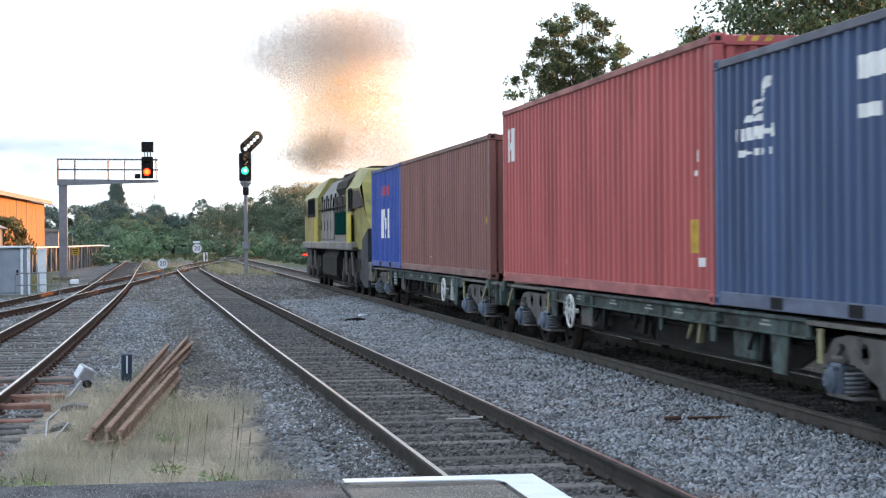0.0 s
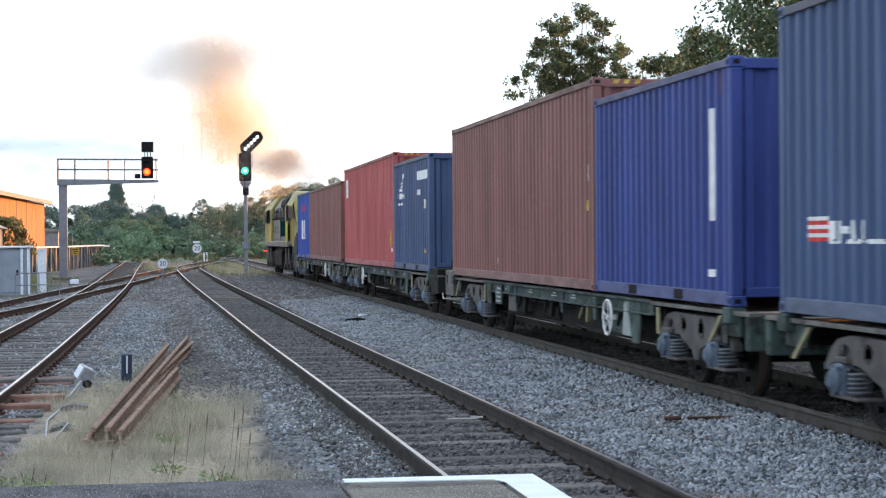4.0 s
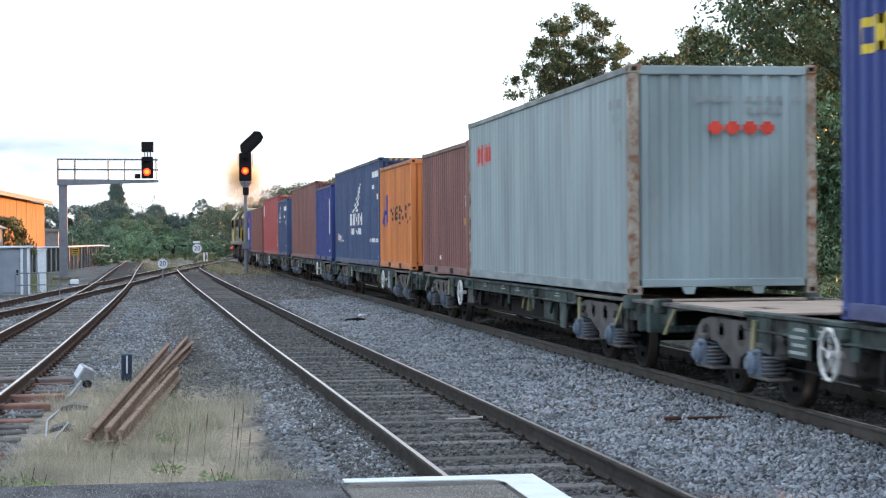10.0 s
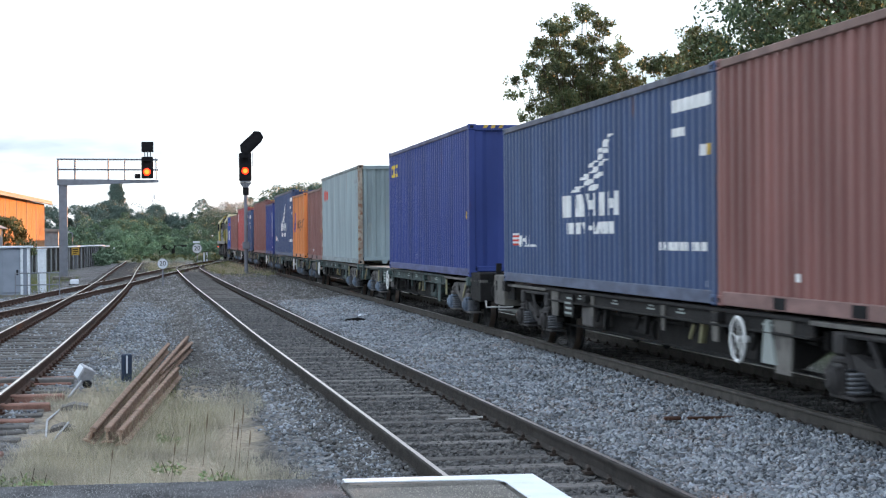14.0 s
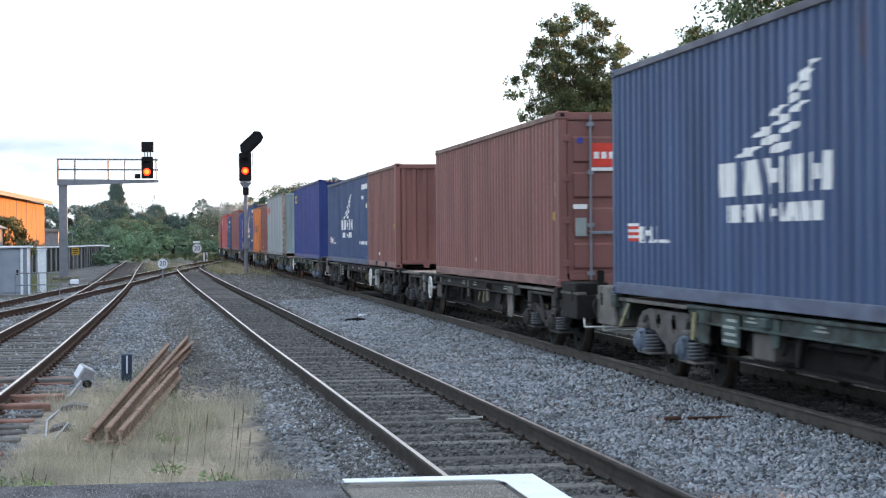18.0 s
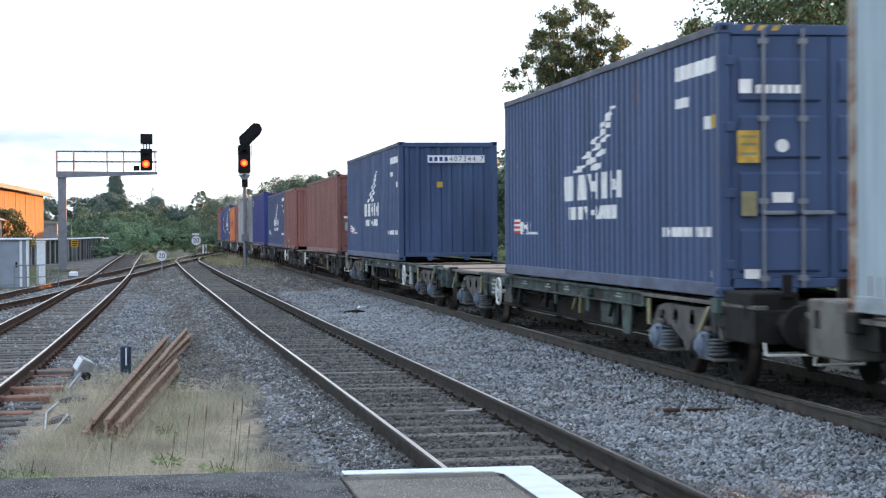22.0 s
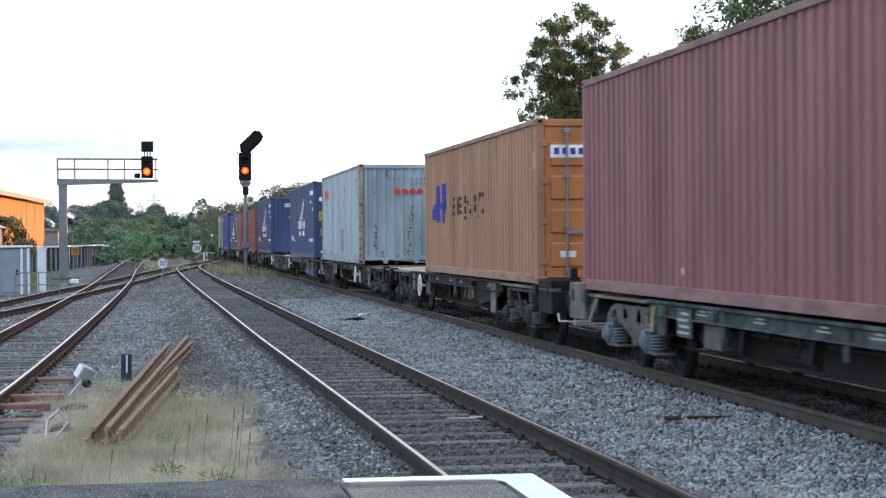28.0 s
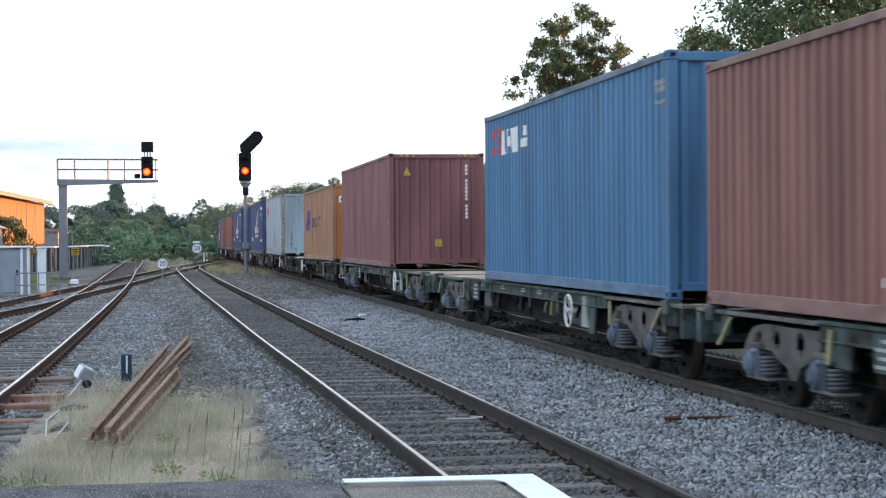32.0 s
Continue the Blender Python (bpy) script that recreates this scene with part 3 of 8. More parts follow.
    gr = n.new("ShaderNodeValToRGB")
    gr.color_ramp.elements[0].color, gr.color_ramp.elements[1].color = (0.05, 0.07, 0.035, 1), (0.115, 0.125, 0.065, 1)
    l.new(gn.outputs[0], gr.inputs[0])
    fin = n.new("ShaderNodeMixRGB")
    l.new(mxm.outputs[0], fin.inputs[0])
    l.new(soiled, fin.inputs[1])
    l.new(gr.outputs[0], fin.inputs[2])
    # a mat of dead grass and pale silt by the platform ramp
    dx = n.new("ShaderNodeMath")
    dx.operation = "MULTIPLY_ADD"
    dx.inputs[1].default_value, dx.inputs[2].default_value = 0.74, 0.12
    l.new(xyz.outputs[0], dx.inputs[0])
    dy = n.new("ShaderNodeMath")
    dy.operation = "MULTIPLY_ADD"
    dy.inputs[1].default_value, dy.inputs[2].default_value = 0.115, -2.35
    l.new(xyz.outputs[1], dy.inputs[0])
    xx = n.new("ShaderNodeMath")
    xx.operation = "MULTIPLY"
    l.new(dx.outputs[0], xx.inputs[0])
    l.new(dx.outputs[0], xx.inputs[1])
    yy = n.new("ShaderNodeMath")
    yy.operation = "MULTIPLY_ADD"
    l.new(dy.outputs[0], yy.inputs[0])
    l.new(dy.outputs[0], yy.inputs[1])
    l.new(xx.outputs[0], yy.inputs[2])
    ragged = n.new("ShaderNodeTexNoise")
    ragged.inputs["Scale"].default_value, ragged.inputs["Detail"].default_value = 1.6, 7
    l.new(g.outputs["Position"], ragged.inputs[0])
    edge = n.new("ShaderNodeMath")
    edge.operation = "MULTIPLY_ADD"
    edge.inputs[1].default_value = 1.5
    l.new(ragged.outputs[0], edge.inputs[0])
    l.new(yy.outputs[0], edge.inputs[2])
    matmask = n.new("ShaderNodeMapRange")
    matmask.inputs["From Min"].default_value, matmask.inputs["From Max"].default_value = 1.75, 1.3
    l.new(edge.outputs[0], matmask.inputs[0])
    straw = n.new("ShaderNodeValToRGB")
    straw.color_ramp.elements[0].color, straw.color_ramp.elements[1].color = (0.15, 0.125, 0.09, 1), (0.38, 0.32, 0.235, 1)
    fibre = n.new("ShaderNodeTexNoise")
    fibre.inputs["Scale"].default_value, fibre.inputs["Detail"].default_value = 22, 6
    l.new(g.outputs["Position"], fibre.inputs[0])
    l.new(fibre.outputs[0], straw.inputs[0])
    top = n.new("ShaderNodeMixRGB")
    l.new(matmask.outputs[0], top.inputs[0])
    l.new(fin.outputs[0], top.inputs[1])
    l.new(straw.outputs[0], top.inputs[2])
    l.new(top.outputs[0], b.inputs["Base Color"])
    bp = n.new("ShaderNodeBump")
    bp.inputs["Strength"].default_value, bp.inputs["Distance"].default_value = 0.8, 0.04
    l.new(vor.outputs["Distance"], bp.inputs["Height"])
    l.new(bp.outputs[0], b.inputs["Normal"])
    return m


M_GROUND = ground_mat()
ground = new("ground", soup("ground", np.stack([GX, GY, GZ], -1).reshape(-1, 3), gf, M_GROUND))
tagged(ground, "grey stone ballast bed with soil and grass at its edges", "ground", kind="structure")


def stones(name, label, n, xr, yr, size, material, seed, keep=None):
    """Loose angular stones as one mesh."""
    r = np.random.default_rng(seed)
    x = r.uniform(*xr, n)
    # denser towards the platform end, where they are seen largest
    y = yr[0] + (yr[1] - yr[0]) * r.uniform(0, 1, n) ** 1.5
    if keep is not None:
        ok = keep(x, y)
        x, y = x[ok], y[ok]
    n = len(x)
    z = bed(x, y)
    s = r.uniform(*size, n) * (1 + 0.35 * (y - yr[0]) / (yr[1] - yr[0]))
    octa = np.array([(1, 0, 0), (-1, 0, 0), (0, 1, 0), (0, -1, 0), (0, 0, 1), (0, 0, -1)], float)
    v = octa[None] * r.uniform(0.55, 1.3, (n, 6, 1)) + r.normal(0, 0.22, (n, 6, 3))
    v[..., 2] *= 0.75
    a, b = r.uniform(0, 6.28, n), r.uniform(-0.7, 0.7, n)
    ca, sa, cb, sb = np.cos(a), np.sin(a), np.cos(b), np.sin(b)
    x1 = v[..., 0] * cb[:, None] - v[..., 2] * sb[:, None]
    z1 = v[..., 0] * sb[:, None] + v[..., 2] * cb[:, None]
    x2 = x1 * ca[:, None] - v[..., 1] * sa[:, None]
    y2 = x1 * sa[:, None] + v[..., 1] * ca[:, None]
    P = np.stack([x2, y2, z1], -1) * s[:, None, None] + np.stack([x, y, z + s * 0.25], -1)[:, None]
    tri = np.array([(0, 2, 4), (2, 1, 4), (1, 3, 4), (3, 0, 4), (2, 0, 5), (1, 2, 5), (3, 1, 5), (0, 3, 5)])
    F = (np.arange(n)[:, None, None] * 6 + tri[None]).reshape(-1, 3)
    return tagged(new(name, soup(name, P.reshape(-1, 3), F, material)), label, "ballast", kind="stuff")


def near_x(y):
    return np.interp(y, NEAR[:, 1], NEAR[:, 0])


def left_x(y):
    return np.interp(y, LEFT[:, 1], LEFT[:, 0])


def patchy(x, y):
    """Uneven patches a few metres long."""
    return np.sin(x * 2.3 + np.sin(y * 0.9)) * np.sin(y * 0.63 + 1.7 * np.sin(x * 1.1)) + 0.35 * np.sin(x * 6.1 + y * 1.9)


def scatter(x, y):
    """A fixed pseudo-random value from -1 to 1 for each place."""
    return 2 * np.modf(np.abs(np.sin(x * 127.1 + y * 311.7) * 43758.5))[0] - 1


def off_rails(x, y):
    ok = np.ones(len(x), bool)
    for line in (NEAR, LEFT, FREIGHT):
        cx = np.interp(y, line[:, 1], line[:, 0])
        ok &= np.abs(np.abs(x - cx) - 0.7525) > 0.085
    return ok


stones("ballast", "loose grey angular stone ballast beside the rails", 62000, (3.6, 6.3), (12, 60), (0.0145, 0.037), M_STONE, 11, lambda x, y: off_rails(x, y) & (x > near_x(y) + 1.0))
stones("ballast", "brownish stones mixed into the grey ballast", 10000, (3.7, 6.3), (12, 60), (0.015, 0.038), M_STONE_BROWN, 18, lambda x, y: off_rails(x, y) & (x > near_x(y) + 1.0) & (patchy(x, y) > 0.12))
stones("ballast", "loose grey stone ballast on the cess", 38000, (-2.2, 2.4), (14, 62), (0.011, 0.031), M_STONE, 12,
       lambda x, y: off_rails(x, y) & (x < near_x(y) - 0.95) & (x > left_x(y) + 0.4) & (np.abs(x - 0.75 - 0.12 * np.sin(y * 0.5)) + 0.35 * scatter(x, y) > 0.52) & ((x > 0.9 + 0.25 * scatter(x, y)) | (y > 27 + 2 * scatter(x, y))))
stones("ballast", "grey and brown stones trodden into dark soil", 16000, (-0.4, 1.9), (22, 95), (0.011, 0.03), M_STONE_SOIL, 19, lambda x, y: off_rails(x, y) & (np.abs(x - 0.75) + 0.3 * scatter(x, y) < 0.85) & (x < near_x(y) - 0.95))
stones("ballast", "dark soiled stones between the sleepers", 34000, (1.2, 4.4), (12, 60), (0.014, 0.034), M_STONE_DARK, 13,
       lambda x, y: off_rails(x, y) & (np.abs(x - near_x(y)) < 1.35))
stones("ballast", "grey stones in the siding track", 16000, (-5.5, -0.4), (22, 85), (0.012, 0.04), M_STONE, 14, lambda x, y: off_rails(x, y) & (x < left_x(y) + 1.2))
# far ballast reuses the soil-bound stone mix for its darker tone
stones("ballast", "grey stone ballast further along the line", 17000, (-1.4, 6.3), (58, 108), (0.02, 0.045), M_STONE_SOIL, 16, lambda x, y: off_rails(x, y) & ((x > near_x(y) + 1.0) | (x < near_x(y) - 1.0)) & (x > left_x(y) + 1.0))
stones("ballast", "stones under the freight train with its shade painted in", 16000, (6.2, 9.6), (12, 60), (0.016, 0.04), M_STONE_SHADED, 15, off_rails)

# ---- the train ----
def train_way(t):
    """Metres run since the middle of the clip."""
    a = t - 16.0
    return 8.213 * a + 0.0308 * a * a - 0.001004 * a**3


MOVERS = []   # (thing, metres from the reference)
WHEELS = []   # (wheelset, its place in the bogie, radius)
W2 = 1.219


def wave(y, pitch=0.278, depth=0.044):
    """Depth of a pressed panel: proud lands and recessed lands with sloping webs."""
    u = (y / pitch) % 1.0
    if u < 0.3:
        return 0.0
    if u < 0.46:
        return -depth * (u - 0.3) / 0.16
    if u < 0.84:
        return -depth
    return -depth * (1.0 - (u - 0.84) / 0.16)


def breaks(a, b, pitch):
    k = math.floor(a / pitch)
    out = [a]
    while k * pitch < b:
        for u in (0.0, 0.3, 0.46, 0.84):
            y = (k + u) * pitch
            if a + 1e-4 < y < b - 1e-4:
                out.append(y)
        k += 1
    return out + [b]


def pressed(b, a0, a1, z0, z1, place, pitch=0.278, depth=0.044, k=0):
    """A vertical pressed sheet; place(a, d, z) gives the point at a along the panel and d out of its face."""
    ys = breaks(a0, a1, pitch)
    for p, q in zip(ys[:-1], ys[1:]):
        dp, dq = wave(p + 1e-8, pitch, depth), wave(q - 1e-8, pitch, depth)
        b.face([place(p, dp, z0), place(q, dq, z0), place(q, dq, z1), place(p, dp, z1)], k)


class Side:
    """Paint on one pressed side of a container: pieces that follow the pressing, 3 mm proud of it."""

    def __init__(self, half, pitch, depth):
        self.half, self.pitch, self.depth, self.b = half, pitch, depth, Build()

    def rect(self, u0, u1, z0, z1, slant=0.0):
        """u: metres from the far end. slant shifts the upper edge towards the near end, in fine steps."""
        n = max(1, math.ceil((z1 - z0) / 0.022)) if slant else 1
        for i in range(n):
            shift = slant * (i + 0.5) / n if slant else 0.0
            za, zb = z0 + (z1 - z0) * i / n, z0 + (z1 - z0) * (i + 1) / n
            ys = breaks(self.half - u1 - shift, self.half - u0 - shift, self.pitch)
            for p, q in zip(ys[:-1], ys[1:]):
                dp, dq = (-W2 + 0.012 - wave(p + 1e-8, self.pitch, self.depth), -W2 + 0.012 - wave(q - 1e-8, self.pitch, self.depth))
                self.b.face([(dp, p, za), (dq, q, za), (dq, q, zb), (dp, p, zb)])
        self.b.groups.append(len(self.b.f))
        return self

    def split(self, u0, u1, z0, z1, gap):
        """A plain block in two halves, one over the other."""
        m = (z0 + z1) / 2
        return self.rect(u0, u1, z0, m - gap / 2).rect(u0, u1, m + gap / 2, z1)

    def bars(self, u0, u1, z0, z1, n, fill=0.7):
        """A line of lettering as broken plain bars."""
        w = (u1 - u0) / n
        r = random.Random(n * 7 + round(u0 * 10))
        t = w * fill
        for i in range(n):
            u = u0 + i * w
            self.rect(u, u + t * r.uniform(0.55, 0.85), z0, z1)
        return self


def sail_shape(s, u0, z0, wide, tall, rows):
    """A chequered sail that leans to the near end and narrows to its tip."""
    def edge(v):
        return u0 + wide * v ** 0.92, u0 + wide * (0.66 + 0.36 * v ** 0.75)
    for i in range(rows):
        v, v1 = i / rows, (i + 1) / rows
        (l0, r0), (l1, _) = edge(v), edge(v1)
        cols = 3 if i < rows - 2 else 1
        for j in range(cols):
            if (i + j) % 2 == 0 or cols == 1:
                w = max(0.11, (r0 - l0) / cols)
                s.rect(l0 + j * w, l0 + (j + 1) * w, z0 + tall * v, z0 + tall * v1, (l1 - l0) * 0.9)


def broken_line(s, u0, u1, z0, z1, n, seed):
    """A line of bold lettering as plain slabs, upright and slanted, of odd widths."""
    r = random.Random(seed)
    w = (u1 - u0) / n
    for i in range(n):
        u = u0 + i * w
        a, b = r.uniform(0.3, 0.44) * w, r.uniform(0.62, 0.9) * w
        lean = r.choice((0.0, 0.0, 0.12, -0.12)) * w
        s.rect(u + max(0.0, -lean), u + a + max(0.0, -lean), z0, z1, lean)
        if i % 3 != 1:
            s.rect(u + a + 0.1 * w, u + b, z0, z1, -lean)
        else:
            s.rect(u + a + 0.06 * w, u + b, z0 + (z1 - z0) * 0.3, z1 - (z1 - z0) * 0.3)


def sail_marks(c, half, high):
    """White chequered sail over two lines of bars, with small marks at both ends."""
    s = Side(half, 0.278, 0.044)
    k = high / 2.896
    sail_shape(s, 5.16, 1.53 * k, 2.24, 0.8 * k, 9)
    part("sail_emblem_bars", s.b, M_LETTER, c, "white chequered sail emblem")
    for u0, u1, z0, z1, n, seed in ((4.5, 8.1, 1.14, 1.49, 9, 3), (4.85, 7.78, 0.87, 1.05, 9, 8), (1.3, 2.2, 0.7, 0.86, 4, 2), (1.3, 2.75, 0.66, 0.7, 8, 6), (9.93, 11.83, 0.64, 0.75, 11, 5)):
        line = Side(half, 0.278, 0.044)
        broken_line(line, u0, u1, z0 * k, z1 * k, n, seed)
        part("white_lettering", line.b, M_LETTER, c)
    for u0, u1, z0, z1 in ((10.5, 12.02, 2.4, 2.56), (10.5, 11.03, 2.09, 2.2), (11.7, 11.85, 0.2, 0.28), (11.62, 11.8, 1.8, 1.94)):
        part("white_label", Side(half, 0.278, 0.044).rect(u0, u1, z0 * k, z1 * k).b, M_LETTER, c)
    r, f = Side(half, 0.278, 0.044), Side(half, 0.278, 0.044)
    for i in range(3):
        r.rect(0.78, 1.2, (0.68 + i * 0.075) * k, (0.715 + i * 0.075) * k)
        f.rect(0.76, 1.22, (0.717 + i * 0.075) * k, (0.753 + i * 0.075) * k)
    part("flag_bars", f.b, M_LETTER, c)
    part("red_flag_mark", r.b, M_REDLETTER, c)
    part("yellow_label", Side(half, 0.278, 0.044).rect(11.88, 12.0, 1.8 * k, 1.94 * k).b, M_CLOTHYELLOW, c)


def small_sail(c, half, high):
    s = Side(half, 0.278, 0.044)
    sail_shape(s, 0.95, 1.87, 0.72, 0.42, 6)
    broken_line(s, 0.6, 1.95, 1.69, 1.82, 6, 4)
    broken_line(s, 0.8, 1.85, 1.53, 1.6, 6, 9)
    s.rect(4.1, 5.6, 2.05, 2.25)
    s.rect(4.1, 4.5, 1.72, 1.84)
    s.rect(5.2, 5.3, 1.4, 1.6)
    part("white_lettering", s.b, M_LETTER, c, "small white sail emblem and bars")
    w, d, y = Build(), Build(), Build()
    end_rect(w, -0.3, 0.95, 2.2, 2.37, half)
    part("white_panel", w, M_LETTER, c)
    for i in range(9):
        end_rect(d, -0.25 + i * 0.125, -0.175 + i * 0.125, 2.235, 2.335, half, 0.009)
    part("dark_lettering", d, M_BLUELETTER, c)
    end_rect(y, -0.05, 0.08, 1.62, 1.75, half)
    end_rect(y, 0.3, 0.42, 0.5, 0.66, half)
    part("yellow_label", y, M_CLOTHYELLOW, c)
    part("yellow_label", Side(half, 0.278, 0.044).rect(5.42, 5.52, 1.4, 1.6).b, M_CLOTHYELLOW, c)
    part("yellow_label", Side(half, 0.278, 0.044).rect(5.2, 5.36, 0.42, 0.5).b, M_CLOTHYELLOW, c)


def end_rect(b, x0, x1, z0, z1, half, out=0.006):
    """A flat mark on the near end of a container."""
    b.face([(x0, -half - out, z0), (x1, -half - out, z0), (x1, -half - out, z1), (x0, -half - out, z1)])
    b.groups.append(len(b.f))


def container(label, length, high, paint, near, end="panel", marks=None, depth=0.044, post=None, group="containers on the train", stripe=False, end_pitch=0.262, end_paint=None):
    """A shipping container; its origin is the middle of its floor, -x its side to the running line, -y its near end."""
    c = thing("shipping_container", label, "shipping container", group=group)
    h = length / 2
    post = post or paint
    end_paint = end_paint or paint
    for sx in (-1, 1):
        b = Build()
        pressed(b, -h + 0.13, h - 0.13, 0.15, high - 0.09, lambda a, d, z: (sx * (W2 - 0.016 + d), a, z), depth=depth)
        part("side_panel", b, paint, c)
        part("bottom_rail", Build().box(sx * W2 - (0.0 if sx < 0 else 0.07), sx * W2 + (0.07 if sx < 0 else 0.0), -h + 0.16, h - 0.16, 0.012, 0.155, 0.008), DUSTY_LIT[paint.name], c)
        part("top_rail", Build().box(sx * W2 - (0.004 if sx < 0 else 0.06), sx * W2 + (0.06 if sx < 0 else 0.004), -h + 0.16, h - 0.16, high - 0.1, high - 0.018, 0.008), DIRTY[paint.name], c)
        for sy in (-1, 1):
            y0, y1 = (-h, -h + 0.15) if sy < 0 else (h - 0.15, h)
            x0, x1 = (-W2, -W2 + 0.13) if sx < 0 else (W2 - 0.13, W2)
            part("corner_post", Build().box(x0 + 0.004, x1, y0 + 0.004, y1, 0.11, high - 0.11, 0.012), post, c)
            for z0 in (0.0, high - 0.118):
                cb = Build()
                cb.box(x0 - (0.004 if sx < 0 else 0), x1 + (0.03 if sx < 0 else 0.004), y0 - (0.004 if sy < 0 else 0), y1 + (0.02 if sy < 0 else 0.004), z0, z0 + 0.118, 0.012)
                # the shade inside the hand hole in each casting, as black patches
                cb.box(x0 - 0.006 if sx < 0 else x1 - 0.002, x0 + 0.002 if sx < 0 else x1 + 0.006, (y0 + y1) / 2 - 0.035, (y0 + y1) / 2 + 0.035, z0 + 0.035, z0 + 0.085, k=1)
                cb.box((x0 + x1) / 2 - 0.035, (x0 + x1) / 2 + 0.035, y0 - 0.006 if sy < 0 else y1 - 0.002, y0 + 0.002 if sy < 0 else y1 + 0.006, z0 + 0.035, z0 + 0.085, k=1)
                part("corner_casting", cb, [post, M_BLACK], c)
    r = Build()
    ys = breaks(-h + 0.1, h - 0.1, 0.42)
    for p, q in zip(ys[:-1], ys[1:]):
        a, d = wave(p + 1e-8, 0.42, 0.02), wave(q - 1e-8, 0.42, 0.02)
        r.face([(-W2 + 0.05, p, high - 0.03 + a), (W2 - 0.05, p, high - 0.03 + a), (W2 - 0.05, q, high - 0.03 + d), (-W2 + 0.05, q, high - 0.03 + d)])
    part("roof", r, paint, c)
    part("floor", Build().box(-W2 + 0.07, W2 - 0.07, -h + 0.1, h - 0.1, 0.1, 0.16), M_DARKSTEEL, c)
    for sx in (-1, 1):
        part("end_foot", Build().prism([(sx * 0.45 - 0.09, 0.1), (sx * 0.45 + 0.09, 0.1), (sx * 0.45 + 0.05, 0.01), (sx * 0.45 - 0.05, 0.01)], -h + 0.01, -h + 0.09, "y"), paint, c)
    if length < 7:
        for y in (-1.03, 1.03):
            for sx in (-1, 1):
                # black slabs stand for the shade inside the pockets
                part("fork_pocket", Build().box(sx * (W2 + 0.001) - 0.006, sx * (W2 + 0.001) + 0.006, y - 0.17, y + 0.17, 0.03, 0.14), M_BLACK, c)
    for sy in (-1, 1):
        y0, y1 = (-h + 0.005, -h + 0.1) if sy < 0 else (h - 0.1, h - 0.005)
        part("end_header", Build().box(-W2 + 0.13, W2 - 0.13, y0, y1, high - 0.13, high - 0.02, 0.008), end_paint, c)
        part("end_sill", Build().box(-W2 + 0.16, W2 - 0.16, y0, y1, 0.1, 0.2, 0.008), end_paint, c)
        b = Build()
        if end == "door" and sy < 0:
            continue
        pressed(b, -W2 + 0.125, W2 - 0.125, 0.19, high - 0.12, lambda a, d, z: (a, sy * (h - 0.03 + d), z), end_pitch, 0.045)
        part("end_panel", b, end_paint, c)
    if end == "door":
        for sx in (-1, 1):
            x0, x1 = (-W2 + 0.135, -0.008) if sx < 0 else (0.008, W2 - 0.135)
            d = Build()
            d.box(x0, x1, -h + 0.03, -h + 0.07, 0.2, high - 0.135, 0.01)
            n, ribs = 4, []
            for i in range(n):
                z0 = 0.26 + i * (high - 0.5) / n
                z1 = z0 + (high - 0.5) / n - 0.13
                ribs.append(Build().prism([(-h + 0.03, z0), (-h + 0.03, z1), (-h - 0.0, z1 - 0.03), (-h - 0.0, z0 + 0.03)], x0 + 0.1, x1 - 0.1, "x"))
            leaf = part("door", d, end_paint, c)
            for rib in ribs:
                part("pressed_panel", rib, end_paint, leaf)
            for u in (0.32, 0.72):
                x = x0 + (x1 - x0) * u
                rod = Build().rod((x, -h - 0.03, 0.1), (x, -h - 0.03, high - 0.06), 0.018, 8)
                for z in (0.2, high * 0.35, high * 0.65, high - 0.2):
                    rod.box(x - 0.05, x + 0.05, -h - 0.045, -h + 0.02, z - 0.03, z + 0.03, 0.006)
                part("lock_rod", rod, M_GALV, leaf)
                part("door_handle", Build().box(x - 0.02, x + 0.34, -h - 0.06, -h - 0.035, high * 0.3, high * 0.3 + 0.045, 0.008), M_GALV, leaf)
            hb = Build()
            for z in (0.35, high * 0.38, high * 0.62, high - 0.4):
                hb.box(sx * (W2 - 0.12) - 0.05, sx * (W2 - 0.12) + 0.05, -h - 0.012, -h + 0.02, z - 0.05, z + 0.05, 0.008)
            part("hinges", hb, post, leaf)
    if stripe:
        for sx in (-1, 1):
            b, d = Build(), Build()
            for i in range(7):
                x = sx * (W2 - 0.2) - sx * i * 0.075
                (b if i % 2 else d).face([(x, -h - 0.002, high - 0.085), (x - sx * 0.075, -h - 0.002, high - 0.085), (x - sx * 0.105, -h - 0.002, high - 0.03), (x - sx * 0.03, -h - 0.002, high - 0.03)])
            part("warning_stripes", b, M_CLOTHYELLOW, c)
    if marks:
        marks(c, h, high)
    MOVERS.append((c, near + h, FLOOR_Z))
    return c


FLOOR_Z = 0.97   # wagon deck above its rails
L40, L20, HC, STD = 12.192, 6.058, 2.896, 2.591


def marks_red(c, h, high):
    s = Side(h, 0.278, 0.044)
    s.rect(0.3, 0.55, 2.0, 2.55).rect(0.62, 0.86, 2.0, 2.55).rect(0.4, 0.78, 2.2, 2.32)
    s.rect(11.5, 11.62, 1.55, 1.68).rect(11.4, 11.5, 1.4, 1.46)
    s.rect(11.6, 11.72, 0.4, 0.5).rect(4.8, 4.9, 0.35, 0.42)
    part("white_lettering", s.b, M_LETTER, c)
    part("yellow_label", Side(h, 0.278, 0.044).rect(11.25, 11.62, 0.55, 0.92).b, M_CLOTHYELLOW, c)


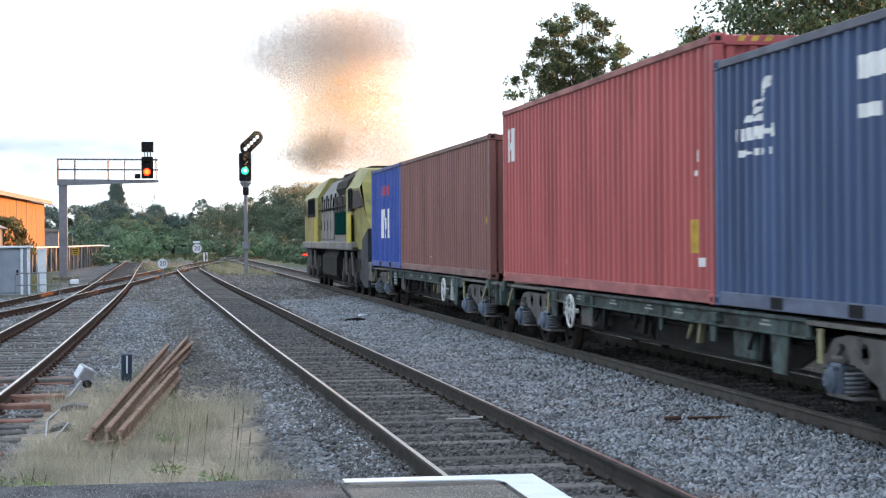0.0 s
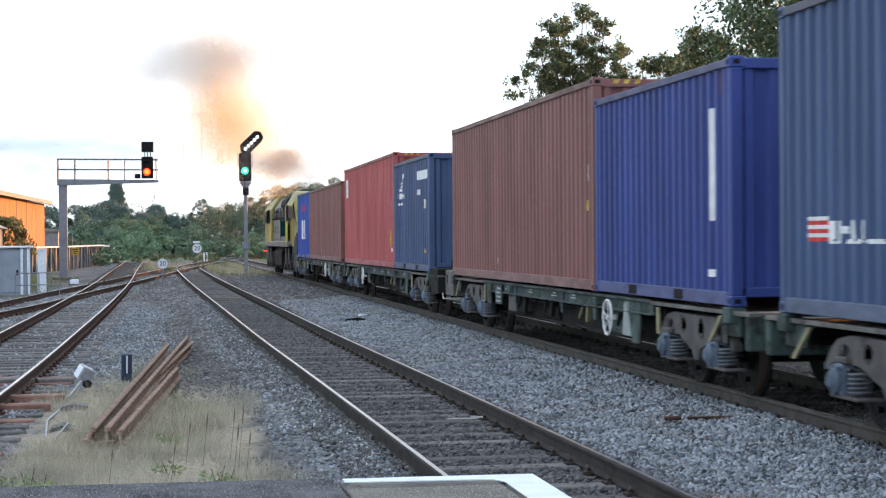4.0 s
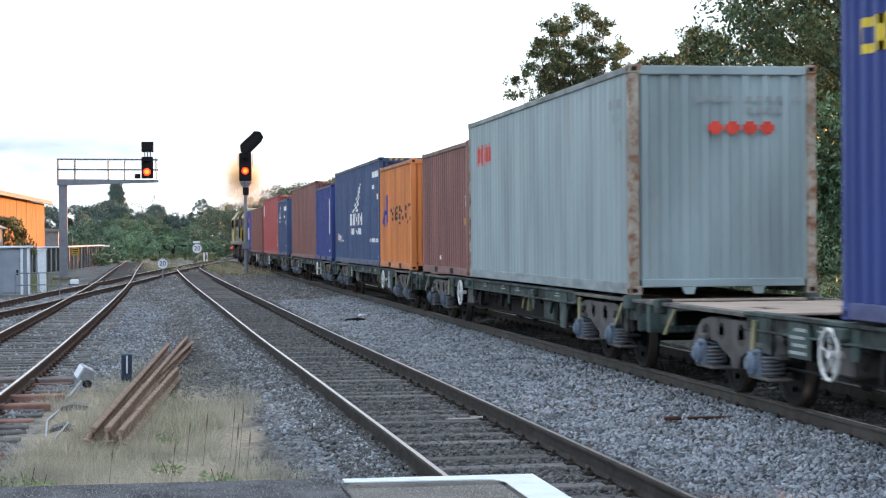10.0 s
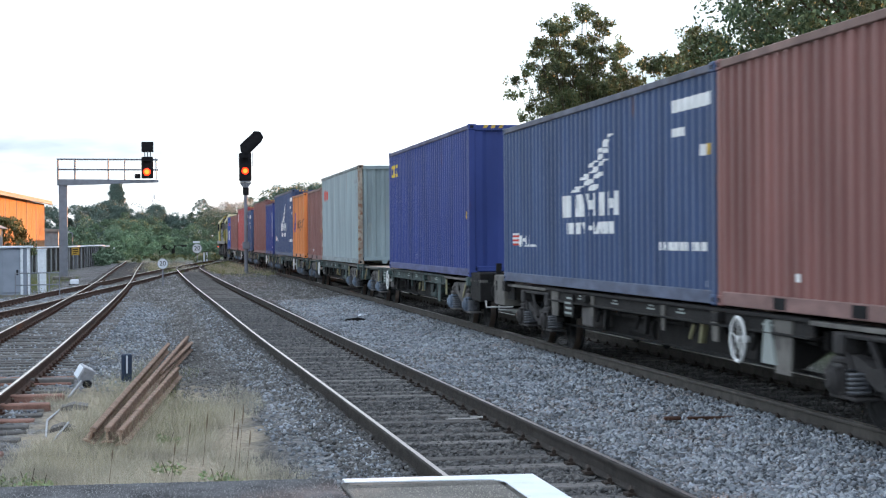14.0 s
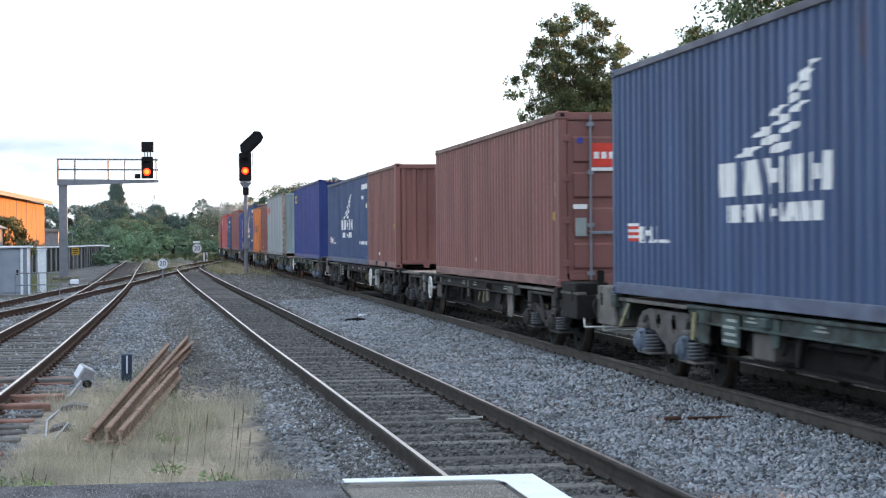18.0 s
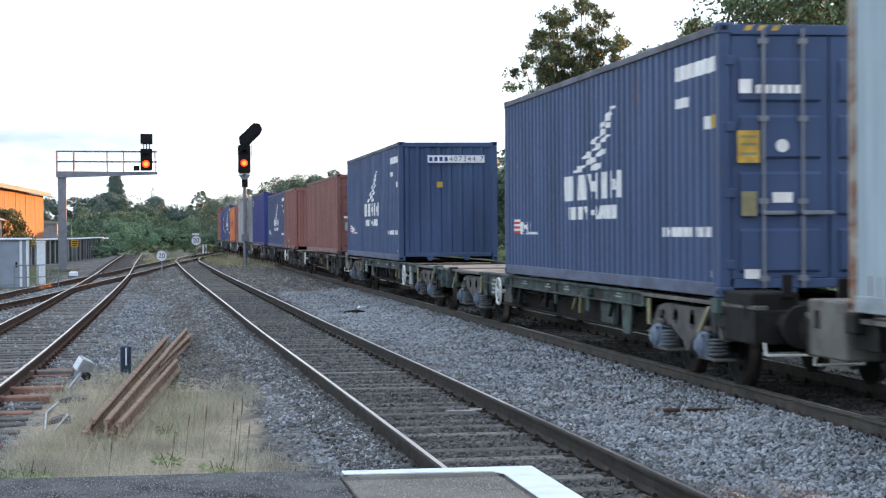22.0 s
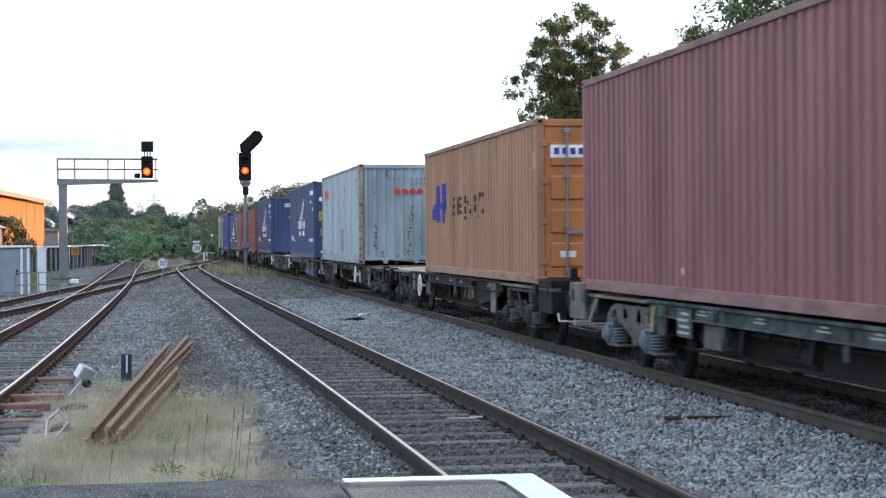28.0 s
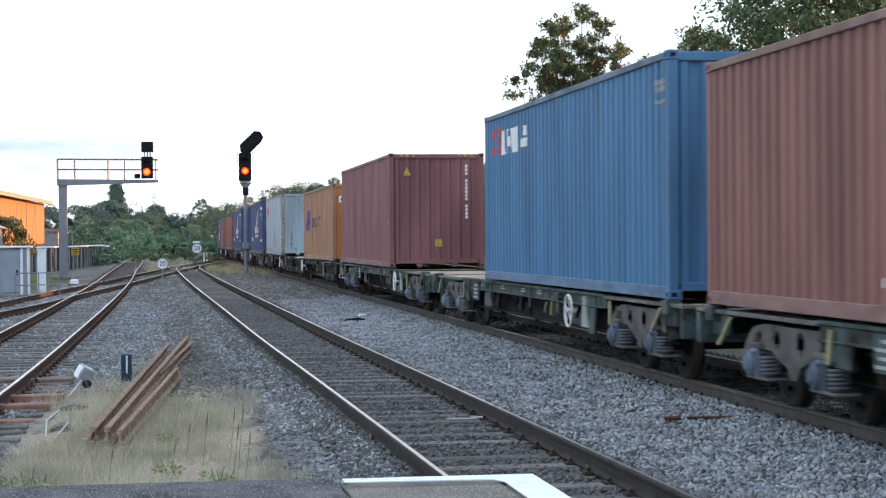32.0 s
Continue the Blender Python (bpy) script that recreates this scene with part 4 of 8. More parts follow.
def marks_brown(c, h, high):
    s = Side(h, 0.278, 0.044)
    u = 2 * h
    s.rect(u - 0.5, u - 0.43, high * 0.52, high * 0.6).rect(u - 0.75, u - 0.68, 0.3, 0.37).rect(u * 0.4, u * 0.4 + 0.07, 0.3, 0.38)
    part("white_label", s.b, M_LETTER, c)
    part("yellow_label", Side(h, 0.278, 0.044).rect(u - 0.52, u - 0.43, high * 0.38, high * 0.43).b, M_CLOTHYELLOW, c)


def marks_maroon(c, h, high):
    marks_brown(c, h, high)
    b = Build()
    b.face([(-0.86, -h - 0.006, 2.33), (-0.66, -h - 0.006, 2.33), (-0.76, -h - 0.006, 2.55)])
    end_rect(b, -0.05, 0.12, 0.52, 0.72, h)
    part("yellow_label", b, M_CLOTHYELLOW, c)
    w = Build()
    for i in range(15):
        if i not in (4, 11):
            end_rect(w, 0.73, 0.79, 1.24 + i * 0.092, 1.312 + i * 0.092, h)
    part("white_lettering", w, M_LETTER, c)


def marks_orange(c, h, high):
    k = h / 3.03
    e = Side(h, 0.278, 0.044)
    e.rect(0.76 * k, 0.98 * k, 1.06, 1.82, 0.1).rect(1.12 * k, 1.36 * k, 1.04, 1.85, 0.14).rect(0.98 * k, 1.5 * k, 1.34, 1.46).rect(0.5 * k, 0.76 * k, 1.12, 1.36, 0.06).rect(0.58 * k, 0.76 * k, 1.36, 1.44)
    part("blue_emblem", e.b, M_BLUELETTER, c, "dark blue emblem of bent bars")
    s = Side(h, 0.278, 0.044)

    def U(u):
        return u if h < 4 else 3.4 + (u - 2.08) * 1.03

    s.rect(U(2.08), U(2.24), 1.4, 1.49)
    s.split(U(2.42), U(2.74), 1.18, 1.4, 0.05).rect(U(2.5), U(2.74), 1.46, 1.53)
    s.rect(U(2.95), U(3.12), 1.19, 1.53, 0.1).rect(U(3.12), U(3.5), 1.32, 1.4).rect(U(3.2), U(3.48), 1.19, 1.27).rect(U(3.3), U(3.5), 1.46, 1.54)
    s.split(U(3.66), U(4.05), 1.2, 1.54, 0.05).rect(U(3.7), U(4.0), 1.08, 1.15)
    s.rect(U(4.14), U(4.3), 1.36, 1.44).rect(U(4.36), U(4.66), 1.19, 1.27)
    s.split(U(4.8), U(5.16), 1.22, 1.53, 0.05)
    s.rect(U(5.24), U(5.36), 1.1, 1.56, 0.2).rect(U(5.58), U(5.86), 1.47, 1.56).rect(U(5.6), U(5.86), 1.17, 1.26).rect(U(5.56), U(5.66), 1.26, 1.47)
    part("dark_lettering", s.b, M_DARKLETTER, c, "dark lettering as plain bars")
    part("yellow_label", Side(h, 0.278, 0.044).rect(2 * h - 0.46, 2 * h - 0.24, high - 0.78, high - 0.52).b, M_CLOTHYELLOW, c)
    part("yellow_label", Side(h, 0.278, 0.044).rect(2 * h - 1.05, 2 * h - 0.93, high - 0.73, high - 0.62).b, M_CLOTHYELLOW, c)


def marks_orange_door(c, h, high):
    marks_orange(c, h, high)
    b = Build()
    end_rect(b, -1.0, -0.15, high - 0.62, high - 0.42, h, 0.012)
    end_rect(b, 0.1, 1.0, high - 0.62, high - 0.42, h, 0.012)
    end_rect(b, -0.85, -0.6, 0.42, 0.52, h, 0.012)
    part("white_plate", b, M_LETTER, c)
    d = Build()
    for i in range(6):
        end_rect(d, -0.94 + i * 0.13, -0.86 + i * 0.13, high - 0.57, high - 0.47, h, 0.016)
    part("dark_lettering", d, M_BLUELETTER, c)


def marks_grey(c, h, high):
    s = Side(h, 0.278, 0.014)
    for u, w in ((0.88, 0.28), (1.32, 0.24), (1.68, 0.3), (2.06, 0.2)):
        s.rect(u, u + w, 2.1, 2.36).rect(u + 0.06, u + w - 0.06, 2.04, 2.1).rect(u + 0.06, u + w - 0.06, 2.36, 2.42)
    part("red_lettering", s.b, M_REDLETTER, c, "red lettering as plain bars")
    g = Side(h, 0.278, 0.014).bars(11.1, 11.75, 2.38, 2.5, 4).bars(11.3, 11.7, 2.2, 2.3, 2).bars(11.5, 11.75, 1.95, 2.1, 2)
    part("grey_lettering", g.b, M_GREYLETTER, c)
    b = Build()
    for i in range(4):
        x = -0.2 + i * 0.225
        end_rect(b, x, x + 0.19, 2.06, 2.14, h)
        end_rect(b, x + 0.04, x + 0.15, 2.02, 2.06, h)
        end_rect(b, x + 0.04, x + 0.15, 2.14, 2.18, h)
    part("red_lettering", b, M_REDLETTER, c, "red lettering as plain bars")
    e = Build()
    for i in range(11):
        if i not in (4, 9):
            end_rect(e, -0.35 + i * 0.13, -0.28 + i * 0.13, 2.42, 2.5, h)
    for i in range(4):
        end_rect(e, 0.3 + i * 0.13, 0.38 + i * 0.13, 2.28, 2.36, h)
    part("grey_lettering", e, M_GREYLETTER, c)


def marks_grey_rusty(c, h, high):
    marks_grey(c, h, high)
    rr = random.Random(5)
    b = Build()
    for x, z, l in ((0.25, 0.5, 0.9), (0.33, 1.2, 0.5), (0.8, 0.9, 0.8), (0.84, 1.75, 0.35), (-0.75, 0.4, 0.5), (-0.72, 0.85, 0.3), (-0.4, 2.45, 0.25), (0.22, 0.15, 0.35), (0.85, 0.15, 0.45), (-0.1, 0.17, 0.12), (-0.78, 2.0, 0.1), (0.55, 0.7, 0.08), (-0.55, 0.2, 0.2)):
        n = 16
        for i in range(n):
            w = rr.uniform(0.006, 0.026) + 0.035 * max(0, math.sin(i * 0.7 + x * 9)) ** 3
            xx = x + 0.02 * math.sin(i * 0.5 + z * 5) + rr.uniform(-0.012, 0.012)
            if rr.random() < 0.85:
                end_rect(b, xx - w, xx + w, z + i * l / n, z + (i + rr.uniform(0.5, 1.0)) * l / n, h, 0.003)
    part("rust_streaks", b, M_RUSTSTREAK, c)
    s = Side(h, 0.278, 0.014)
    for i in range(46):
        u = rr.uniform(0.2, 11.9)
        s.rect(u, u + rr.uniform(0.02, 0.07), 0.16, 0.16 + rr.uniform(0.05, 0.5) * rr.random())
    for i in range(14):
        u, z = rr.uniform(0.3, 11.9), rr.uniform(0.5, 2.4)
        s.rect(u, u + rr.uniform(0.02, 0.06), z, z + rr.uniform(0.04, 0.3))
    part("rust_streaks", s.b, M_RUSTSTREAK, c)
    part("faded_patch", Side(h, 0.278, 0.014).rect(6.6, 7.5, 0.35, 1.05).b, M_GREYLETTER, c)


def marks_yellow_corner(c, h, high):
    s = Side(h, 0.278, 0.044)
    for i in range(3):
        s.rect(0.35 + i * 0.42, 0.47 + i * 0.42, 2.25, 2.55).rect(0.35 + i * 0.42, 0.68 + i * 0.42, 2.25, 2.33)
        s.rect(0.35 + i * 0.42, 0.68 + i * 0.42, 2.47, 2.55)
    part("yellow_lettering", s.b, M_YELLOWLETTER, c, "yellow lettering as plain bars")
    marks_brown(c, h, high)


def marks_sea(c, h, high):
    s = Side(h, 0.278, 0.044)
    broken_line(s, 1.6, 3.3, 2.15, 2.56, 4, 12)
    s.rect(3.3, 3.84, 2.2, 2.34).rect(3.36, 3.78, 2.38, 2.54)
    part("white_lettering", s.b, M_LETTER, c, "white lettering as plain bars")
    part("red_mark", Side(h, 0.278, 0.044).rect(0.74, 1.0, 2.18, 2.3).rect(0.8, 1.06, 2.44, 2.58).rect(1.2, 1.5, 2.18, 2.32).rect(1.24, 1.54, 2.36, 2.44).rect(1.2, 1.5, 2.5, 2.62).b, M_REDLETTER, c)
    part("grey_stencil", Side(h, 0.278, 0.044).rect(11.5, 12.0, 2.3, 2.34).rect(11.6, 12.0, 2.44, 2.5).rect(11.5, 11.95, 2.52, 2.58).b, M_GREYLETTER, c)


def marks_blue20(c, h, high):
    s = Side(h, 0.278, 0.044)
    s.bars(5.25, 5.45, 0.9, 2.1, 1).rect(5.2, 5.32, 0.3, 0.38).rect(0.6, 0.68, 0.28, 0.34)
    part("white_label", s.b, M_LETTER, c)


def marks_first(c, h, high):
    s = Side(h, 0.278, 0.044)
    broken_line(s, 2.1, 4.0, 0.75, 1.5, 3, 21)
    part("white_lettering", s.b, M_LETTER, c, "white emblem bars")
    part("red_lettering", Side(h, 0.278, 0.044).bars(2.2, 3.9, 1.85, 2.1, 4).b, M_REDLETTER, c)


def marks_door_brown(c, h, high):
    marks_brown(c, h, high)
    b = Build()
    end_rect(b, -0.72, -0.33, high - 0.82, high - 0.47, h, 0.02)
    part("red_plate", b, M_REDLETTER, c, "red square plate")
    w = Build()
    for i in range(3):
        end_rect(w, -0.69 + i * 0.115, -0.61 + i * 0.115, high - 0.7, high - 0.6, h, 0.024)
    end_rect(w, -0.72, -0.33, high - 0.88, high - 0.83, h, 0.02)
    end_rect(w, -1.0, -0.79, 1.15, 1.22, h, 0.012)
    part("white_plate", w, M_LETTER, c)
    g = Build()
    end_rect(g, -0.97, -0.8, 0.75, 1.02, h, 0.012)
    part("dull_plate", g, M_DATA, c)
    st = Build()
    end_rect(st, -0.93, -0.85, high - 0.47, high - 0.39, h, 0.012)
    part("blue_label", st, M_BLUELETTER, c)


def marks_panel_end(c, h, high):
    sail_marks(c, h, high)
    b, d = Build(), Build()
    end_rect(b, -0.5, 0.9, 2.38, 2.56, h)
    part("white_panel", b, M_LETTER, c)
    for i in range(4):
        end_rect(d, -0.46 + i * 0.125, -0.385 + i * 0.125, 2.42, 2.52, h, 0.009)
    part("dark_lettering", d, M_BLUELETTER, c)
    digits = bpy.data.curves.new("number", "FONT")
    digits.body, digits.size, digits.align_x, digits.align_y, digits.extrude, digits.space_character = "407344 7", 0.175, "LEFT", "CENTER", 0.002, 1.3
    digits.materials.append(M_BLUELETTER)
    part("number", digits, None, c, at=pose(0.03, -h - 0.01, 2.47, 90))
    y = Build()
    end_rect(y, -0.28, -0.14, 1.78, 1.92, h)
    part("yellow_label", y, M_CLOTHYELLOW, c)


def marks_plate_door(c, h, high):
    sail_marks(c, h, high)
    w = Build()
    end_rect(w, -1.0, -0.86, 2.15, 2.3, h, 0.012)
    for i in range(6):
        end_rect(w, -0.82 + i * 0.085, -0.755 + i * 0.085, 2.15, 2.24, h, 0.012)
    end_rect(w, -0.64, -0.42, 1.0, 1.11, h, 0.012)
    end_rect(w, -0.95, -0.78, 0.2, 0.3, h, 0.012)
    part("white_plate", w, M_LETTER, c)
    y = Build()
    end_rect(y, -1.02, -0.78, 1.42, 1.76, h, 0.012)
    part("yellow_plate", y, M_CLOTHYELLOW, c)
    pr = Build()
    for z in (1.5, 1.6, 1.68):
        end_rect(pr, -0.99, -0.81, z, z + 0.03, h, 0.016)
    part("print_bars", pr, M_CREAM, c)
    round_mark = Build().lathe((-0.53, -h - 0.01, 1.6), (-0.53, -h - 0.014, 1.6), [(0, 0.07), (0.004, 0.07)], 20)
    part("round_mark", round_mark, M_LETTER, c)
    g = Build()
    end_rect(g, -0.98, -0.81, 0.86, 1.12, h, 0.012)
    part("dull_plate", g, M_CREAM, c)


container("bright blue short container with white emblem bars", L20, STD, P_BLUE2, 164.5, marks=marks_first)
container("weathered oxide-brown long container on its wagon", L40, STD, P_BROWN, 152.2, marks=marks_brown)
container("faded red long container with yellow label", L40, HC, P_RED, 138.71, marks=marks_red, stripe=True)
container("slate-blue short container with small white sail emblem", L20, STD, P_NAVY, 132.6, marks=small_sail)
container("oxide-brown tall long container", L40, HC, P_BROWN, 117.2, marks=marks_brown, stripe=True)
container("royal-blue short container with plain sides", L20, STD, P_BLUE, 111.05, marks=marks_blue20)
container("slate-blue tall container with white chequered sail emblem", L40, HC, P_NAVY, 97.36, marks=sail_marks, stripe=True)
container("bright orange short container with blue emblem", L20, STD, P_ORANGE, 91.06, marks=marks_orange)
container("dull brown short container beside a grey one", L20, STD, P_BROWN, 83.1, marks=marks_brown)
container("pale grey tall container with red lettering bars", L40, HC, P_GREY, 70.8, marks=marks_grey, depth=0.014, post=P_POSTRUST)
container("royal-blue tall container with yellow corner lettering", L40, HC, P_BLUE, 51.29, marks=marks_yellow_corner, stripe=True, end_pitch=0.56)
container("slate-blue container with large white sail emblem", L40, STD, P_NAVY, 35.54, marks=sail_marks)
container("oxide-brown short container with a dark end", L20, STD, P_BROWN, 29.4, marks=marks_brown)
container("brown long container with ribbed doors and red plate", L40, STD, P_BROWN, 10.49, "door", marks=marks_door_brown)
container("slate-blue tall container with white number panel on its end", L40, HC, P_NAVY, -4.99, marks=marks_panel_end)
container("slate-blue tall container with doors and yellow plate", L40, HC, P_NAVY, -31.12, "door", marks=marks_plate_door, stripe=True)
container("pale grey tall container streaked with rust", L40, HC, P_GREYRUST, -47.01, marks=marks_grey_rusty, depth=0.014, post=P_POSTRUST)
container("faded orange long container with doors and white plate", L40, STD, P_TAN, -72.64, "door", marks=marks_orange_door, end_paint=P_ORANGE2)
container("maroon tall container with yellow warning triangle", L40, HC, P_MAROON, -88.01, marks=marks_maroon, stripe=True)
container("mid-blue tall container with white corner lettering bars", L40, HC, P_SKY, -114.13, marks=marks_sea)
container("oxide-brown long container with worn sides", L40, STD, P_BROWN, -127.85, marks=marks_brown)


# one bogie: cast side frames with holes, springs, axle boxes and two wheelsets
def plate_with_holes(b, x0, x1, outer, holes, k=0):
    """A thick side frame in the y-z plane, cut through by round holes (built as rows of slabs between the holes)."""
    n = 56
    ys = np.linspace(min(p[0] for p in outer), max(p[0] for p in outer), n)
    oy = [p[0] for p in outer]
    half = len(outer) // 2
    top = sorted(outer[:half])
    bot = sorted(outer[half:])

    def zt(y):
        return float(np.interp(y, [p[0] for p in top], [p[1] for p in top]))

    def zb(y):
        return float(np.interp(y, [p[0] for p in bot], [p[1] for p in bot]))
    for p, q in zip(ys[:-1], ys[1:]):
        cuts = [(zb(p), zb(q))]
        for hy, hz, hr, hs in holes:
            m = (p + q) / 2
            if abs(m - hy) < hr:
                e = [hs * math.sqrt(max(0, 1 - ((y - hy) / hr) ** 2)) for y in (p, q)]
                cuts += [(hz - e[0], hz - e[1]), (hz + e[0], hz + e[1])]
        cuts.append((zt(p), zt(q)))
        for i in range(0, len(cuts), 2):
            a, c = cuts[i], cuts[i + 1]
            b.poly([(x0, p, a[0]), (x0, q, a[1]), (x0, q, c[1]), (x0, p, c[0]), (x1, p, a[0]), (x1, q, a[1]), (x1, q, c[1]), (x1, p, c[0])],
                   [(0, 1, 2, 3), (4, 7, 6, 5), (0, 4, 5, 1), (3, 2, 6, 7)], k)
    b.box(x0, x1, ys[0] - 0.02, ys[0], zb(ys[0]), zt(ys[0]))
    b.box(x0, x1, ys[-1], ys[-1] + 0.02, zb(ys[-1]), zt(ys[-1]))


FRAME_OUT = [(-1.42, 0.56), (-1.3, 0.68), (-1.12, 0.79), (-0.8, 0.835), (-0.3, 0.83), (0.3, 0.83), (0.8, 0.835), (1.12, 0.79), (1.3, 0.68), (1.42, 0.56),
             (-1.42, 0.5), (-1.24, 0.58), (-0.62, 0.58), (-0.46, 0.52), (-0.2, 0.44), (0.08, 0.43), (0.34, 0.5), (0.56, 0.58), (1.22, 0.58), (1.42, 0.5)]
HOLES = [(0.4, 0.69, 0.1, 0.095), (-0.28, 0.68, 0.11, 0.12), (0.93, 0.71, 0.055, 0.05), (-0.93, 0.7, 0.055, 0.05)]
FRAME_LOW = [(-1.42, 0.5), (-1.28, 0.6), (-1.0, 0.68), (-0.62, 0.66), (-0.3, 0.58), (0.3, 0.58), (0.62, 0.66), (1.0, 0.68), (1.28, 0.6), (1.42, 0.5),
             (-1.42, 0.44), (-1.24, 0.53), (-0.7, 0.56), (-0.42, 0.48), (-0.2, 0.4), (0.2, 0.4), (0.42, 0.48), (0.7, 0.56), (1.24, 0.53), (1.42, 0.44)]
WHEEL_R = 0.42


def bogie_frame(outline, holes, pipes):
    b = Build()
    for sx in (-1, 1):
        plate_with_holes(b, sx * 1.08 - 0.055, sx * 1.08 + 0.055, outline, holes)
        if pipes:
            # bent pipes and a top bar over the low frame
            b.rod((sx * 1.15, -0.9, 0.84), (sx * 1.15, 0.95, 0.84), 0.03, 8).rod((sx * 1.15, -0.9, 0.84), (sx * 1.15, -1.05, 0.62), 0.03, 8)
            b.rod((sx * 1.15, 0.95, 0.84), (sx * 1.15, 0.62, 0.42), 0.03, 8).rod((sx * 1.15, 0.3, 0.84), (sx * 1.15, -0.1, 0.46), 0.026, 8)
            for q in (-0.93, 0.93):
                b.box(sx * 1.12 - 0.08, sx * 1.12 + 0.08, q - 0.13, q + 0.13, 0.66, 0.86, 0.02)
        # spring seats carried by the axle boxes
        for sy in (-1, 1):
            b.box(sx * 1.1 - 0.12, sx * 1.1 + 0.12, sy * 0.93 - 0.48, sy * 0.93 + 0.16, 0.285, 0.32, 0.01)
            b.box(sx * 1.1 - 0.1, sx * 1.1 + 0.1, sy * 0.93 - 0.16, sy * 0.93 + 0.16, 0.58, 0.65, 0.02)
            b.rod((sx * 1.16, sy * 0.93, 0.7), (sx * 1.19, sy * 0.93, 0.7), 0.045, 10)
        b.prism([(-0.25, 0.45), (0.12, 0.45), (0.02, 0.33), (-0.15, 0.33)], sx * 1.08 - 0.05, sx * 1.08 + 0.05, "x")
    b.box(-1.0, 1.0, -0.22, 0.22, 0.5, 0.82, 0.04)
    b.box(-0.85, 0.85, -1.4, -1.3, 0.62, 0.74, 0.02)
    b.box(-0.85, 0.85, 1.3, 1.4, 0.62, 0.74, 0.02)
    return b


def bogie_shared():
    d = {}
    d["frame"] = bogie_frame(FRAME_OUT, HOLES, False).mesh("bogie", M_BOGIE)
    d["frame_black"] = bogie_frame(FRAME_LOW, [], True).mesh("bogie", M_BOGIE_BLACK)
    w = Build()
    for sx in (-1, 1):
        w.lathe((sx * 0.68, 0, 0), (sx * 0.83, 0, 0), [(0, 0.445), (0.02, 0.445), (0.035, WHEEL_R + 0.004), (0.13, WHEEL_R - 0.004), (0.131, 0.36), (0.1, 0.33), (0.085, 0.16), (0.14, 0.12), (0.15, 0.1)], 28)
        # the polished tread
        first = len(w.k) - 2 - 8 * 28
        for q in range(first + 2 * 28, first + 3 * 28):
            w.k[q] = 1
    w.rod((-1.02, 0, 0), (1.02, 0, 0), 0.075, 12)
    for sx in (-1, 1):
        for i in range(4):
            a = math.pi * i / 2
            w.rod((sx * 0.84, 0.25 * math.cos(a), 0.25 * math.sin(a)), (sx * 0.79, 0.25 * math.cos(a), 0.25 * math.sin(a)), 0.03, 6)
    d["wheelset"] = w.mesh("wheelset", [M_WHEEL, M_RAILTOP])
    s = Build()
    # one wound bar, five and a half turns
    turns, steps = 5.5, 72
    for i in range(steps + 1):
        a, z = 2 * math.pi * turns * i / steps, 0.02 + 0.215 * i / steps
        for j in range(6):
            b = 2 * math.pi * j / 6
            rad = 0.098 + 0.0165 * math.cos(b)
            s.v.append((rad * math.cos(a), rad * math.sin(a), z + 0.0165 * math.sin(b)))
    for i in range(steps):
        for j in range(6):
            s.f.append((i * 6 + j, i * 6 + (j + 1) % 6, (i + 1) * 6 + (j + 1) % 6, (i + 1) * 6 + j))
            s.k.append(0)
    d["spring"] = s.mesh("coil_spring", M_SPRING)
    a = Build()
    a.box(-0.1, 0.07, -0.13, 0.13, -0.13, 0.17, 0.03)
    a.lathe((-0.1, 0, 0.02), (-0.18, 0, 0.02), [(0, 0.125), (0.03, 0.12), (0.05, 0.085), (0.075, 0.06)], 18)
    for q in (-0.09, 0.09):
        a.rod((-0.1, q, 0.13), (-0.13, q, 0.13), 0.018, 6)
    d["axlebox"] = a.mesh("axle_box", M_BOGIE_BLACK)
    d["axlebox_blue"] = a.mesh("axle_box", M_BLUEBOX)
    k = Build()
    k.box(-0.06, 0.06, -0.05, 0.05, -0.2, 0.2, 0.015)
    d["shoe"] = k.mesh("brake_shoe", M_DARKSTEEL)
    return d


BOGIE = bogie_shared()


def bogie(wagon, y, blue):
    b = part("bogie", BOGIE["frame" if blue else "frame_black"], None, wagon, at=pose(0, y, 0.06))
    for sy in (-1, 1):
        ws = part("wheelset", BOGIE["wheelset"], None, b, at=pose(0, sy * 0.93, WHEEL_R))
        WHEELS.append((ws, (0, sy * 0.93, WHEEL_R), WHEEL_R))
        for sx in (-1, 1):
            part("axle_box", BOGIE["axlebox_blue" if blue else "axlebox"], None, b, at=pose(sx * 1.12, sy * 0.93, WHEEL_R, 0, 0, 0 if sx < 0 else 180))
            for d in (-0.36,):
                part("coil_spring", BOGIE["spring"], None, b, at=pose(sx * 1.13, sy * 0.93 + d, 0.315))
    return b


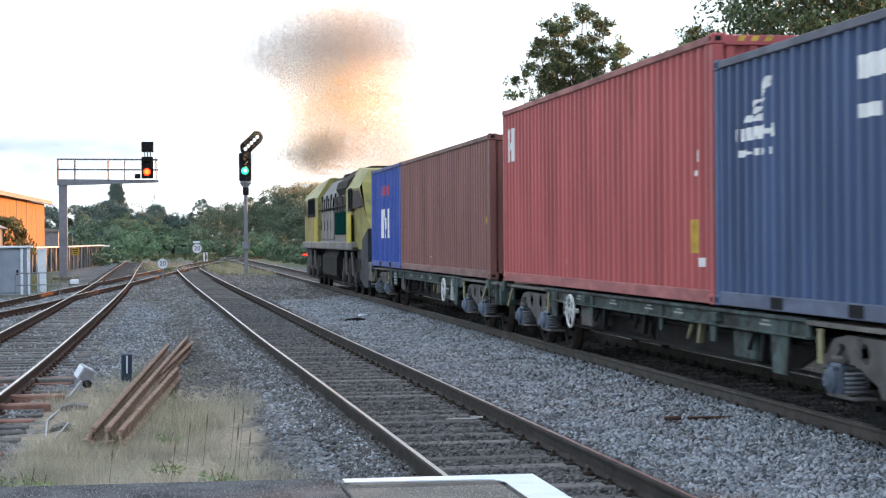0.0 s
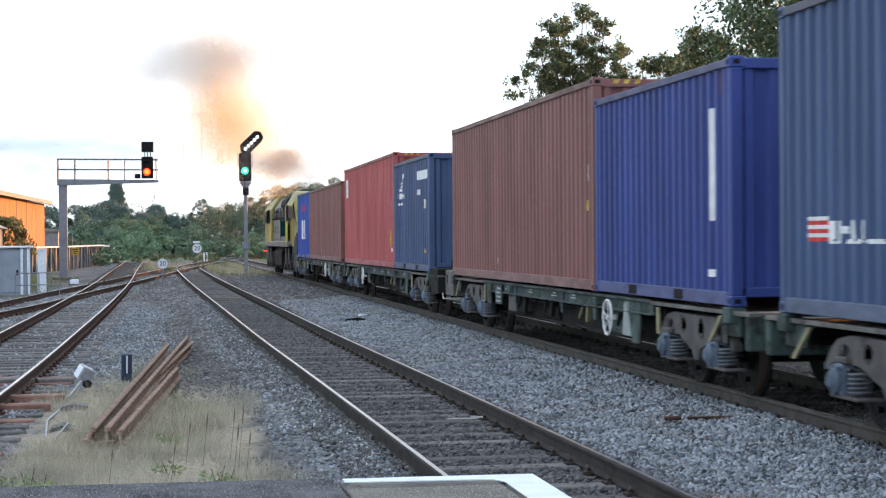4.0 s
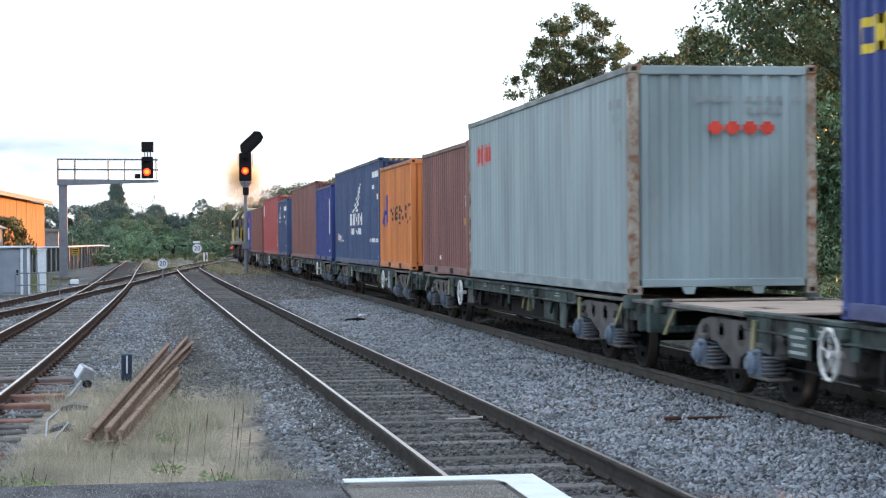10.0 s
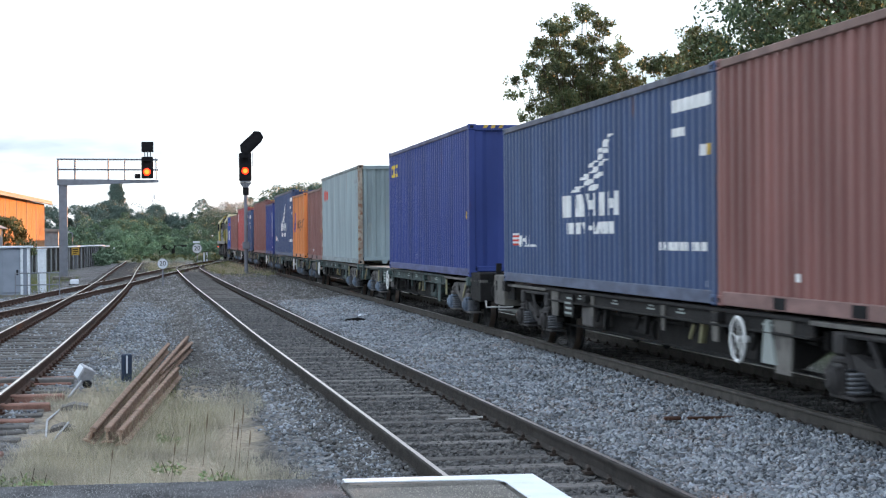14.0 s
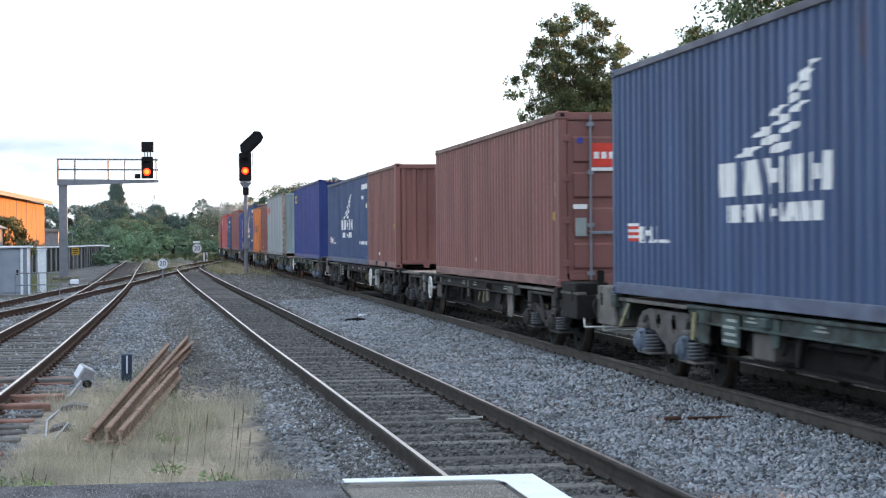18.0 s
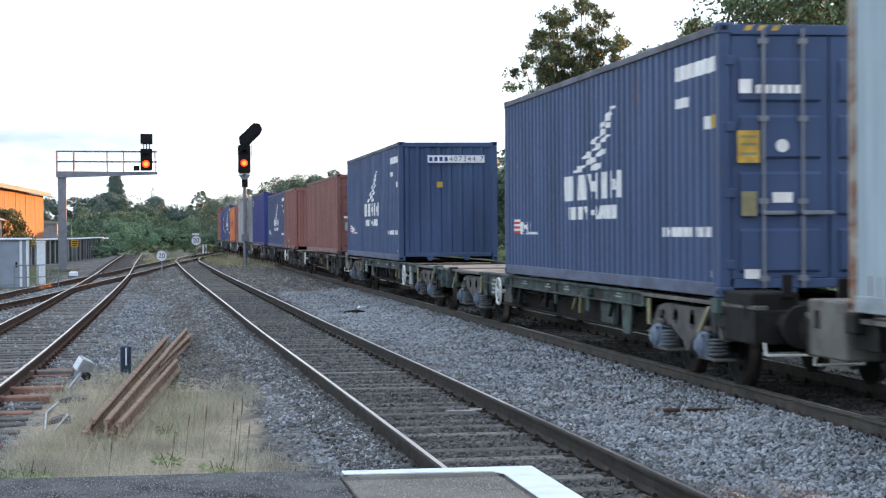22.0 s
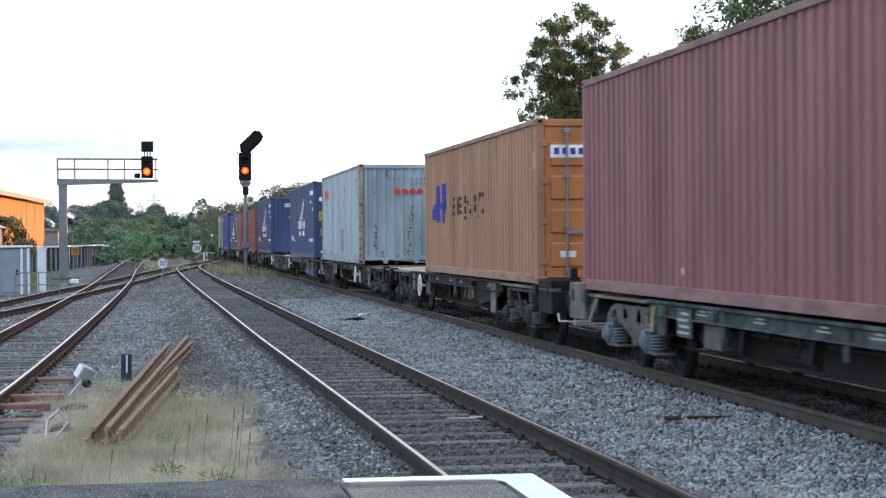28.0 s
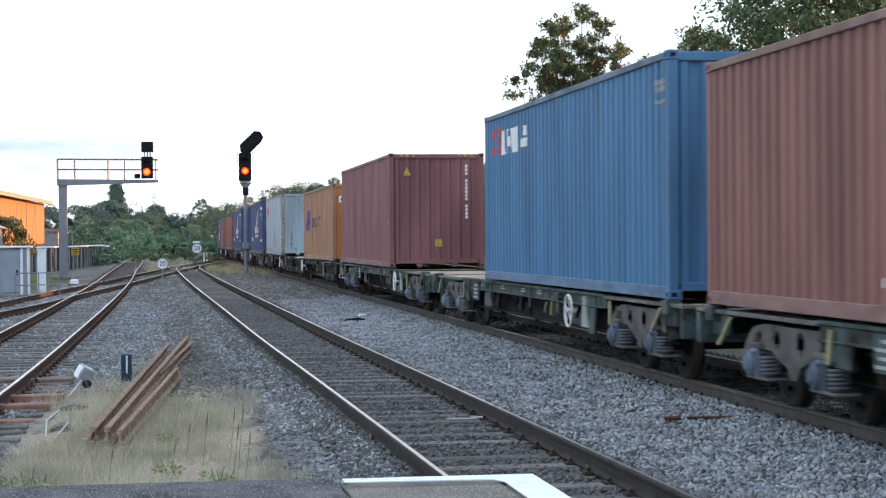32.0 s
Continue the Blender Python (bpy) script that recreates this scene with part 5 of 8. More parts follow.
def wagon(label, near, far, near_gap, far_gap, wheel_at, far_bogie=2.42, dark=False, gusset=False):
    """A skeletal container flat. near and far: the ends of its load; the gaps: how far the frame runs past them."""
    w = thing("container_flat_wagon", label, "railway wagon", group="wagons of the train")
    mid = (near + far) / 2
    n, f = near - mid, far - mid
    e0, e1 = n - near_gap, f + far_gap
    paint = M_DARKSTEEL if dark else M_WAGON
    for sx in (-1, 1):
        # channel-section side girder, deeper between the bogies
        g = Build()
        x0, x1 = (-1.2, -1.06) if sx < 0 else (1.06, 1.2)
        g.box(x0, x1, n + 3.3, f - 3.3, 0.965, 1.005, 0.006)
        g.box(sx * 1.14 - 0.02, sx * 1.14 + 0.02, n + 3.3, f - 3.3, 0.835, 0.965)
        g.box(x0, x1, n + 3.3, f - 3.3, 0.81, 0.835, 0.006)
        part("side_girder", g, paint, w)
        for y0, y1 in ((e0, n + 3.298), (f - 3.298, e1)):
            part("deck_edge", Build().box(x0, x1, y0, y1, 0.945, 0.99, 0.006), M_ENDBOX, w)
        for y in (n + 0.25, f - 0.25):
            part("end_web", Build().box(sx * 1.13 - 0.02, sx * 1.13 + 0.02, y - 0.28, y + 0.28, 0.72, 0.945, 0.006), paint, w)
        fish = Build().prism([(n + 3.4, 0.8), (f - 3.4, 0.8), (f - 4.6, 0.45), (n + 4.6, 0.45)], sx * 0.8 - 0.02, sx * 0.8 + 0.02, "x")
        part("inner_girder", fish, M_DARKSTEEL, w)
        # container seats
        for y, hz in ((n + 0.12, 1.028), (f - 0.12, 1.028), (n + 6.1, 0.96), (f - 6.1, 0.96)):
            part("container_spigot", Build().box(sx * 1.16 - 0.09, sx * 1.16 + 0.09, y - 0.12, y + 0.12, 0.86, hz, 0.012), paint, w)
        # hanging brackets and boxes along the side
        for y, l, d in ((n + 4.1, 0.55, 0.46), (f - 3.9, 0.5, 0.3), (n + 6.3, 0.3, 0.26), (f - 6.3, 0.3, 0.22), (n + 8.4, 0.2, 0.24)):
            part("side_bracket", Build().prism([(y - l / 2, 0.96), (y + l / 2, 0.96), (y + l / 2 - 0.06, 0.9 - d), (y - l / 2 + 0.06, 0.9 - d)], sx * 1.165 - 0.012, sx * 1.165 + 0.012, "x"), M_ENDBOX if dark else paint, w)
        for y, k in () if dark else ((n + 0.4, 2), (f - 0.8, 2), (n + 2.9, 0), (f - 3.7, 0.4)):
            part("lashing_strap", Build().prism([(y - 0.05, 0.93), (y + 0.05, 0.93), (y + 0.05 + k * 0.22, 0.62), (y - 0.05 + k * 0.22, 0.62)], sx * 1.2 - 0.02, sx * 1.2 + 0.005, "x"), M_CREAM, w)
        part("step", Build().box(sx * 1.1 - 0.09, sx * 1.1 + 0.09, n + 0.3, n + 0.72, 0.5, 0.53).rod((sx * 1.15, n + 0.34, 0.53), (sx * 1.15, n + 0.34, 0.9), 0.014, 6).rod((sx * 1.15, n + 0.68, 0.53), (sx * 1.15, n + 0.68, 0.9), 0.014, 6), M_DARKSTEEL, w)
    c = Build()
    c.box(-0.32, -0.26, e0 + 0.1, e1 - 0.1, 0.6, 0.89)
    c.box(0.26, 0.32, e0 + 0.1, e1 - 0.1, 0.6, 0.89)
    y = e0 + 0.6
    while y < e1 - 0.4:
        c.box(-1.05, 1.05, y - 0.05, y + 0.05, 0.72, 0.885)
        y += 1.55
    part("centre_sill", c, M_DARKSTEEL, w)
    # brake gear between the bogies
    part("brake_cylinder", Build().lathe((-0.6, n + 7.2, 0.62), (-0.6, n + 8.0, 0.62), [(0, 0.1), (0.02, 0.17), (0.7, 0.17), (0.78, 0.12)], 16), M_DARKSTEEL, w)
    part("air_reservoir", Build().lathe((-0.72, f - 8.4, 0.58), (-0.72, f - 7.0, 0.58), [(0, 0.06), (0.05, 0.16), (1.3, 0.16), (1.38, 0.05)], 16), M_DARKSTEEL, w)
    part("brake_rod", Build().rod((-0.9, n + 3.0, 0.45), (-0.9, f - 3.0, 0.45), 0.02, 6), M_DARKSTEEL, w)
    part("equipment_box", Build().box(-1.12, -0.75, n + 5.05, n + 5.75, 0.5, 0.8, 0.02), paint, w)
    part("equipment_box", Build().box(-1.12, -0.75, f - 6.1, f - 5.45, 0.52, 0.8, 0.02), M_BOGIE, w)
    # deck plates over the bogies
    for a, z in ((n, 1), (f, -1)):
        d = Build()
        for p, q in ((-0.1, 0.75), (0.77, 1.55), (2.35, 3.3)):
            d.box(-1.05, 1.05, min(a + z * p, a + z * q), max(a + z * p, a + z * q), 0.95, 0.98, 0.006)
        # the plate over the bogie centre has two slots
        for x0, x1 in ((-1.05, -0.62), (-0.38, 0.38), (0.62, 1.05)):
            d.box(x0, x1, min(a + z * 1.57, a + z * 2.33), max(a + z * 1.57, a + z * 2.33), 0.95, 0.98, 0.006)
        part("deck_plate", d, M_DECK, w)
    part("deck_plate", Build().box(-1.05, 1.05, n + 6.2, n + 7.1, 0.95, 0.978, 0.006), M_DECK, w)
    part("deck_plate", Build().box(-1.05, 1.05, f - 7.1, f - 6.2, 0.95, 0.978, 0.006), M_DECK, w)
    # ends: headstock, buffers or bar coupling, and the boxed end on the outer ones
    for e, z, gap in ((e0, -1, near_gap), (e1, 1, far_gap)):
        y0, y1 = min(e, e - z * 0.14), max(e, e - z * 0.14)
        part("headstock", Build().box(-1.2, 1.2, y0, y1, 0.6, 0.945, 0.015), M_DARKSTEEL if gap > 0.8 else paint, w)
        if gap > 0.8:
            part("end_box", Build().box(-1.2, -0.72, min(e - z * 0.06, e - z * 1.0), max(e - z * 0.06, e - z * 1.0), 0.6, 1.12, 0.02), M_ENDBOX if z > 0 else M_DARKSTEEL, w, "grey boxed wagon end" if z > 0 else "")
            part("end_box", Build().box(0.72, 1.2, min(e - z * 0.06, e - z * 0.72), max(e - z * 0.06, e - z * 0.72), 0.5, 1.12, 0.02), M_DARKSTEEL, w)
            # a black slab stands for the shade inside the hole
            part("box_hole", Build().box(-1.207, -1.195, min(e - z * 0.25, e - z * 0.36), max(e - z * 0.25, e - z * 0.36), 0.86, 1.02), M_BLACK, w)
            part("end_platform", Build().box(-0.72, 0.72, min(e - z * 0.02, e - z * 0.8), max(e - z * 0.02, e - z * 0.8), 0.88, 1.0, 0.02), M_DARKSTEEL, w)
            for x in (-0.865, 0.865):
                part("buffer", Build().lathe((x, e, 0.8), (x, e + z * 0.5, 0.8), [(0, 0.12), (0.22, 0.11), (0.23, 0.08), (0.44, 0.08), (0.45, 0.22), (0.5, 0.21)], 16), M_DARKSTEEL, w)
            part("brake_hose", Build().rod((-0.35, e, 0.75), (-0.3, e + z * 0.28, 0.38), 0.025, 8).rod((-0.3, e + z * 0.28, 0.38), (-0.25, e + z * 0.52, 0.45), 0.025, 8), M_BLACK, w)
            part("shunter_rail", Build().rod((-1.1, e, 0.62), (-1.1, e + z * 0.05, 0.5), 0.013, 6).rod((-1.1, e + z * 0.05, 0.5), (-0.62, e + z * 0.08, 0.5), 0.013, 6).rod((-0.62, e + z * 0.08, 0.5), (-0.62, e, 0.62), 0.013, 6), M_WHITEMETAL, w)
            part("lamp_bracket", Build().box(-0.9, -0.8, min(e, e - z * 0.06), max(e, e - z * 0.06), 1.06, 1.3, 0.01), M_DARKSTEEL, w)
        else:
            part("coupling_bar", Build().rod((0, e, 0.72), (0, e + z * 0.75, 0.72), 0.07, 10), M_DARKSTEEL, w)
    if wheel_at is not None:
        y = (n + wheel_at) if wheel_at > 0 else (f + wheel_at)
        hw = Build().ring((-1.24, y, 0.715), (1, 0, 0), 0.225, 0.018, 32)
        for i in range(5):
            a = 2 * math.pi * i / 5 + 0.3
            hw.rod((-1.23, y, 0.715), (-1.24, y + 0.215 * math.cos(a), 0.715 + 0.215 * math.sin(a)), 0.008, 6)
        hw.rod((-1.12, y, 0.715), (-1.26, y, 0.715), 0.035, 10)
        part("brake_handwheel", hw, M_WHITEMETAL, w, "white-painted spoked handwheel")
        if wheel_at > 0:
            part("pale_gusset", Build().prism([(y - 0.86, 0.93), (y - 0.72, 0.93), (y - 0.62, 0.52), (y - 1.04, 0.52)], -1.2, -1.178, "x"), M_DATA, w)
    # stencilled plate by the far bogie and faint stencils along the girder
    dp = part("data_panel", Build().box(-1.205, -1.18, f - 5.25, f - 4.68, 0.62, 0.95, 0.006), paint, w)
    for k, (a, b) in enumerate(((0.05, 0.5), (0.05, 0.42), (0.1, 0.5), (0.05, 0.36))):
        part("stencil_bar", Build().box(-1.21, -1.205, f - 5.22 + a, f - 5.22 + b, 0.66 + k * 0.072, 0.69 + k * 0.072), M_DATA, dp)
    for u in (4.4, 7.5, 8.8, 10.6, 12.6):
        part("stencil_bar", Build().box(-1.168, -1.161, n + u, n + u + 0.34, 0.885, 0.905).box(-1.168, -1.161, n + u + 0.05, n + u + 0.25, 0.925, 0.945), M_DATA, w)
    # levers and hangers under the girder
    for u, d in ((4.7, 0.3), (6.9, 0.24), (9.3, 0.26), (11.4, 0.3), (13.1, 0.22)):
        part("hanger", Build().prism([(n + u, 0.82), (n + u + 0.12, 0.82), (n + u + 0.2, 0.82 - d), (n + u + 0.12, 0.82 - d)], -1.12, -1.06, "x").rod((-1.14, n + u + 0.3, 0.78), (-1.14, n + u + 0.46, 0.62), 0.022, 6), M_DARKSTEEL if u != 6.9 else M_CREAM, w)
    part("hose_run", Build().rod((-1.0, n + 3.6, 0.76), (-1.0, f - 4.0, 0.74), 0.03, 6), M_DARKSTEEL, w)
    if gusset:
        for sx in (-1, 1):
            part("side_gusset", Build().prism([(n + 3.3, 0.94), (n + 6.4, 0.94), (n + 5.6, 0.52), (n + 3.6, 0.74)], sx * 1.14 - 0.015, sx * 1.14 + 0.015, "x"), M_DARKSTEEL, w)
    bogie(w, f - far_bogie - 14.25, not dark)
    bogie(w, f - far_bogie, not dark)
    MOVERS.append((w, mid, -0.06))
    return w


WAGONS = [
    (152.2, 170.55, 0.5, 1.1, 5.3), (132.6, 150.9, 1.1, 0.5, -5.3), (111.05, 129.4, 0.5, 1.1, 5.3), (91.06, 109.55, 0.7, 0.5, 5.3),
    (70.8, 89.2, 0.4, 0.7, -5.3, 2.2), (51.29, 69.6, 1.1, 0.5, -5.86, 2.74), (29.4, 47.73, 0.4, 1.1, 5.3), (10.49, 28.7, 1.1, 0.1, -5.3, 2.55),
    (-11.1, 7.2, 0.6, 1.0, 5.07, 2.3), (-31.12, -12.85, 1.1, 0.6, -5.57), (-53.1, -34.8, 0.4, 1.1, 7.1), (-72.64, -54.4, 1.0, 0.5, -5.3),
    (-94.1, -75.8, 0.6, 1.0, 4.95), (-114.13, -95.85, 0.5, 0.6, 5.25, 2.3), (-134.0, -115.66, 0.9, 0.5, 5.3)]
for i, row in enumerate(WAGONS):
    wagon("dark grimy container flat wagon with bare deck" if i in (6, 7, 10, 11) else "faded green-grey skeletal container flat wagon", *row, dark=i in (6, 7, 10, 11), gusset=i in (10, 11))


# the locomotive at the head
def locomotive():
    o = thing("diesel_locomotive", "yellow and grey freight diesel locomotive with cabs at both ends", "locomotive")
    near, far = -10.85, 10.85

    def section(half, top, shoulder):
        return [(-half, 1.62), (half, 1.62), (half, shoulder), (half - 0.42, top - 0.12), (half - 0.75, top), (-half + 0.75, top), (-half + 0.42, top - 0.12), (-half, shoulder)]
    part("engine_hood", Build().prism(section(1.2, 3.84, 3.15), -6.7, 3.4, "y"), L_GREY, o, "grime-streaked grey engine hood")
    part("roof", Build().prism([(-1.0, 3.42), (-0.6, 3.84), (-0.4, 3.9), (0.4, 3.9), (0.6, 3.84), (1.0, 3.42), (0.8, 3.4), (-0.8, 3.4)], -6.75, 3.5, "y"), L_ROOF, o)
    for y in (-5.4, -3.6, -1.2, 1.4):
        part("roof_hatch", Build().box(-0.5, 0.5, y - 0.8, y + 0.8, 3.88, 3.96, 0.03), L_ROOF, o)
    part("exhaust_stack", Build().box(-0.3, 0.3, 0.4, 1.3, 3.9, 4.02, 0.03), M_BLACK, o)
    part("cooler_overhang", Build().prism([(-1.3, 3.28), (-1.18, 3.05), (1.18, 3.05), (1.3, 3.28), (1.24, 3.5), (0.7, 3.89), (-0.7, 3.89), (-1.24, 3.5)], -6.75, -3.4, "y"), L_ROOF, o, "dark radiator overhang")
    part("side_grille", Build().box(-1.25, -1.17, -6.4, -2.3, 1.85, 2.62, 0.01), L_GREEN, o, "dark green side grille")
    for y in (-1.2, 0.0, 1.2, 2.4):
        part("hood_door", Build().box(-1.225, -1.18, y - 0.52, y + 0.52, 1.7, 3.0, 0.012), L_GREY, o)
        part("door_latch", Build().box(-1.24, -1.22, y + 0.38, y + 0.45, 2.0, 2.35), M_BLACK, o)
    part("handrail", Build().rod((-1.3, -6.4, 2.72), (-1.3, 3.0, 2.72), 0.03, 6), M_BLACK, o)
    for i in range(9):
        part("strut", Build().rod((-1.23, -4.2 + i * 0.82, 2.66), (-1.21, -4.2 + i * 0.82 + 0.1 * (i % 3), 3.2 - 0.12 * (i % 2)), 0.035, 6), M_BLACK, o)
    for y in (-6.2, -5.2, -4.2, -3.2):
        part("pipe", Build().rod((-1.26, y, 2.55), (-1.26, y, 3.05), 0.06, 6), M_BOGIE, o)
    for z, c, tip in ((1, 3.3, 10.85), (-1, -6.6, -10.85)):
        L = abs(tip - c)
        prof = [(c, 1.4), (tip, 1.4), (tip, 2.0), (tip - z * 0.55, 2.3), (tip - z * 1.35, 3.35), (tip - z * 1.9, 3.74), (c, 3.88)]
        n = len(prof)

        def half_at(y, zz):
            k = abs(y - c) / L
            return 1.31 - (0.3 * max(0, k - 0.5) / 0.5 if z < 0 else 0.12 * max(0, k - 0.8) / 0.2) - (0.42 if zz > 3.6 else 0.06 if zz > 3.2 else 0)
        # side sheets in three lifts so that the shoulder rounds over
        cab = Build()
        ring = []
        for y, zz in prof:
            ring.append((y, zz))
        vs = [(-half_at(y, zz), y, zz) for y, zz in ring] + [(half_at(y, zz), y, zz) for y, zz in ring]
        vs += [(-half_at(c, 3.0), c, 3.2), (-half_at(tip - z * 1.35, 3.0), tip - z * 1.3, 3.2), (half_at(c, 3.0), c, 3.2), (half_at(tip - z * 1.35, 3.0), tip - z * 1.3, 3.2)]
        q = 2 * n
        fs = [(i, i + 1, n + i + 1, n + i) for i in range(n - 1)]
        fs += [(0, 1, 2, 3, q + 1, q), (q, q + 1, 4, 5, 6), (n, n + 1, n + 2, n + 3, q + 3, q + 2), (q + 2, q + 3, n + 4, n + 5, n + 6), (0, n, q + 2, n + 6, 6, q)]
        cab.poly(vs, fs)
        co = part("cab", cab, L_YELLOW, o, "yellow cab with sloping nose")
        mid = (tip - z * 0.95, 2.85)
        slope = math.atan2(1.05, 0.8)
        part("windscreen", Build().box(-0.8, 0.8, -0.5, 0.5, -0.02, 0.03, 0.01, m=Matrix.Translation((0, mid[0], mid[1])) @ Matrix.Rotation(-z * slope, 4, "X")), M_GLASS, co)
        w0 = c + z * (1.6 if z > 0 else 0.9)
        for sx in (-1, 1):
            we = w0 + z * (2.6 if z > 0 else 0.6)
            part("side_window", Build().box(sx * 1.318 - 0.012, sx * 1.318 + 0.012, min(w0, we), max(w0, we), 2.62, 3.16, 0.1), M_GLASS, co)
            part("window_surround", Build().box(sx * 1.314 - 0.01, sx * 1.314 + 0.01, min(w0, we) - 0.16, max(w0, we) + 0.16, 2.53, 3.22, 0.06), M_BLACK, co, "black window rubber")
            part("cab_door", Build().box(sx * 1.315 - 0.012, sx * 1.315 + 0.012, min(c + z * 0.4, c + z * 1.5), max(c + z * 0.4, c + z * 1.5), 1.5, 2.46, 0.02), L_DOOR, co, "cleaner yellow cab door")
            qw = Build()
            qw.face([(sx * (half_at(y, 2.9) + 0.015 - 0.06 * max(0, zz - 2.9)), y, zz) for y, zz in ((tip - z * 0.85, 2.66), (tip - z * 2.2, 2.6), (tip - z * 2.2, 3.1), (tip - z * 1.5, 3.14))])
            part("quarter_window", qw, M_SCREEN, co)
            part("lower_band", Build().box(sx * 1.2 - 0.11, sx * 1.2 + 0.11, min(c + z * 0.1, tip - z * 2.2), max(c + z * 0.1, tip - z * 2.2), 1.36, 1.46, 0.02), L_ROOF, co)
            part("headlight", Build().lathe((sx * 0.6, tip - z * 0.02, 1.6), (sx * 0.6, tip + z * 0.05, 1.6), [(0, 0.14), (0.05, 0.13)], 14), M_GLASS, co)
            part("buffer", Build().lathe((sx * 0.86, tip, 0.95), (sx * 0.86, tip + z * 0.5, 0.95), [(0, 0.14), (0.25, 0.13), (0.26, 0.09), (0.45, 0.09), (0.46, 0.25), (0.5, 0.23)], 16), M_BLACK, co)
        part("nose_skirt", Build().prism([(tip - z * 3.0, 1.38), (tip + z * 0.02, 2.0), (tip + z * 0.02, 0.35), (tip - z * 0.6, 0.3), (tip - z * 2.0, 0.5)], -1.12, 1.12, "x"), L_SKIRT, co)
    part("solebar", Build().box(-1.33, 1.33, -8.4, 10.4, 1.37, 1.62, 0.03), L_GREY, o)
    part("fuel_tank", Build().prism([(-1.1, 1.34), (1.1, 1.34), (1.22, 1.1), (1.22, 0.5), (0.9, 0.28), (-0.9, 0.28), (-1.22, 0.5), (-1.22, 1.1)], -2.6, 2.6, "y"), M_DARKSTEEL, o)
    for y in (-6.6, 6.6):
        bg = Build()
        for sx in (-1, 1):
            bg.prism([(y - 2.5, 1.12), (y + 2.5, 1.12), (y + 2.4, 0.8), (y + 1.2, 0.62), (y - 1.2, 0.62), (y - 2.4, 0.8)], sx * 1.06 - 0.07, sx * 1.06 + 0.07, "x")
        bo = part("bogie", bg, M_DARKSTEEL, o, "black grimy three-axle bogie")
        for sx in (-1, 1):
            for d in (-1.85, 0, 1.85):
                part("axle_box", Build().box(sx * 1.15 - 0.09, sx * 1.15 + 0.09, y + d - 0.2, y + d + 0.2, 0.36, 0.72, 0.04).prism([(y + d - 0.34, 0.8), (y + d + 0.34, 0.8), (y + d + 0.2, 0.4), (y + d - 0.2, 0.4)], sx * 1.1 - 0.03, sx * 1.1 + 0.03, "x"), M_BOGIE_BLACK, bo)
                part("brake_hanger", Build().rod((sx * 1.14, y + d + 0.62, 0.3), (sx * 1.14, y + d + 0.5, 1.1), 0.035, 6).box(sx * 1.0 - 0.06, sx * 1.0 + 0.06, y + d + 0.56, y + d + 0.68, 0.3, 0.66, 0.02), M_BOGIE, bo)
            for d in (-0.95, 0.95):
                part("spring", Build().rod((sx * 1.17, y + d, 0.66), (sx * 1.17, y + d, 1.32), 0.1, 12), M_BOGIE_BLACK, bo)
                part("damper", Build().rod((sx * 1.23, y + d - 0.5, 0.6), (sx * 1.23, y + d - 0.22, 1.3), 0.05, 8), M_BOGIE, bo, "dusty grey damper")
        for d in (-1.85, 0, 1.85):
            w = Build()
            for sx in (-1, 1):
                w.lathe((sx * 0.68, 0, 0), (sx * 0.83, 0, 0), [(0, 0.555), (0.02, 0.555), (0.035, 0.53), (0.13, 0.525), (0.13, 0.45), (0.09, 0.4), (0.09, 0.15), (0.14, 0.1)], 28)
            w.rod((-1.0, 0, 0), (1.0, 0, 0), 0.1, 12)
            ws = part("wheelset", w, M_WHEEL, bo, at=pose(0, y + d, 0.525))
            WHEELS.append((ws, (0, y + d, 0.525), 0.525))
    MOVERS.append((o, 183.2, 0.0))
    return o


LOCO = locomotive()
for x in (-1.25, -1.12):
    part("tail_lamp", Build().lathe((x, 10.8, 1.1), (x, 10.7, 1.1), [(0, 0.045), (0.06, 0.045), (0.1, 0.02)], 12), G_RED, LOCO, "red lamp")
# ---- signals and line-side things ----
ASPECT_MOVES = []


def lens(parent, x, y, z, r, material, label):
    part("lens", Build().lathe((x, y, z), (x, y - 0.05, z), [(0, r), (0.02, r), (0.04, r * 0.6), (0.05, r * 0.2)], 20), material, parent, label)


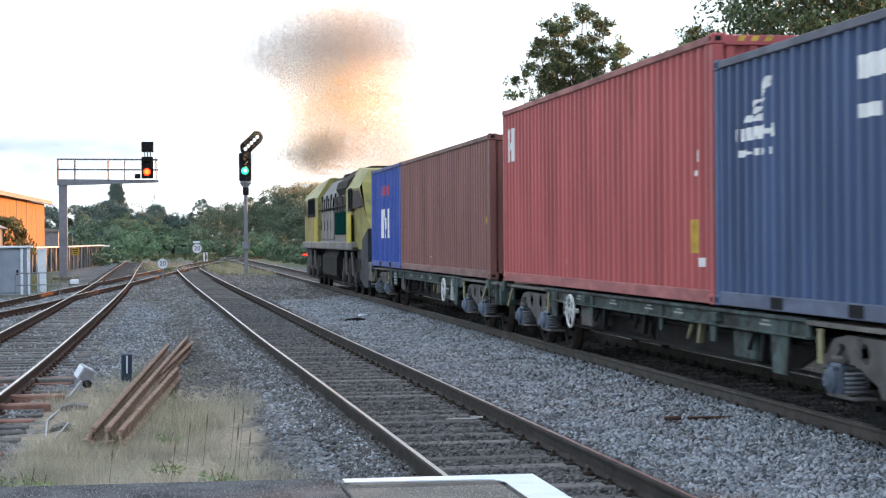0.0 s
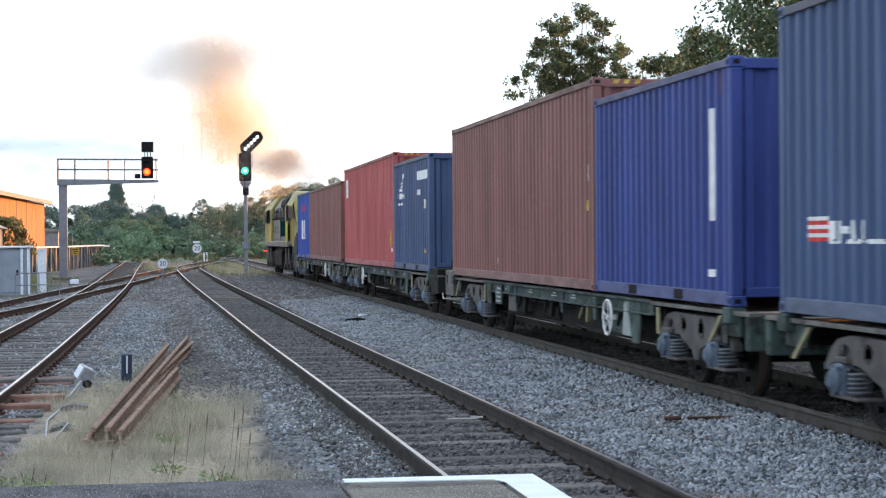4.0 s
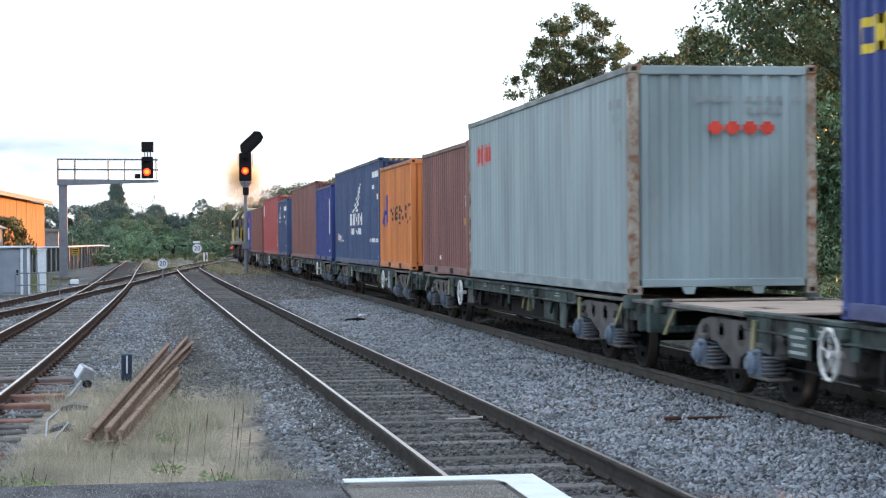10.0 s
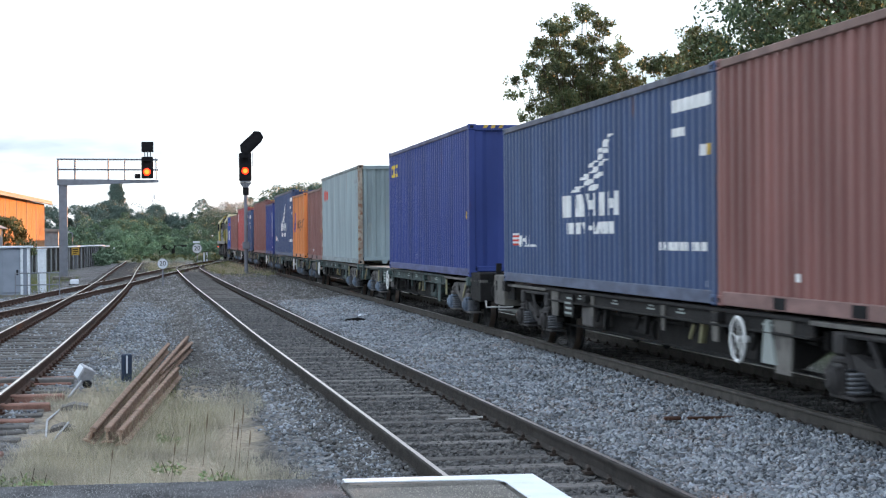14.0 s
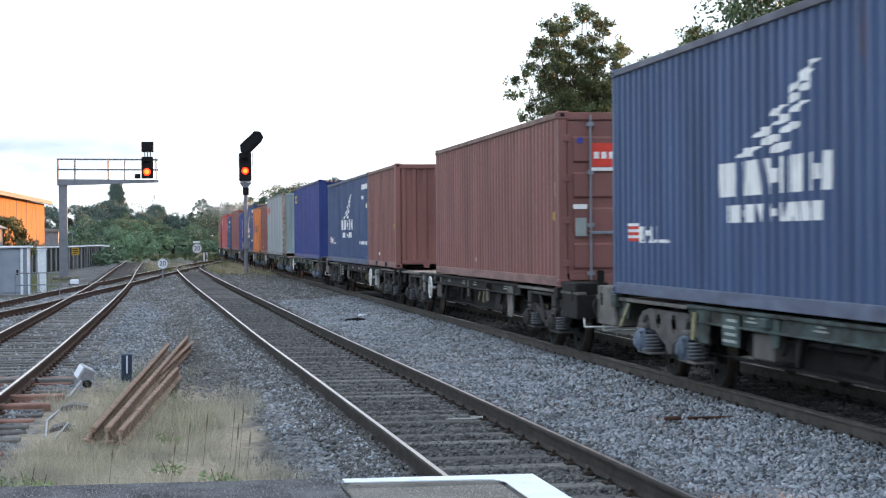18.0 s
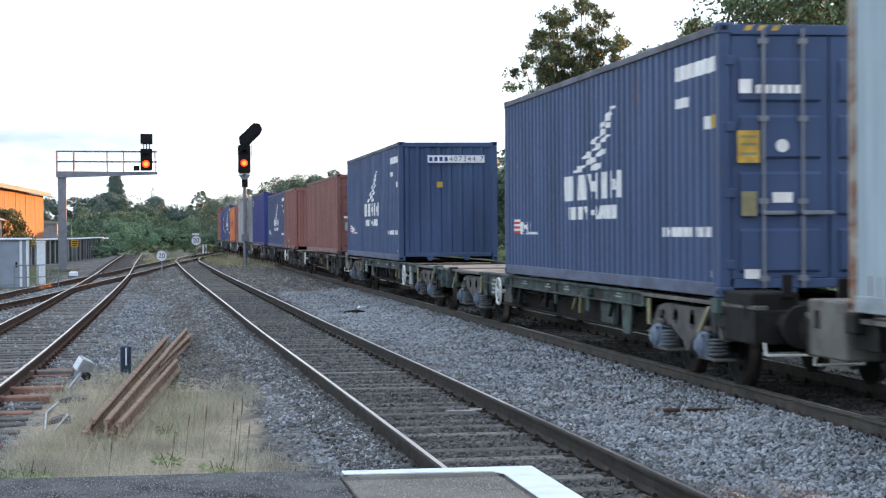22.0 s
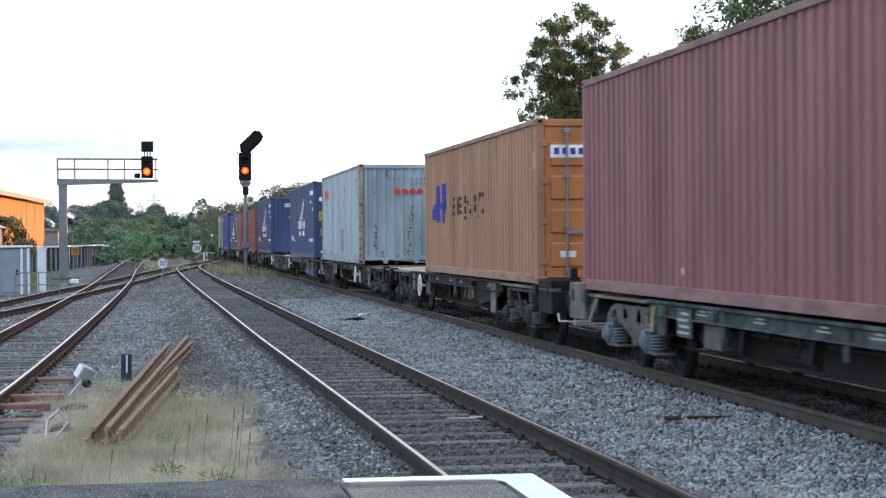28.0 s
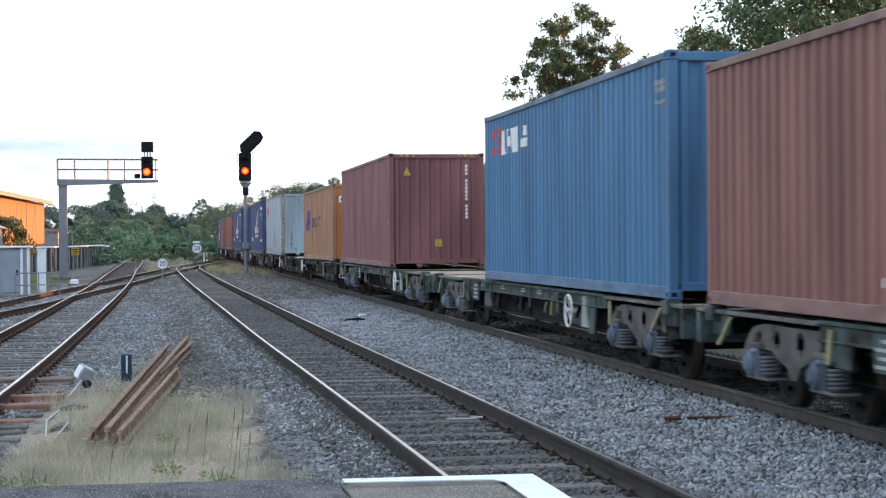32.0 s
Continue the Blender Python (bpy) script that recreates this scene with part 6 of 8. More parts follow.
def post_signal():
    s = thing("colour_light_signal", "tall grey post signal with black head and feather indicator", "railway signal", pose(5.1, 107, -0.25))
    part("post", Build().lathe((0, 0, 0), (0, 0, 5.4), [(0, 0.3), (0.05, 0.3), (0.06, 0.11), (5.4, 0.1)], 18), M_GALV, s)
    part("base_box", Build().box(-0.2, 0.2, -0.2, 0.2, 1.55, 1.95, 0.03), M_GALV, s)
    part("platform", Build().box(-0.3, 0.27, -0.3, 0.3, 5.35, 5.4, 0.01), M_GALV, s)
    part("telephone_plate", Build().box(-0.17, 0.17, -0.2, -0.1, 4.6, 5.05, 0.02), M_BLACK, s)
    part("bracket", Build().prism([(-0.35, 5.33), (0.35, 5.33), (0.12, 5.0), (-0.12, 5.0)], -0.05, 0.05, "y"), M_GALV, s)
    head = part("signal_head", Build().box(-0.36, 0.34, -0.12, 0.2, 5.41, 7.0, 0.05), M_BLACK, s, "black signal head with hoods")
    for z in (5.98, 6.55):
        hood = Build()
        for i in range(10):
            a, b2 = math.pi * (0.0 + i / 10), math.pi * (0.0 + (i + 1) / 10)
            hood.face([(0.19 * math.cos(a) - 0.02, -0.12, z + 0.19 * math.sin(a)), (0.19 * math.cos(b2) - 0.02, -0.12, z + 0.19 * math.sin(b2)),
                       (0.19 * math.cos(b2) - 0.02, -0.36, z + 0.19 * math.sin(b2)), (0.19 * math.cos(a) - 0.02, -0.36, z + 0.19 * math.sin(a))])
        part("hood", hood, M_BLACK, head)
    part("red_lens", Build().lathe((-0.02, -0.12, 5.98), (-0.02, -0.2, 5.98), [(0, 0.2), (0.04, 0.2), (0.07, 0.1)], 24), G_RED, head, "lit red lens")
    part("red_lens_core", Build().lathe((-0.02, -0.2, 5.98), (-0.02, -0.23, 5.98), [(0, 0.13), (0.02, 0.12)], 20), G_REDHOT, head)
    # aspect change: an added lit green disc slides back from before the red lens
    green = part("green_roundel", Build().lathe((0, -0.25, 0), (0, -0.3, 0), [(0, 0.215), (0.03, 0.215), (0.05, 0.12)], 24), G_GREEN, head, "added lit green disc before the red lens")
    core = part("green_core", Build().lathe((0, -0.3, 0), (0, -0.32, 0), [(0, 0.11), (0.02, 0.1)], 20), G_GREENHOT, head)
    for ob in (green, core):
        ASPECT_MOVES.append((ob, (-0.04, 0, 5.98), (-0.04, 0.42, 5.98)))
    for sx in (-0.42, 0.4):
        part("side_arm", Build().rod((sx, -0.05, 6.2), (sx, -0.05, 7.05), 0.02, 6), M_GALV, s)
    # route indicator: five white lamps in a slanted housing
    ind = part("route_indicator", Build().prism([(-0.26, 7.06), (-0.02, 6.9), (0.26, 6.98), (0.9, 7.62), (1.02, 7.9), (0.86, 8.2), (0.52, 8.24), (-0.3, 7.46)], -0.12, 0.14, "y"), M_BLACK, s, "black slanted route indicator")
    for i in range(5):
        u = i / 4
        lens(ind, 0.0 + 0.68 * u, -0.12, 7.22 + 0.68 * u, 0.09, G_WHITE, "white lamp lens")
    # added black plate slides forward to stand for the white lamps going out
    cover = part("indicator_shutter", Build().prism([(-0.2, 7.14), (0.0, 7.02), (0.86, 7.76), (0.86, 8.02), (0.66, 8.12), (-0.2, 7.34)], -0.19, -0.175, "y"), M_BLACK, s)
    ASPECT_MOVES.append((cover, (0, 0.3, 0), (0, 0, 0)))
    return s


post_signal()


def gantry_signal():
    g = thing("cantilever_signal_gantry", "grey steel cantilever gantry with railing and red signal", "signal gantry", pose(-4.86, 103, -0.25))
    part("column", Build().box(-0.22, 0.22, -0.2, 0.2, 0, 5.1, 0.02).box(-0.25, 0.25, -0.24, 0.24, 2.15, 2.2), M_GALV, g)
    part("base_plate", Build().box(-0.55, 0.45, -0.45, 0.45, 0.0, 0.18, 0.03), M_COPING, g)
    part("arm", Build().prism([(-0.3, 5.4), (5.08, 5.35), (5.08, 5.22), (0.3, 5.08), (-0.3, 5.08)], -0.3, 0.3, "y"), M_GALV, g)
    for y in (-0.38, 0.38):
        for x in (-0.27, 0.63, 2.4, 3.28, 4.95):
            part("stanchion", Build().rod((x, y, 5.38), (x, y, 6.5), 0.032, 8), M_GALV, g)
        for z in (5.93, 6.48):
            part("railing", Build().rod((-0.28, y, z), (5.06, y, z - 0.03), 0.028, 8), M_GALV, g)
    part("end_railing", Build().rod((-0.27, -0.38, 6.48), (-0.27, 0.38, 6.48), 0.028, 8).rod((-0.27, -0.38, 5.93), (-0.27, 0.38, 5.93), 0.028, 8), M_GALV, g)
    head = part("signal_head", Build().box(4.17, 4.8, -0.5, -0.2, 5.42, 6.6, 0.05), M_BLACK, g, "black signal head with lit red lens")
    part("red_lens", Build().lathe((4.46, -0.5, 5.77), (4.46, -0.6, 5.77), [(0, 0.2), (0.05, 0.2), (0.09, 0.1)], 24), G_RED, head, "lit red lens")
    part("red_lens_core", Build().lathe((4.46, -0.59, 5.77), (4.46, -0.62, 5.77), [(0, 0.13), (0.02, 0.12)], 20), G_REDHOT, head)
    part("hood", Build().box(4.24, 4.7, -0.72, -0.5, 6.35, 6.38), M_BLACK, head)
    part("indicator_box", Build().box(4.18, 4.82, -0.45, 0.1, 6.86, 7.4, 0.03), M_BLACK, g, "black box indicator above the signal")
    part("indicator_bracket", Build().rod((4.35, -0.2, 6.55), (4.35, -0.2, 6.88), 0.03, 6).rod((4.65, -0.2, 6.55), (4.65, -0.2, 6.88), 0.03, 6).rod((4.5, -0.2, 6.6), (4.5, -0.2, 6.88), 0.03, 6), M_GALV, g)
    part("junction_box", Build().box(3.8, 4.12, -0.55, -0.35, 5.42, 5.68, 0.02), M_BLACK, g)
    return g


gantry_signal()


def speed_sign(x, y, top, r, post_h, plate=False):
    s = thing("speed_limit_sign", "round white speed sign reading 20 on a post", "speed sign", pose(x, y, -0.25), group="speed signs")
    z = top + 0.25
    part("post", Build().rod((0, 0.03, 0), (0, 0.03, z), 0.035, 8), M_GALV, s)
    part("disc", Build().lathe((0, 0, z), (0, -0.02, z), [(0, r), (0.02, r)], 28), M_WHITE, s)
    part("rim", Build().ring((0, -0.022, z), (0, 1, 0), r * 0.96, r * 0.05, 28), M_GREYLETTER, s)
    t = bpy.data.curves.new("number", "FONT")
    t.body, t.size, t.align_x, t.align_y, t.extrude = "20", r * 1.25, "CENTER", "CENTER", 0.003
    t.materials.append(M_BLACK)
    n = part("number", t, None, s, at=pose(0, -0.027, z, 90))
    if plate:
        part("plate", Build().box(-0.35, 0.25, -0.02, 0.02, z + r + 0.05, z + r + 0.2, 0.01), M_WHITE, s)
    return s


speed_sign(0.33, 84.5, 0.79, 0.24, 1.0)
speed_sign(3.62, 165, 1.11, 0.43, 1.4, True)

cab = thing("relay_cabinet", "grey steel line-side relay cabinet with two doors", "cabinet", pose(-5.6, 72, -0.28))
part("body", Build().box(-0.95, 0.95, -0.55, 0.6, 0.1, 1.86, 0.02), M_CABINET, cab)
part("roof", Build().box(-1.05, 1.05, -0.68, 0.7, 1.86, 1.94, 0.02), M_WHITE, cab)
part("plinth", Build().box(-1.0, 1.0, -0.6, 0.65, 0.0, 0.12, 0.01), M_COPING, cab)
for x in (-0.62, 0.3):
    d = part("door", Build().box(x - 0.3, x + 0.34, -0.585, -0.55, 0.2, 1.8, 0.012), M_CABINET, cab)
    part("handle", Build().box(x + 0.2, x + 0.27, -0.62, -0.585, 0.85, 1.05, 0.01), M_BLACK, d)
for x in (-0.98, -0.28, 0.7, 0.94):
    part("corner_strip", Build().box(x - 0.05, x + 0.05, -0.6, -0.56, 0.12, 1.86, 0.008), M_WHITE, cab)

cab2 = thing("equipment_cabinet", "narrow white equipment cabinet beside the relay cabinet", "cabinet", pose(-4.55, 78, -0.28))
part("body", Build().box(-0.16, 0.16, -0.25, 0.25, 0.0, 1.75, 0.02), M_WHITE, cab2)
part("cap", Build().box(-0.19, 0.19, -0.28, 0.28, 1.75, 1.8, 0.01), M_WHITE, cab2)

rail_fence = thing("safety_railing", "low grey tubular railing beside the cabinet", "railing", pose(-4.6, 70.5, -0.28))
for x in (-0.5, -0.05, 0.4, 0.8, 1.2):
    part("post", Build().rod((x * 0.9, 0.6 * x, 0), (x * 0.9, 0.6 * x, 0.95), 0.022, 8), M_GALV, rail_fence)
for z in (0.5, 0.94):
    part("rail", Build().rod((-0.45, -0.3, z), (1.08, 0.72, z), 0.02, 8), M_GALV, rail_fence)

box = thing("point_motor_cover", "small white trackside point motor cover", "box", pose(-3.8, 91, -0.24))
part("cover", Build().box(-0.2, 0.2, -0.3, 0.3, 0.0, 0.24, 0.04), M_WHITE, box)
part("foot", Build().box(-0.26, 0.26, -0.4, 0.4, -0.06, 0.03, 0.01), M_DARKSTEEL, box)

# boarded fence along the yard, with a pale capping rail
fence = thing("boarded_fence", "dark boarded fence with pale posts and white capping", "fence")
fl = [(-8.1, 112), (-7.6, 125), (-5.5, 150), (-4.6, 172), (-3.75, 177)]
fo = np.array(fl, float)
seg = np.concatenate([[0], np.cumsum(np.linalg.norm(np.diff(fo, axis=0), axis=1))])


def on_fence(s):
    return float(np.interp(s, seg, fo[:, 0])), float(np.interp(s, seg, fo[:, 1]))


s = 0.0
while s < seg[-1]:
    (xa, ya), (xb, yb) = on_fence(s), on_fence(min(s + 2.4, seg[-1]))
    top = 1.35 if s < seg[-1] - 6 else 1.35 - 0.09 * (s - seg[-1] + 6)
    a = math.atan2(yb - ya, xb - xa)
    m = Matrix.Translation((xa, ya, 0)) @ Matrix.Rotation(a, 4, "Z")
    l = math.hypot(xb - xa, yb - ya)
    part("board", Build().box(0.0, l, 0.05, 0.1, -0.4, top, m=m), M_FENCEDARK, fence)
    part("post", Build().box(-0.07, 0.07, -0.06, 0.04, -0.4, top + 0.02, 0.01, m=m), M_FENCEPALE, fence)
    part("pale_panel", Build().box(0.1, l * 0.27, -0.02, 0.045, -0.4, top, 0.01, m=m), M_FENCEPALE, fence)
    part("capping", Build().box(-0.02, l + 0.02, -0.12, 0.18, top + 0.03, top + 0.13, 0.01, m=m), M_WHITE, fence)
    s += 2.4

yb = thing("yellow_notice", "yellow notice board on a thin post", "notice", pose(-5.75, 140, -0.3))
part("post", Build().rod((0, 0, 0), (0, 0, 1.5), 0.03, 6), M_GALV, yb)
part("board", Build().box(-0.28, 0.28, -0.06, -0.03, 1.1, 1.65, 0.01), M_CLOTHYELLOW, yb)
part("lettering_bars", Build().box(-0.2, 0.2, -0.066, -0.06, 1.48, 1.56).box(-0.2, 0.2, -0.066, -0.06, 1.33, 1.4).box(-0.2, 0.1, -0.066, -0.06, 1.2, 1.26), M_BLACK, yb)

lamp = thing("yard_lamp", "slim pale yard lamp post with a bent head", "lamp post", pose(-8.1, 190, -0.3))
part("post", Build().rod((0, 0, 0), (0, 0, 2.9), 0.05, 8), M_GALV, lamp)
part("arm", Build().rod((0, 0, 2.9), (-0.5, 0, 3.15), 0.05, 8), M_GALV, lamp)
part("head", Build().box(-0.85, -0.45, -0.1, 0.1, 3.1, 3.2, 0.02), M_WHITE, lamp)


# ---- the sunlit shed ----
shed = thing("industrial_shed", "long sunlit tan-clad shed with a shallow roof", "industrial building", pose(-9.1, 160, -0.4, 0, 0, -2.44))
part("side_wall", Build().box(-0.25, 0.0, -70, 0.0, 0.0, 5.35), M_SHED, shed)
part("end_wall", Build().box(-22, 0.0, -0.25, 0.01, 0.0, 5.3), M_SHED, shed)
part("near_wall", Build().box(-22, -0.25, -70, -69.75, 0.0, 5.3), M_SHED, shed)
part("roof", Build().prism([(0.55, 5.35), (0.55, 5.6), (-11, 7.2), (-22.5, 5.6), (-22.5, 5.35), (-11, 6.95)], -70.6, 0.9, "y"), M_SHEDROOF, shed)
part("gutter", Build().box(0.45, 0.62, -70.6, 0.9, 5.28, 5.42, 0.02), M_GALV, shed)
for y in np.arange(-67.0, 0, 6.7):
    part("cladding_joint", Build().box(0.0, 0.035, y - 0.05, y + 0.05, 0.0, 5.35), M_FENCEPALE, shed)
    for k in range(8):
        part("cladding_panel", Build().box(0.004, 0.02, y + 0.1 + k * 0.8, y + 0.1 + k * 0.8 + 0.72, 0.1, 5.25), M_SHED, shed)
low = thing("low_store", "low pale store building behind the shed", "building", pose(-9.3, 172, -0.4))
part("wall", Build().box(-8, 0.7, 0, 6, 0, 3.1), M_FENCEPALE, low)
part("roof", Build().prism([(-8.2, 3.1), (0.85, 3.1), (0.85, 3.3), (-8.2, 3.9)], -0.2, 6.2, "y"), M_SHEDROOF, low)
hut = thing("grey_hut", "grey-roofed hut in front of the shed", "building", pose(-8.9, 96, -0.4))
part("wall", Build().box(-4, 1.0, 0, 5, 0, 2.9), M_FENCEPALE, hut)
part("roof", Build().prism([(-4.3, 2.9), (1.3, 2.9), (-1.5, 4.2)], -0.3, 5.3, "y"), M_SHEDROOF, hut)

# ---- the platform end ----
plat = thing("platform", "asphalt station platform end with white-painted edge", "platform", kind="structure")
part("platform_wall", Build().box(-6.0, 1.38, -30, 7.1, -0.3, 0.78), M_BRICK, plat)
part("platform_surface", Build().box(-6.0, 0.69, -30, 7.3, 0.76, 0.892, 0.02), M_ASPHALT, plat)
part("platform_infill", Build().box(0.7, 1.30, -30, 7.02, 0.76, 0.885, 0.005), M_COPING, plat)
part("end_coping", Build().box(0.7, 1.46, 7.02, 7.22, 0.74, 0.895, 0.02), M_COPING, plat)
y = 7.02
while y > -6:
    part("edge_coping", Build().box(1.302, 1.46, y - 0.9, y - 0.006, 0.74, 0.895, 0.015), M_COPING, plat)
    y -= 0.9
part("white_line", Build().prism([(0.705, 7.2), (1.45, 7.2), (1.45, 2.0), (1.302, 2.0), (1.302, 7.0), (1.27, 7.07), (0.705, 7.1)], 0.8955, 0.8995, "z"), M_WHITE, plat, "worn white edge line")

rc = np.random.default_rng(91)
for nm, lab, n, xr, yr, sz, mt in (("chippings", "coarse grey chippings set in the platform asphalt", 15000, (-1.7, 0.68), (5.6, 7.27), (0.003, 0.008), M_CHIP), ("chippings", "brown grit on the platform slab", 5000, (0.71, 1.29), (5.6, 7.0), (0.003, 0.007), M_STONE_GRIT)):
    px, pyy, ps = rc.uniform(*xr, n), rc.uniform(*yr, n), rc.uniform(*sz, n)
    ang = rc.uniform(0, 6.283, n)
    shape = np.array([(1, 0, -0.6), (-0.5, 0.87, -0.6), (-0.5, -0.87, -0.6), (0, 0, 0.7)])
    sp = shape[None] * rc.uniform(0.6, 1.3, (n, 4, 1))
    cx, cy = np.cos(ang)[:, None], np.sin(ang)[:, None]
    vv = np.stack([sp[..., 0] * cx - sp[..., 1] * cy, sp[..., 0] * cy + sp[..., 1] * cx, sp[..., 2]], -1) * ps[:, None, None]
    vv += np.stack([px, pyy, np.full(n, 0.892 if mt is M_CHIP else 0.885)], -1)[:, None]
    ff = (np.arange(n)[:, None, None] * 4 + np.array([(0, 1, 3), (1, 2, 3), (2, 0, 3)])[None]).reshape(-1, 3)
    tagged(new(nm, soup(nm, vv.reshape(-1, 3), ff, mt)), lab, "chippings", kind="stuff")

# ---- scrap rails, sleepers and small line-side clutter ----
def bar_rail(name, label, p, q, z0, z1, tilt):
    d = Vector((q[0] - p[0], q[1] - p[1], 0))
    L = d.length
    b = Build().prism([(a * 0.9, c * 0.95) for a, c in RAIL], 0, L, "y")
    r = new(name, b.mesh(name, [M_RUSTRAIL]))
    r.matrix_basis = Matrix.Translation((p[0], p[1], z0 + 0.151)) @ Matrix.Rotation(-math.atan2(d.x, d.y), 4, "Z") @ Matrix.Rotation(math.atan2(z1 - z0, L), 4, "X") @ Matrix.Rotation(tilt, 4, "Y")
    return tagged(r, label, "rail", "scrap rails")


bar_rail("scrap_rail", "rusty length of scrap rail lying in dry grass", (-0.61, 18.7), (0.23, 33.4), -0.16, -0.13, 0.35)
bar_rail("scrap_rail", "rusty length of scrap rail lying in dry grass", (-0.48, 18.7), (0.6, 36.0), -0.16, -0.14, 0.0)
bar_rail("scrap_rail", "short rusty scrap rail lying in dry grass", (-0.36, 18.7), (0.31, 27.6), -0.19, -0.17, -0.06)
bar_rail("scrap_rail", "rusty scrap rail under the other lengths", (0.04, 27.0), (0.66, 35.0), -0.22, -0.2, 0.3)
for i, (x, y, l) in enumerate(((-1.75, 27.1, 1.2), (-1.55, 24.2, 0.8), (-1.7, 22.9, 0.9))):
    o = new("scrap_sleeper_end", Build().box(-l / 2, l / 2, -0.12, 0.12, 0, 0.12, 0.015).mesh("scrap_sleeper_end", M_SLEEPER_RED if i else M_SLEEPER))
    o.matrix_basis = pose(x, y, -0.23, 0, 0, 3 * i - 3)
    tagged(o, "red-brown sleeper end beside the siding", "sleeper", "loose sleepers")

stake = thing("marker_post", "short dark blue plastic marker post in the grass", "marker post", pose(-0.43, 28, -0.26, 3, 0, 8))
part("post", Build().box(-0.075, 0.075, -0.05, 0.05, 0, 0.42, 0.015), mat("dark_blue_plastic", (0.03, 0.045, 0.08), 0.5), stake)
part("white_stripe", Build().box(-0.012, 0.012, -0.056, -0.048, 0.14, 0.4), M_WHITE, stake)

lampb = thing("ground_shunt_signal", "broken white-painted ground signal leaning on its arm", "ground signal", pose(-1.0, 25.6, -0.26))
M_WORNGREY = mat("worn_silver_grey_paint", (0.34, 0.35, 0.38), 0.5, 0.2, 0.25, 9.0, (0.2, 0.19, 0.19), 0.4, 0.2, 80)
tip_m = Matrix.Translation((0.0, 0, 0.22)) @ Euler((0.3, 0.45, 0.5)).to_matrix().to_4x4()
part("lamp_head", Build().box(-0.09, 0.1, -0.09, 0.09, 0.0, 0.2, 0.012, m=tip_m), M_WORNGREY, lampb, "dented silver-grey lamp box")
part("lamp_door", Build().box(-0.1, -0.088, -0.075, 0.075, 0.02, 0.18, 0.004, m=tip_m), M_WHITE, lampb)
part("hood", Build().box(-0.05, 0.07, -0.08, 0.04, 0.0, 0.1, 0.03, m=Matrix.Translation((0.08, -0.05, 0.12))), M_BLACK, lampb)
part("arm", Build().rod((0.02, -0.05, 0.22), (-0.1, -1.3, 0.1), 0.016, 8), M_WORNGREY, lampb)
part("rod", Build().rod((-0.14, -2.6, 0.06), (-0.2, -4.3, 0.09), 0.014, 8), M_WORNGREY, lampb)
part("base_plate", Build().prism([(-0.16, 0.02), (0.16, 0.04), (0.2, 0.1), (0.02, 0.13), (-0.14, 0.09)], -2.7, -2.3, "y"), M_SLEEPER, lampb)
part("base_plate", Build().prism([(-0.14, 0.0), (0.06, 0.0), (0.14, 0.07), (0.0, 0.12), (-0.12, 0.08)], -5.2, -4.8, "y"), M_SLEEPER, lampb)
part("link", Build().rod((-0.2, -4.3, 0.09), (-0.12, -6.0, 0.05), 0.012, 6), M_WORNGREY, lampb)
part("link", Build().rod((0.06, -4.9, 0.12), (-0.1, -7.0, 0.02), 0.012, 6), M_WORNGREY, lampb)

for x, y, h in ((0.27, 17.6, 0.4), (0.42, 17.4, 0.5), (0.66, 16.4, 0.5), (0.72, 16.9, 0.62), (0.76, 16.3, 0.44), (0.69, 17.9, 0.5), (0.12, 16.2, 0.36), (-0.4, 16.0, 0.34)):
    st = thing("dead_weed_stem", "thin brown dead weed stem standing in grass", "weed", pose(x, y, -0.26, 4, 3, 0), group="dead weed stems")
    part("stem", Build().rod((0, 0, 0), (0.02, 0, h), 0.003, 5, 0.0015), M_STRAW, st)
    part("seed_head", Build().lathe((0.015, 0, h * 0.7), (0.02, 0, h), [(0, 0.002), (0.04, 0.007), (h * 0.2, 0.006), (h * 0.3, 0.002)], 6), M_STRAW, st)

br = thing("low_bridge", "low dark bridge parapet beyond the junction", "bridge", pose(2.2, 232, -0.3))
part("parapet", Build().box(-1.7, 1.7, 0, 0.4, 0.95, 1.55, 0.03), M_FENCEDARK, br)
for x in (-1.5, 0.0, 1.5):
    part("pier", Build().box(x - 0.2, x + 0.2, 0.0, 0.4, 0.0, 0.95, 0.02), M_FENCEDARK, br)
for x, y in ((4.3, 168), (4.65, 172)):
    wp = thing("white_marker_post", "short white line-side marker post", "marker post", pose(x, y, -0.25), group="white marker posts")
    part("post", Build().box(-0.07, 0.07, -0.05, 0.05, 0, 1.0, 0.015), M_WHITE, wp)
    part("cap", Build().box(-0.09, 0.09, -0.07, 0.07, 1.0, 1.06, 0.01), M_BLACK, wp)

M_STONE_PALE = mat("pale_grit", (0.36, 0.35, 0.34), 0.9, 0, 0.25, 9)
deb = thing("timber_offcut", "dark broken timber offcut lying on the ballast", "debris", pose(4.62, 44.0, -0.11, 0, 0, 18))
part("piece", Build().prism([(-0.26, 0.0), (0.24, 0.0), (0.28, 0.05), (0.1, 0.085), (-0.2, 0.06)], -0.05, 0.06, "y"), M_DARKSTEEL, deb)
deb2 = thing("pale_stone_block", "pale block lying on the ballast", "debris", pose(5.1, 46.6, -0.11, 0, 0, 20))
part("block", Build().prism([(-0.13, 0.0), (0.13, 0.0), (0.11, 0.06), (-0.05, 0.075)], -0.06, 0.06, "y"), M_WHITE, deb2)
strip = thing("rusted_strip", "dark rusted steel strip half buried in the ballast", "debris", pose(5.62, 18.55, -0.05, 0, 0, -9))
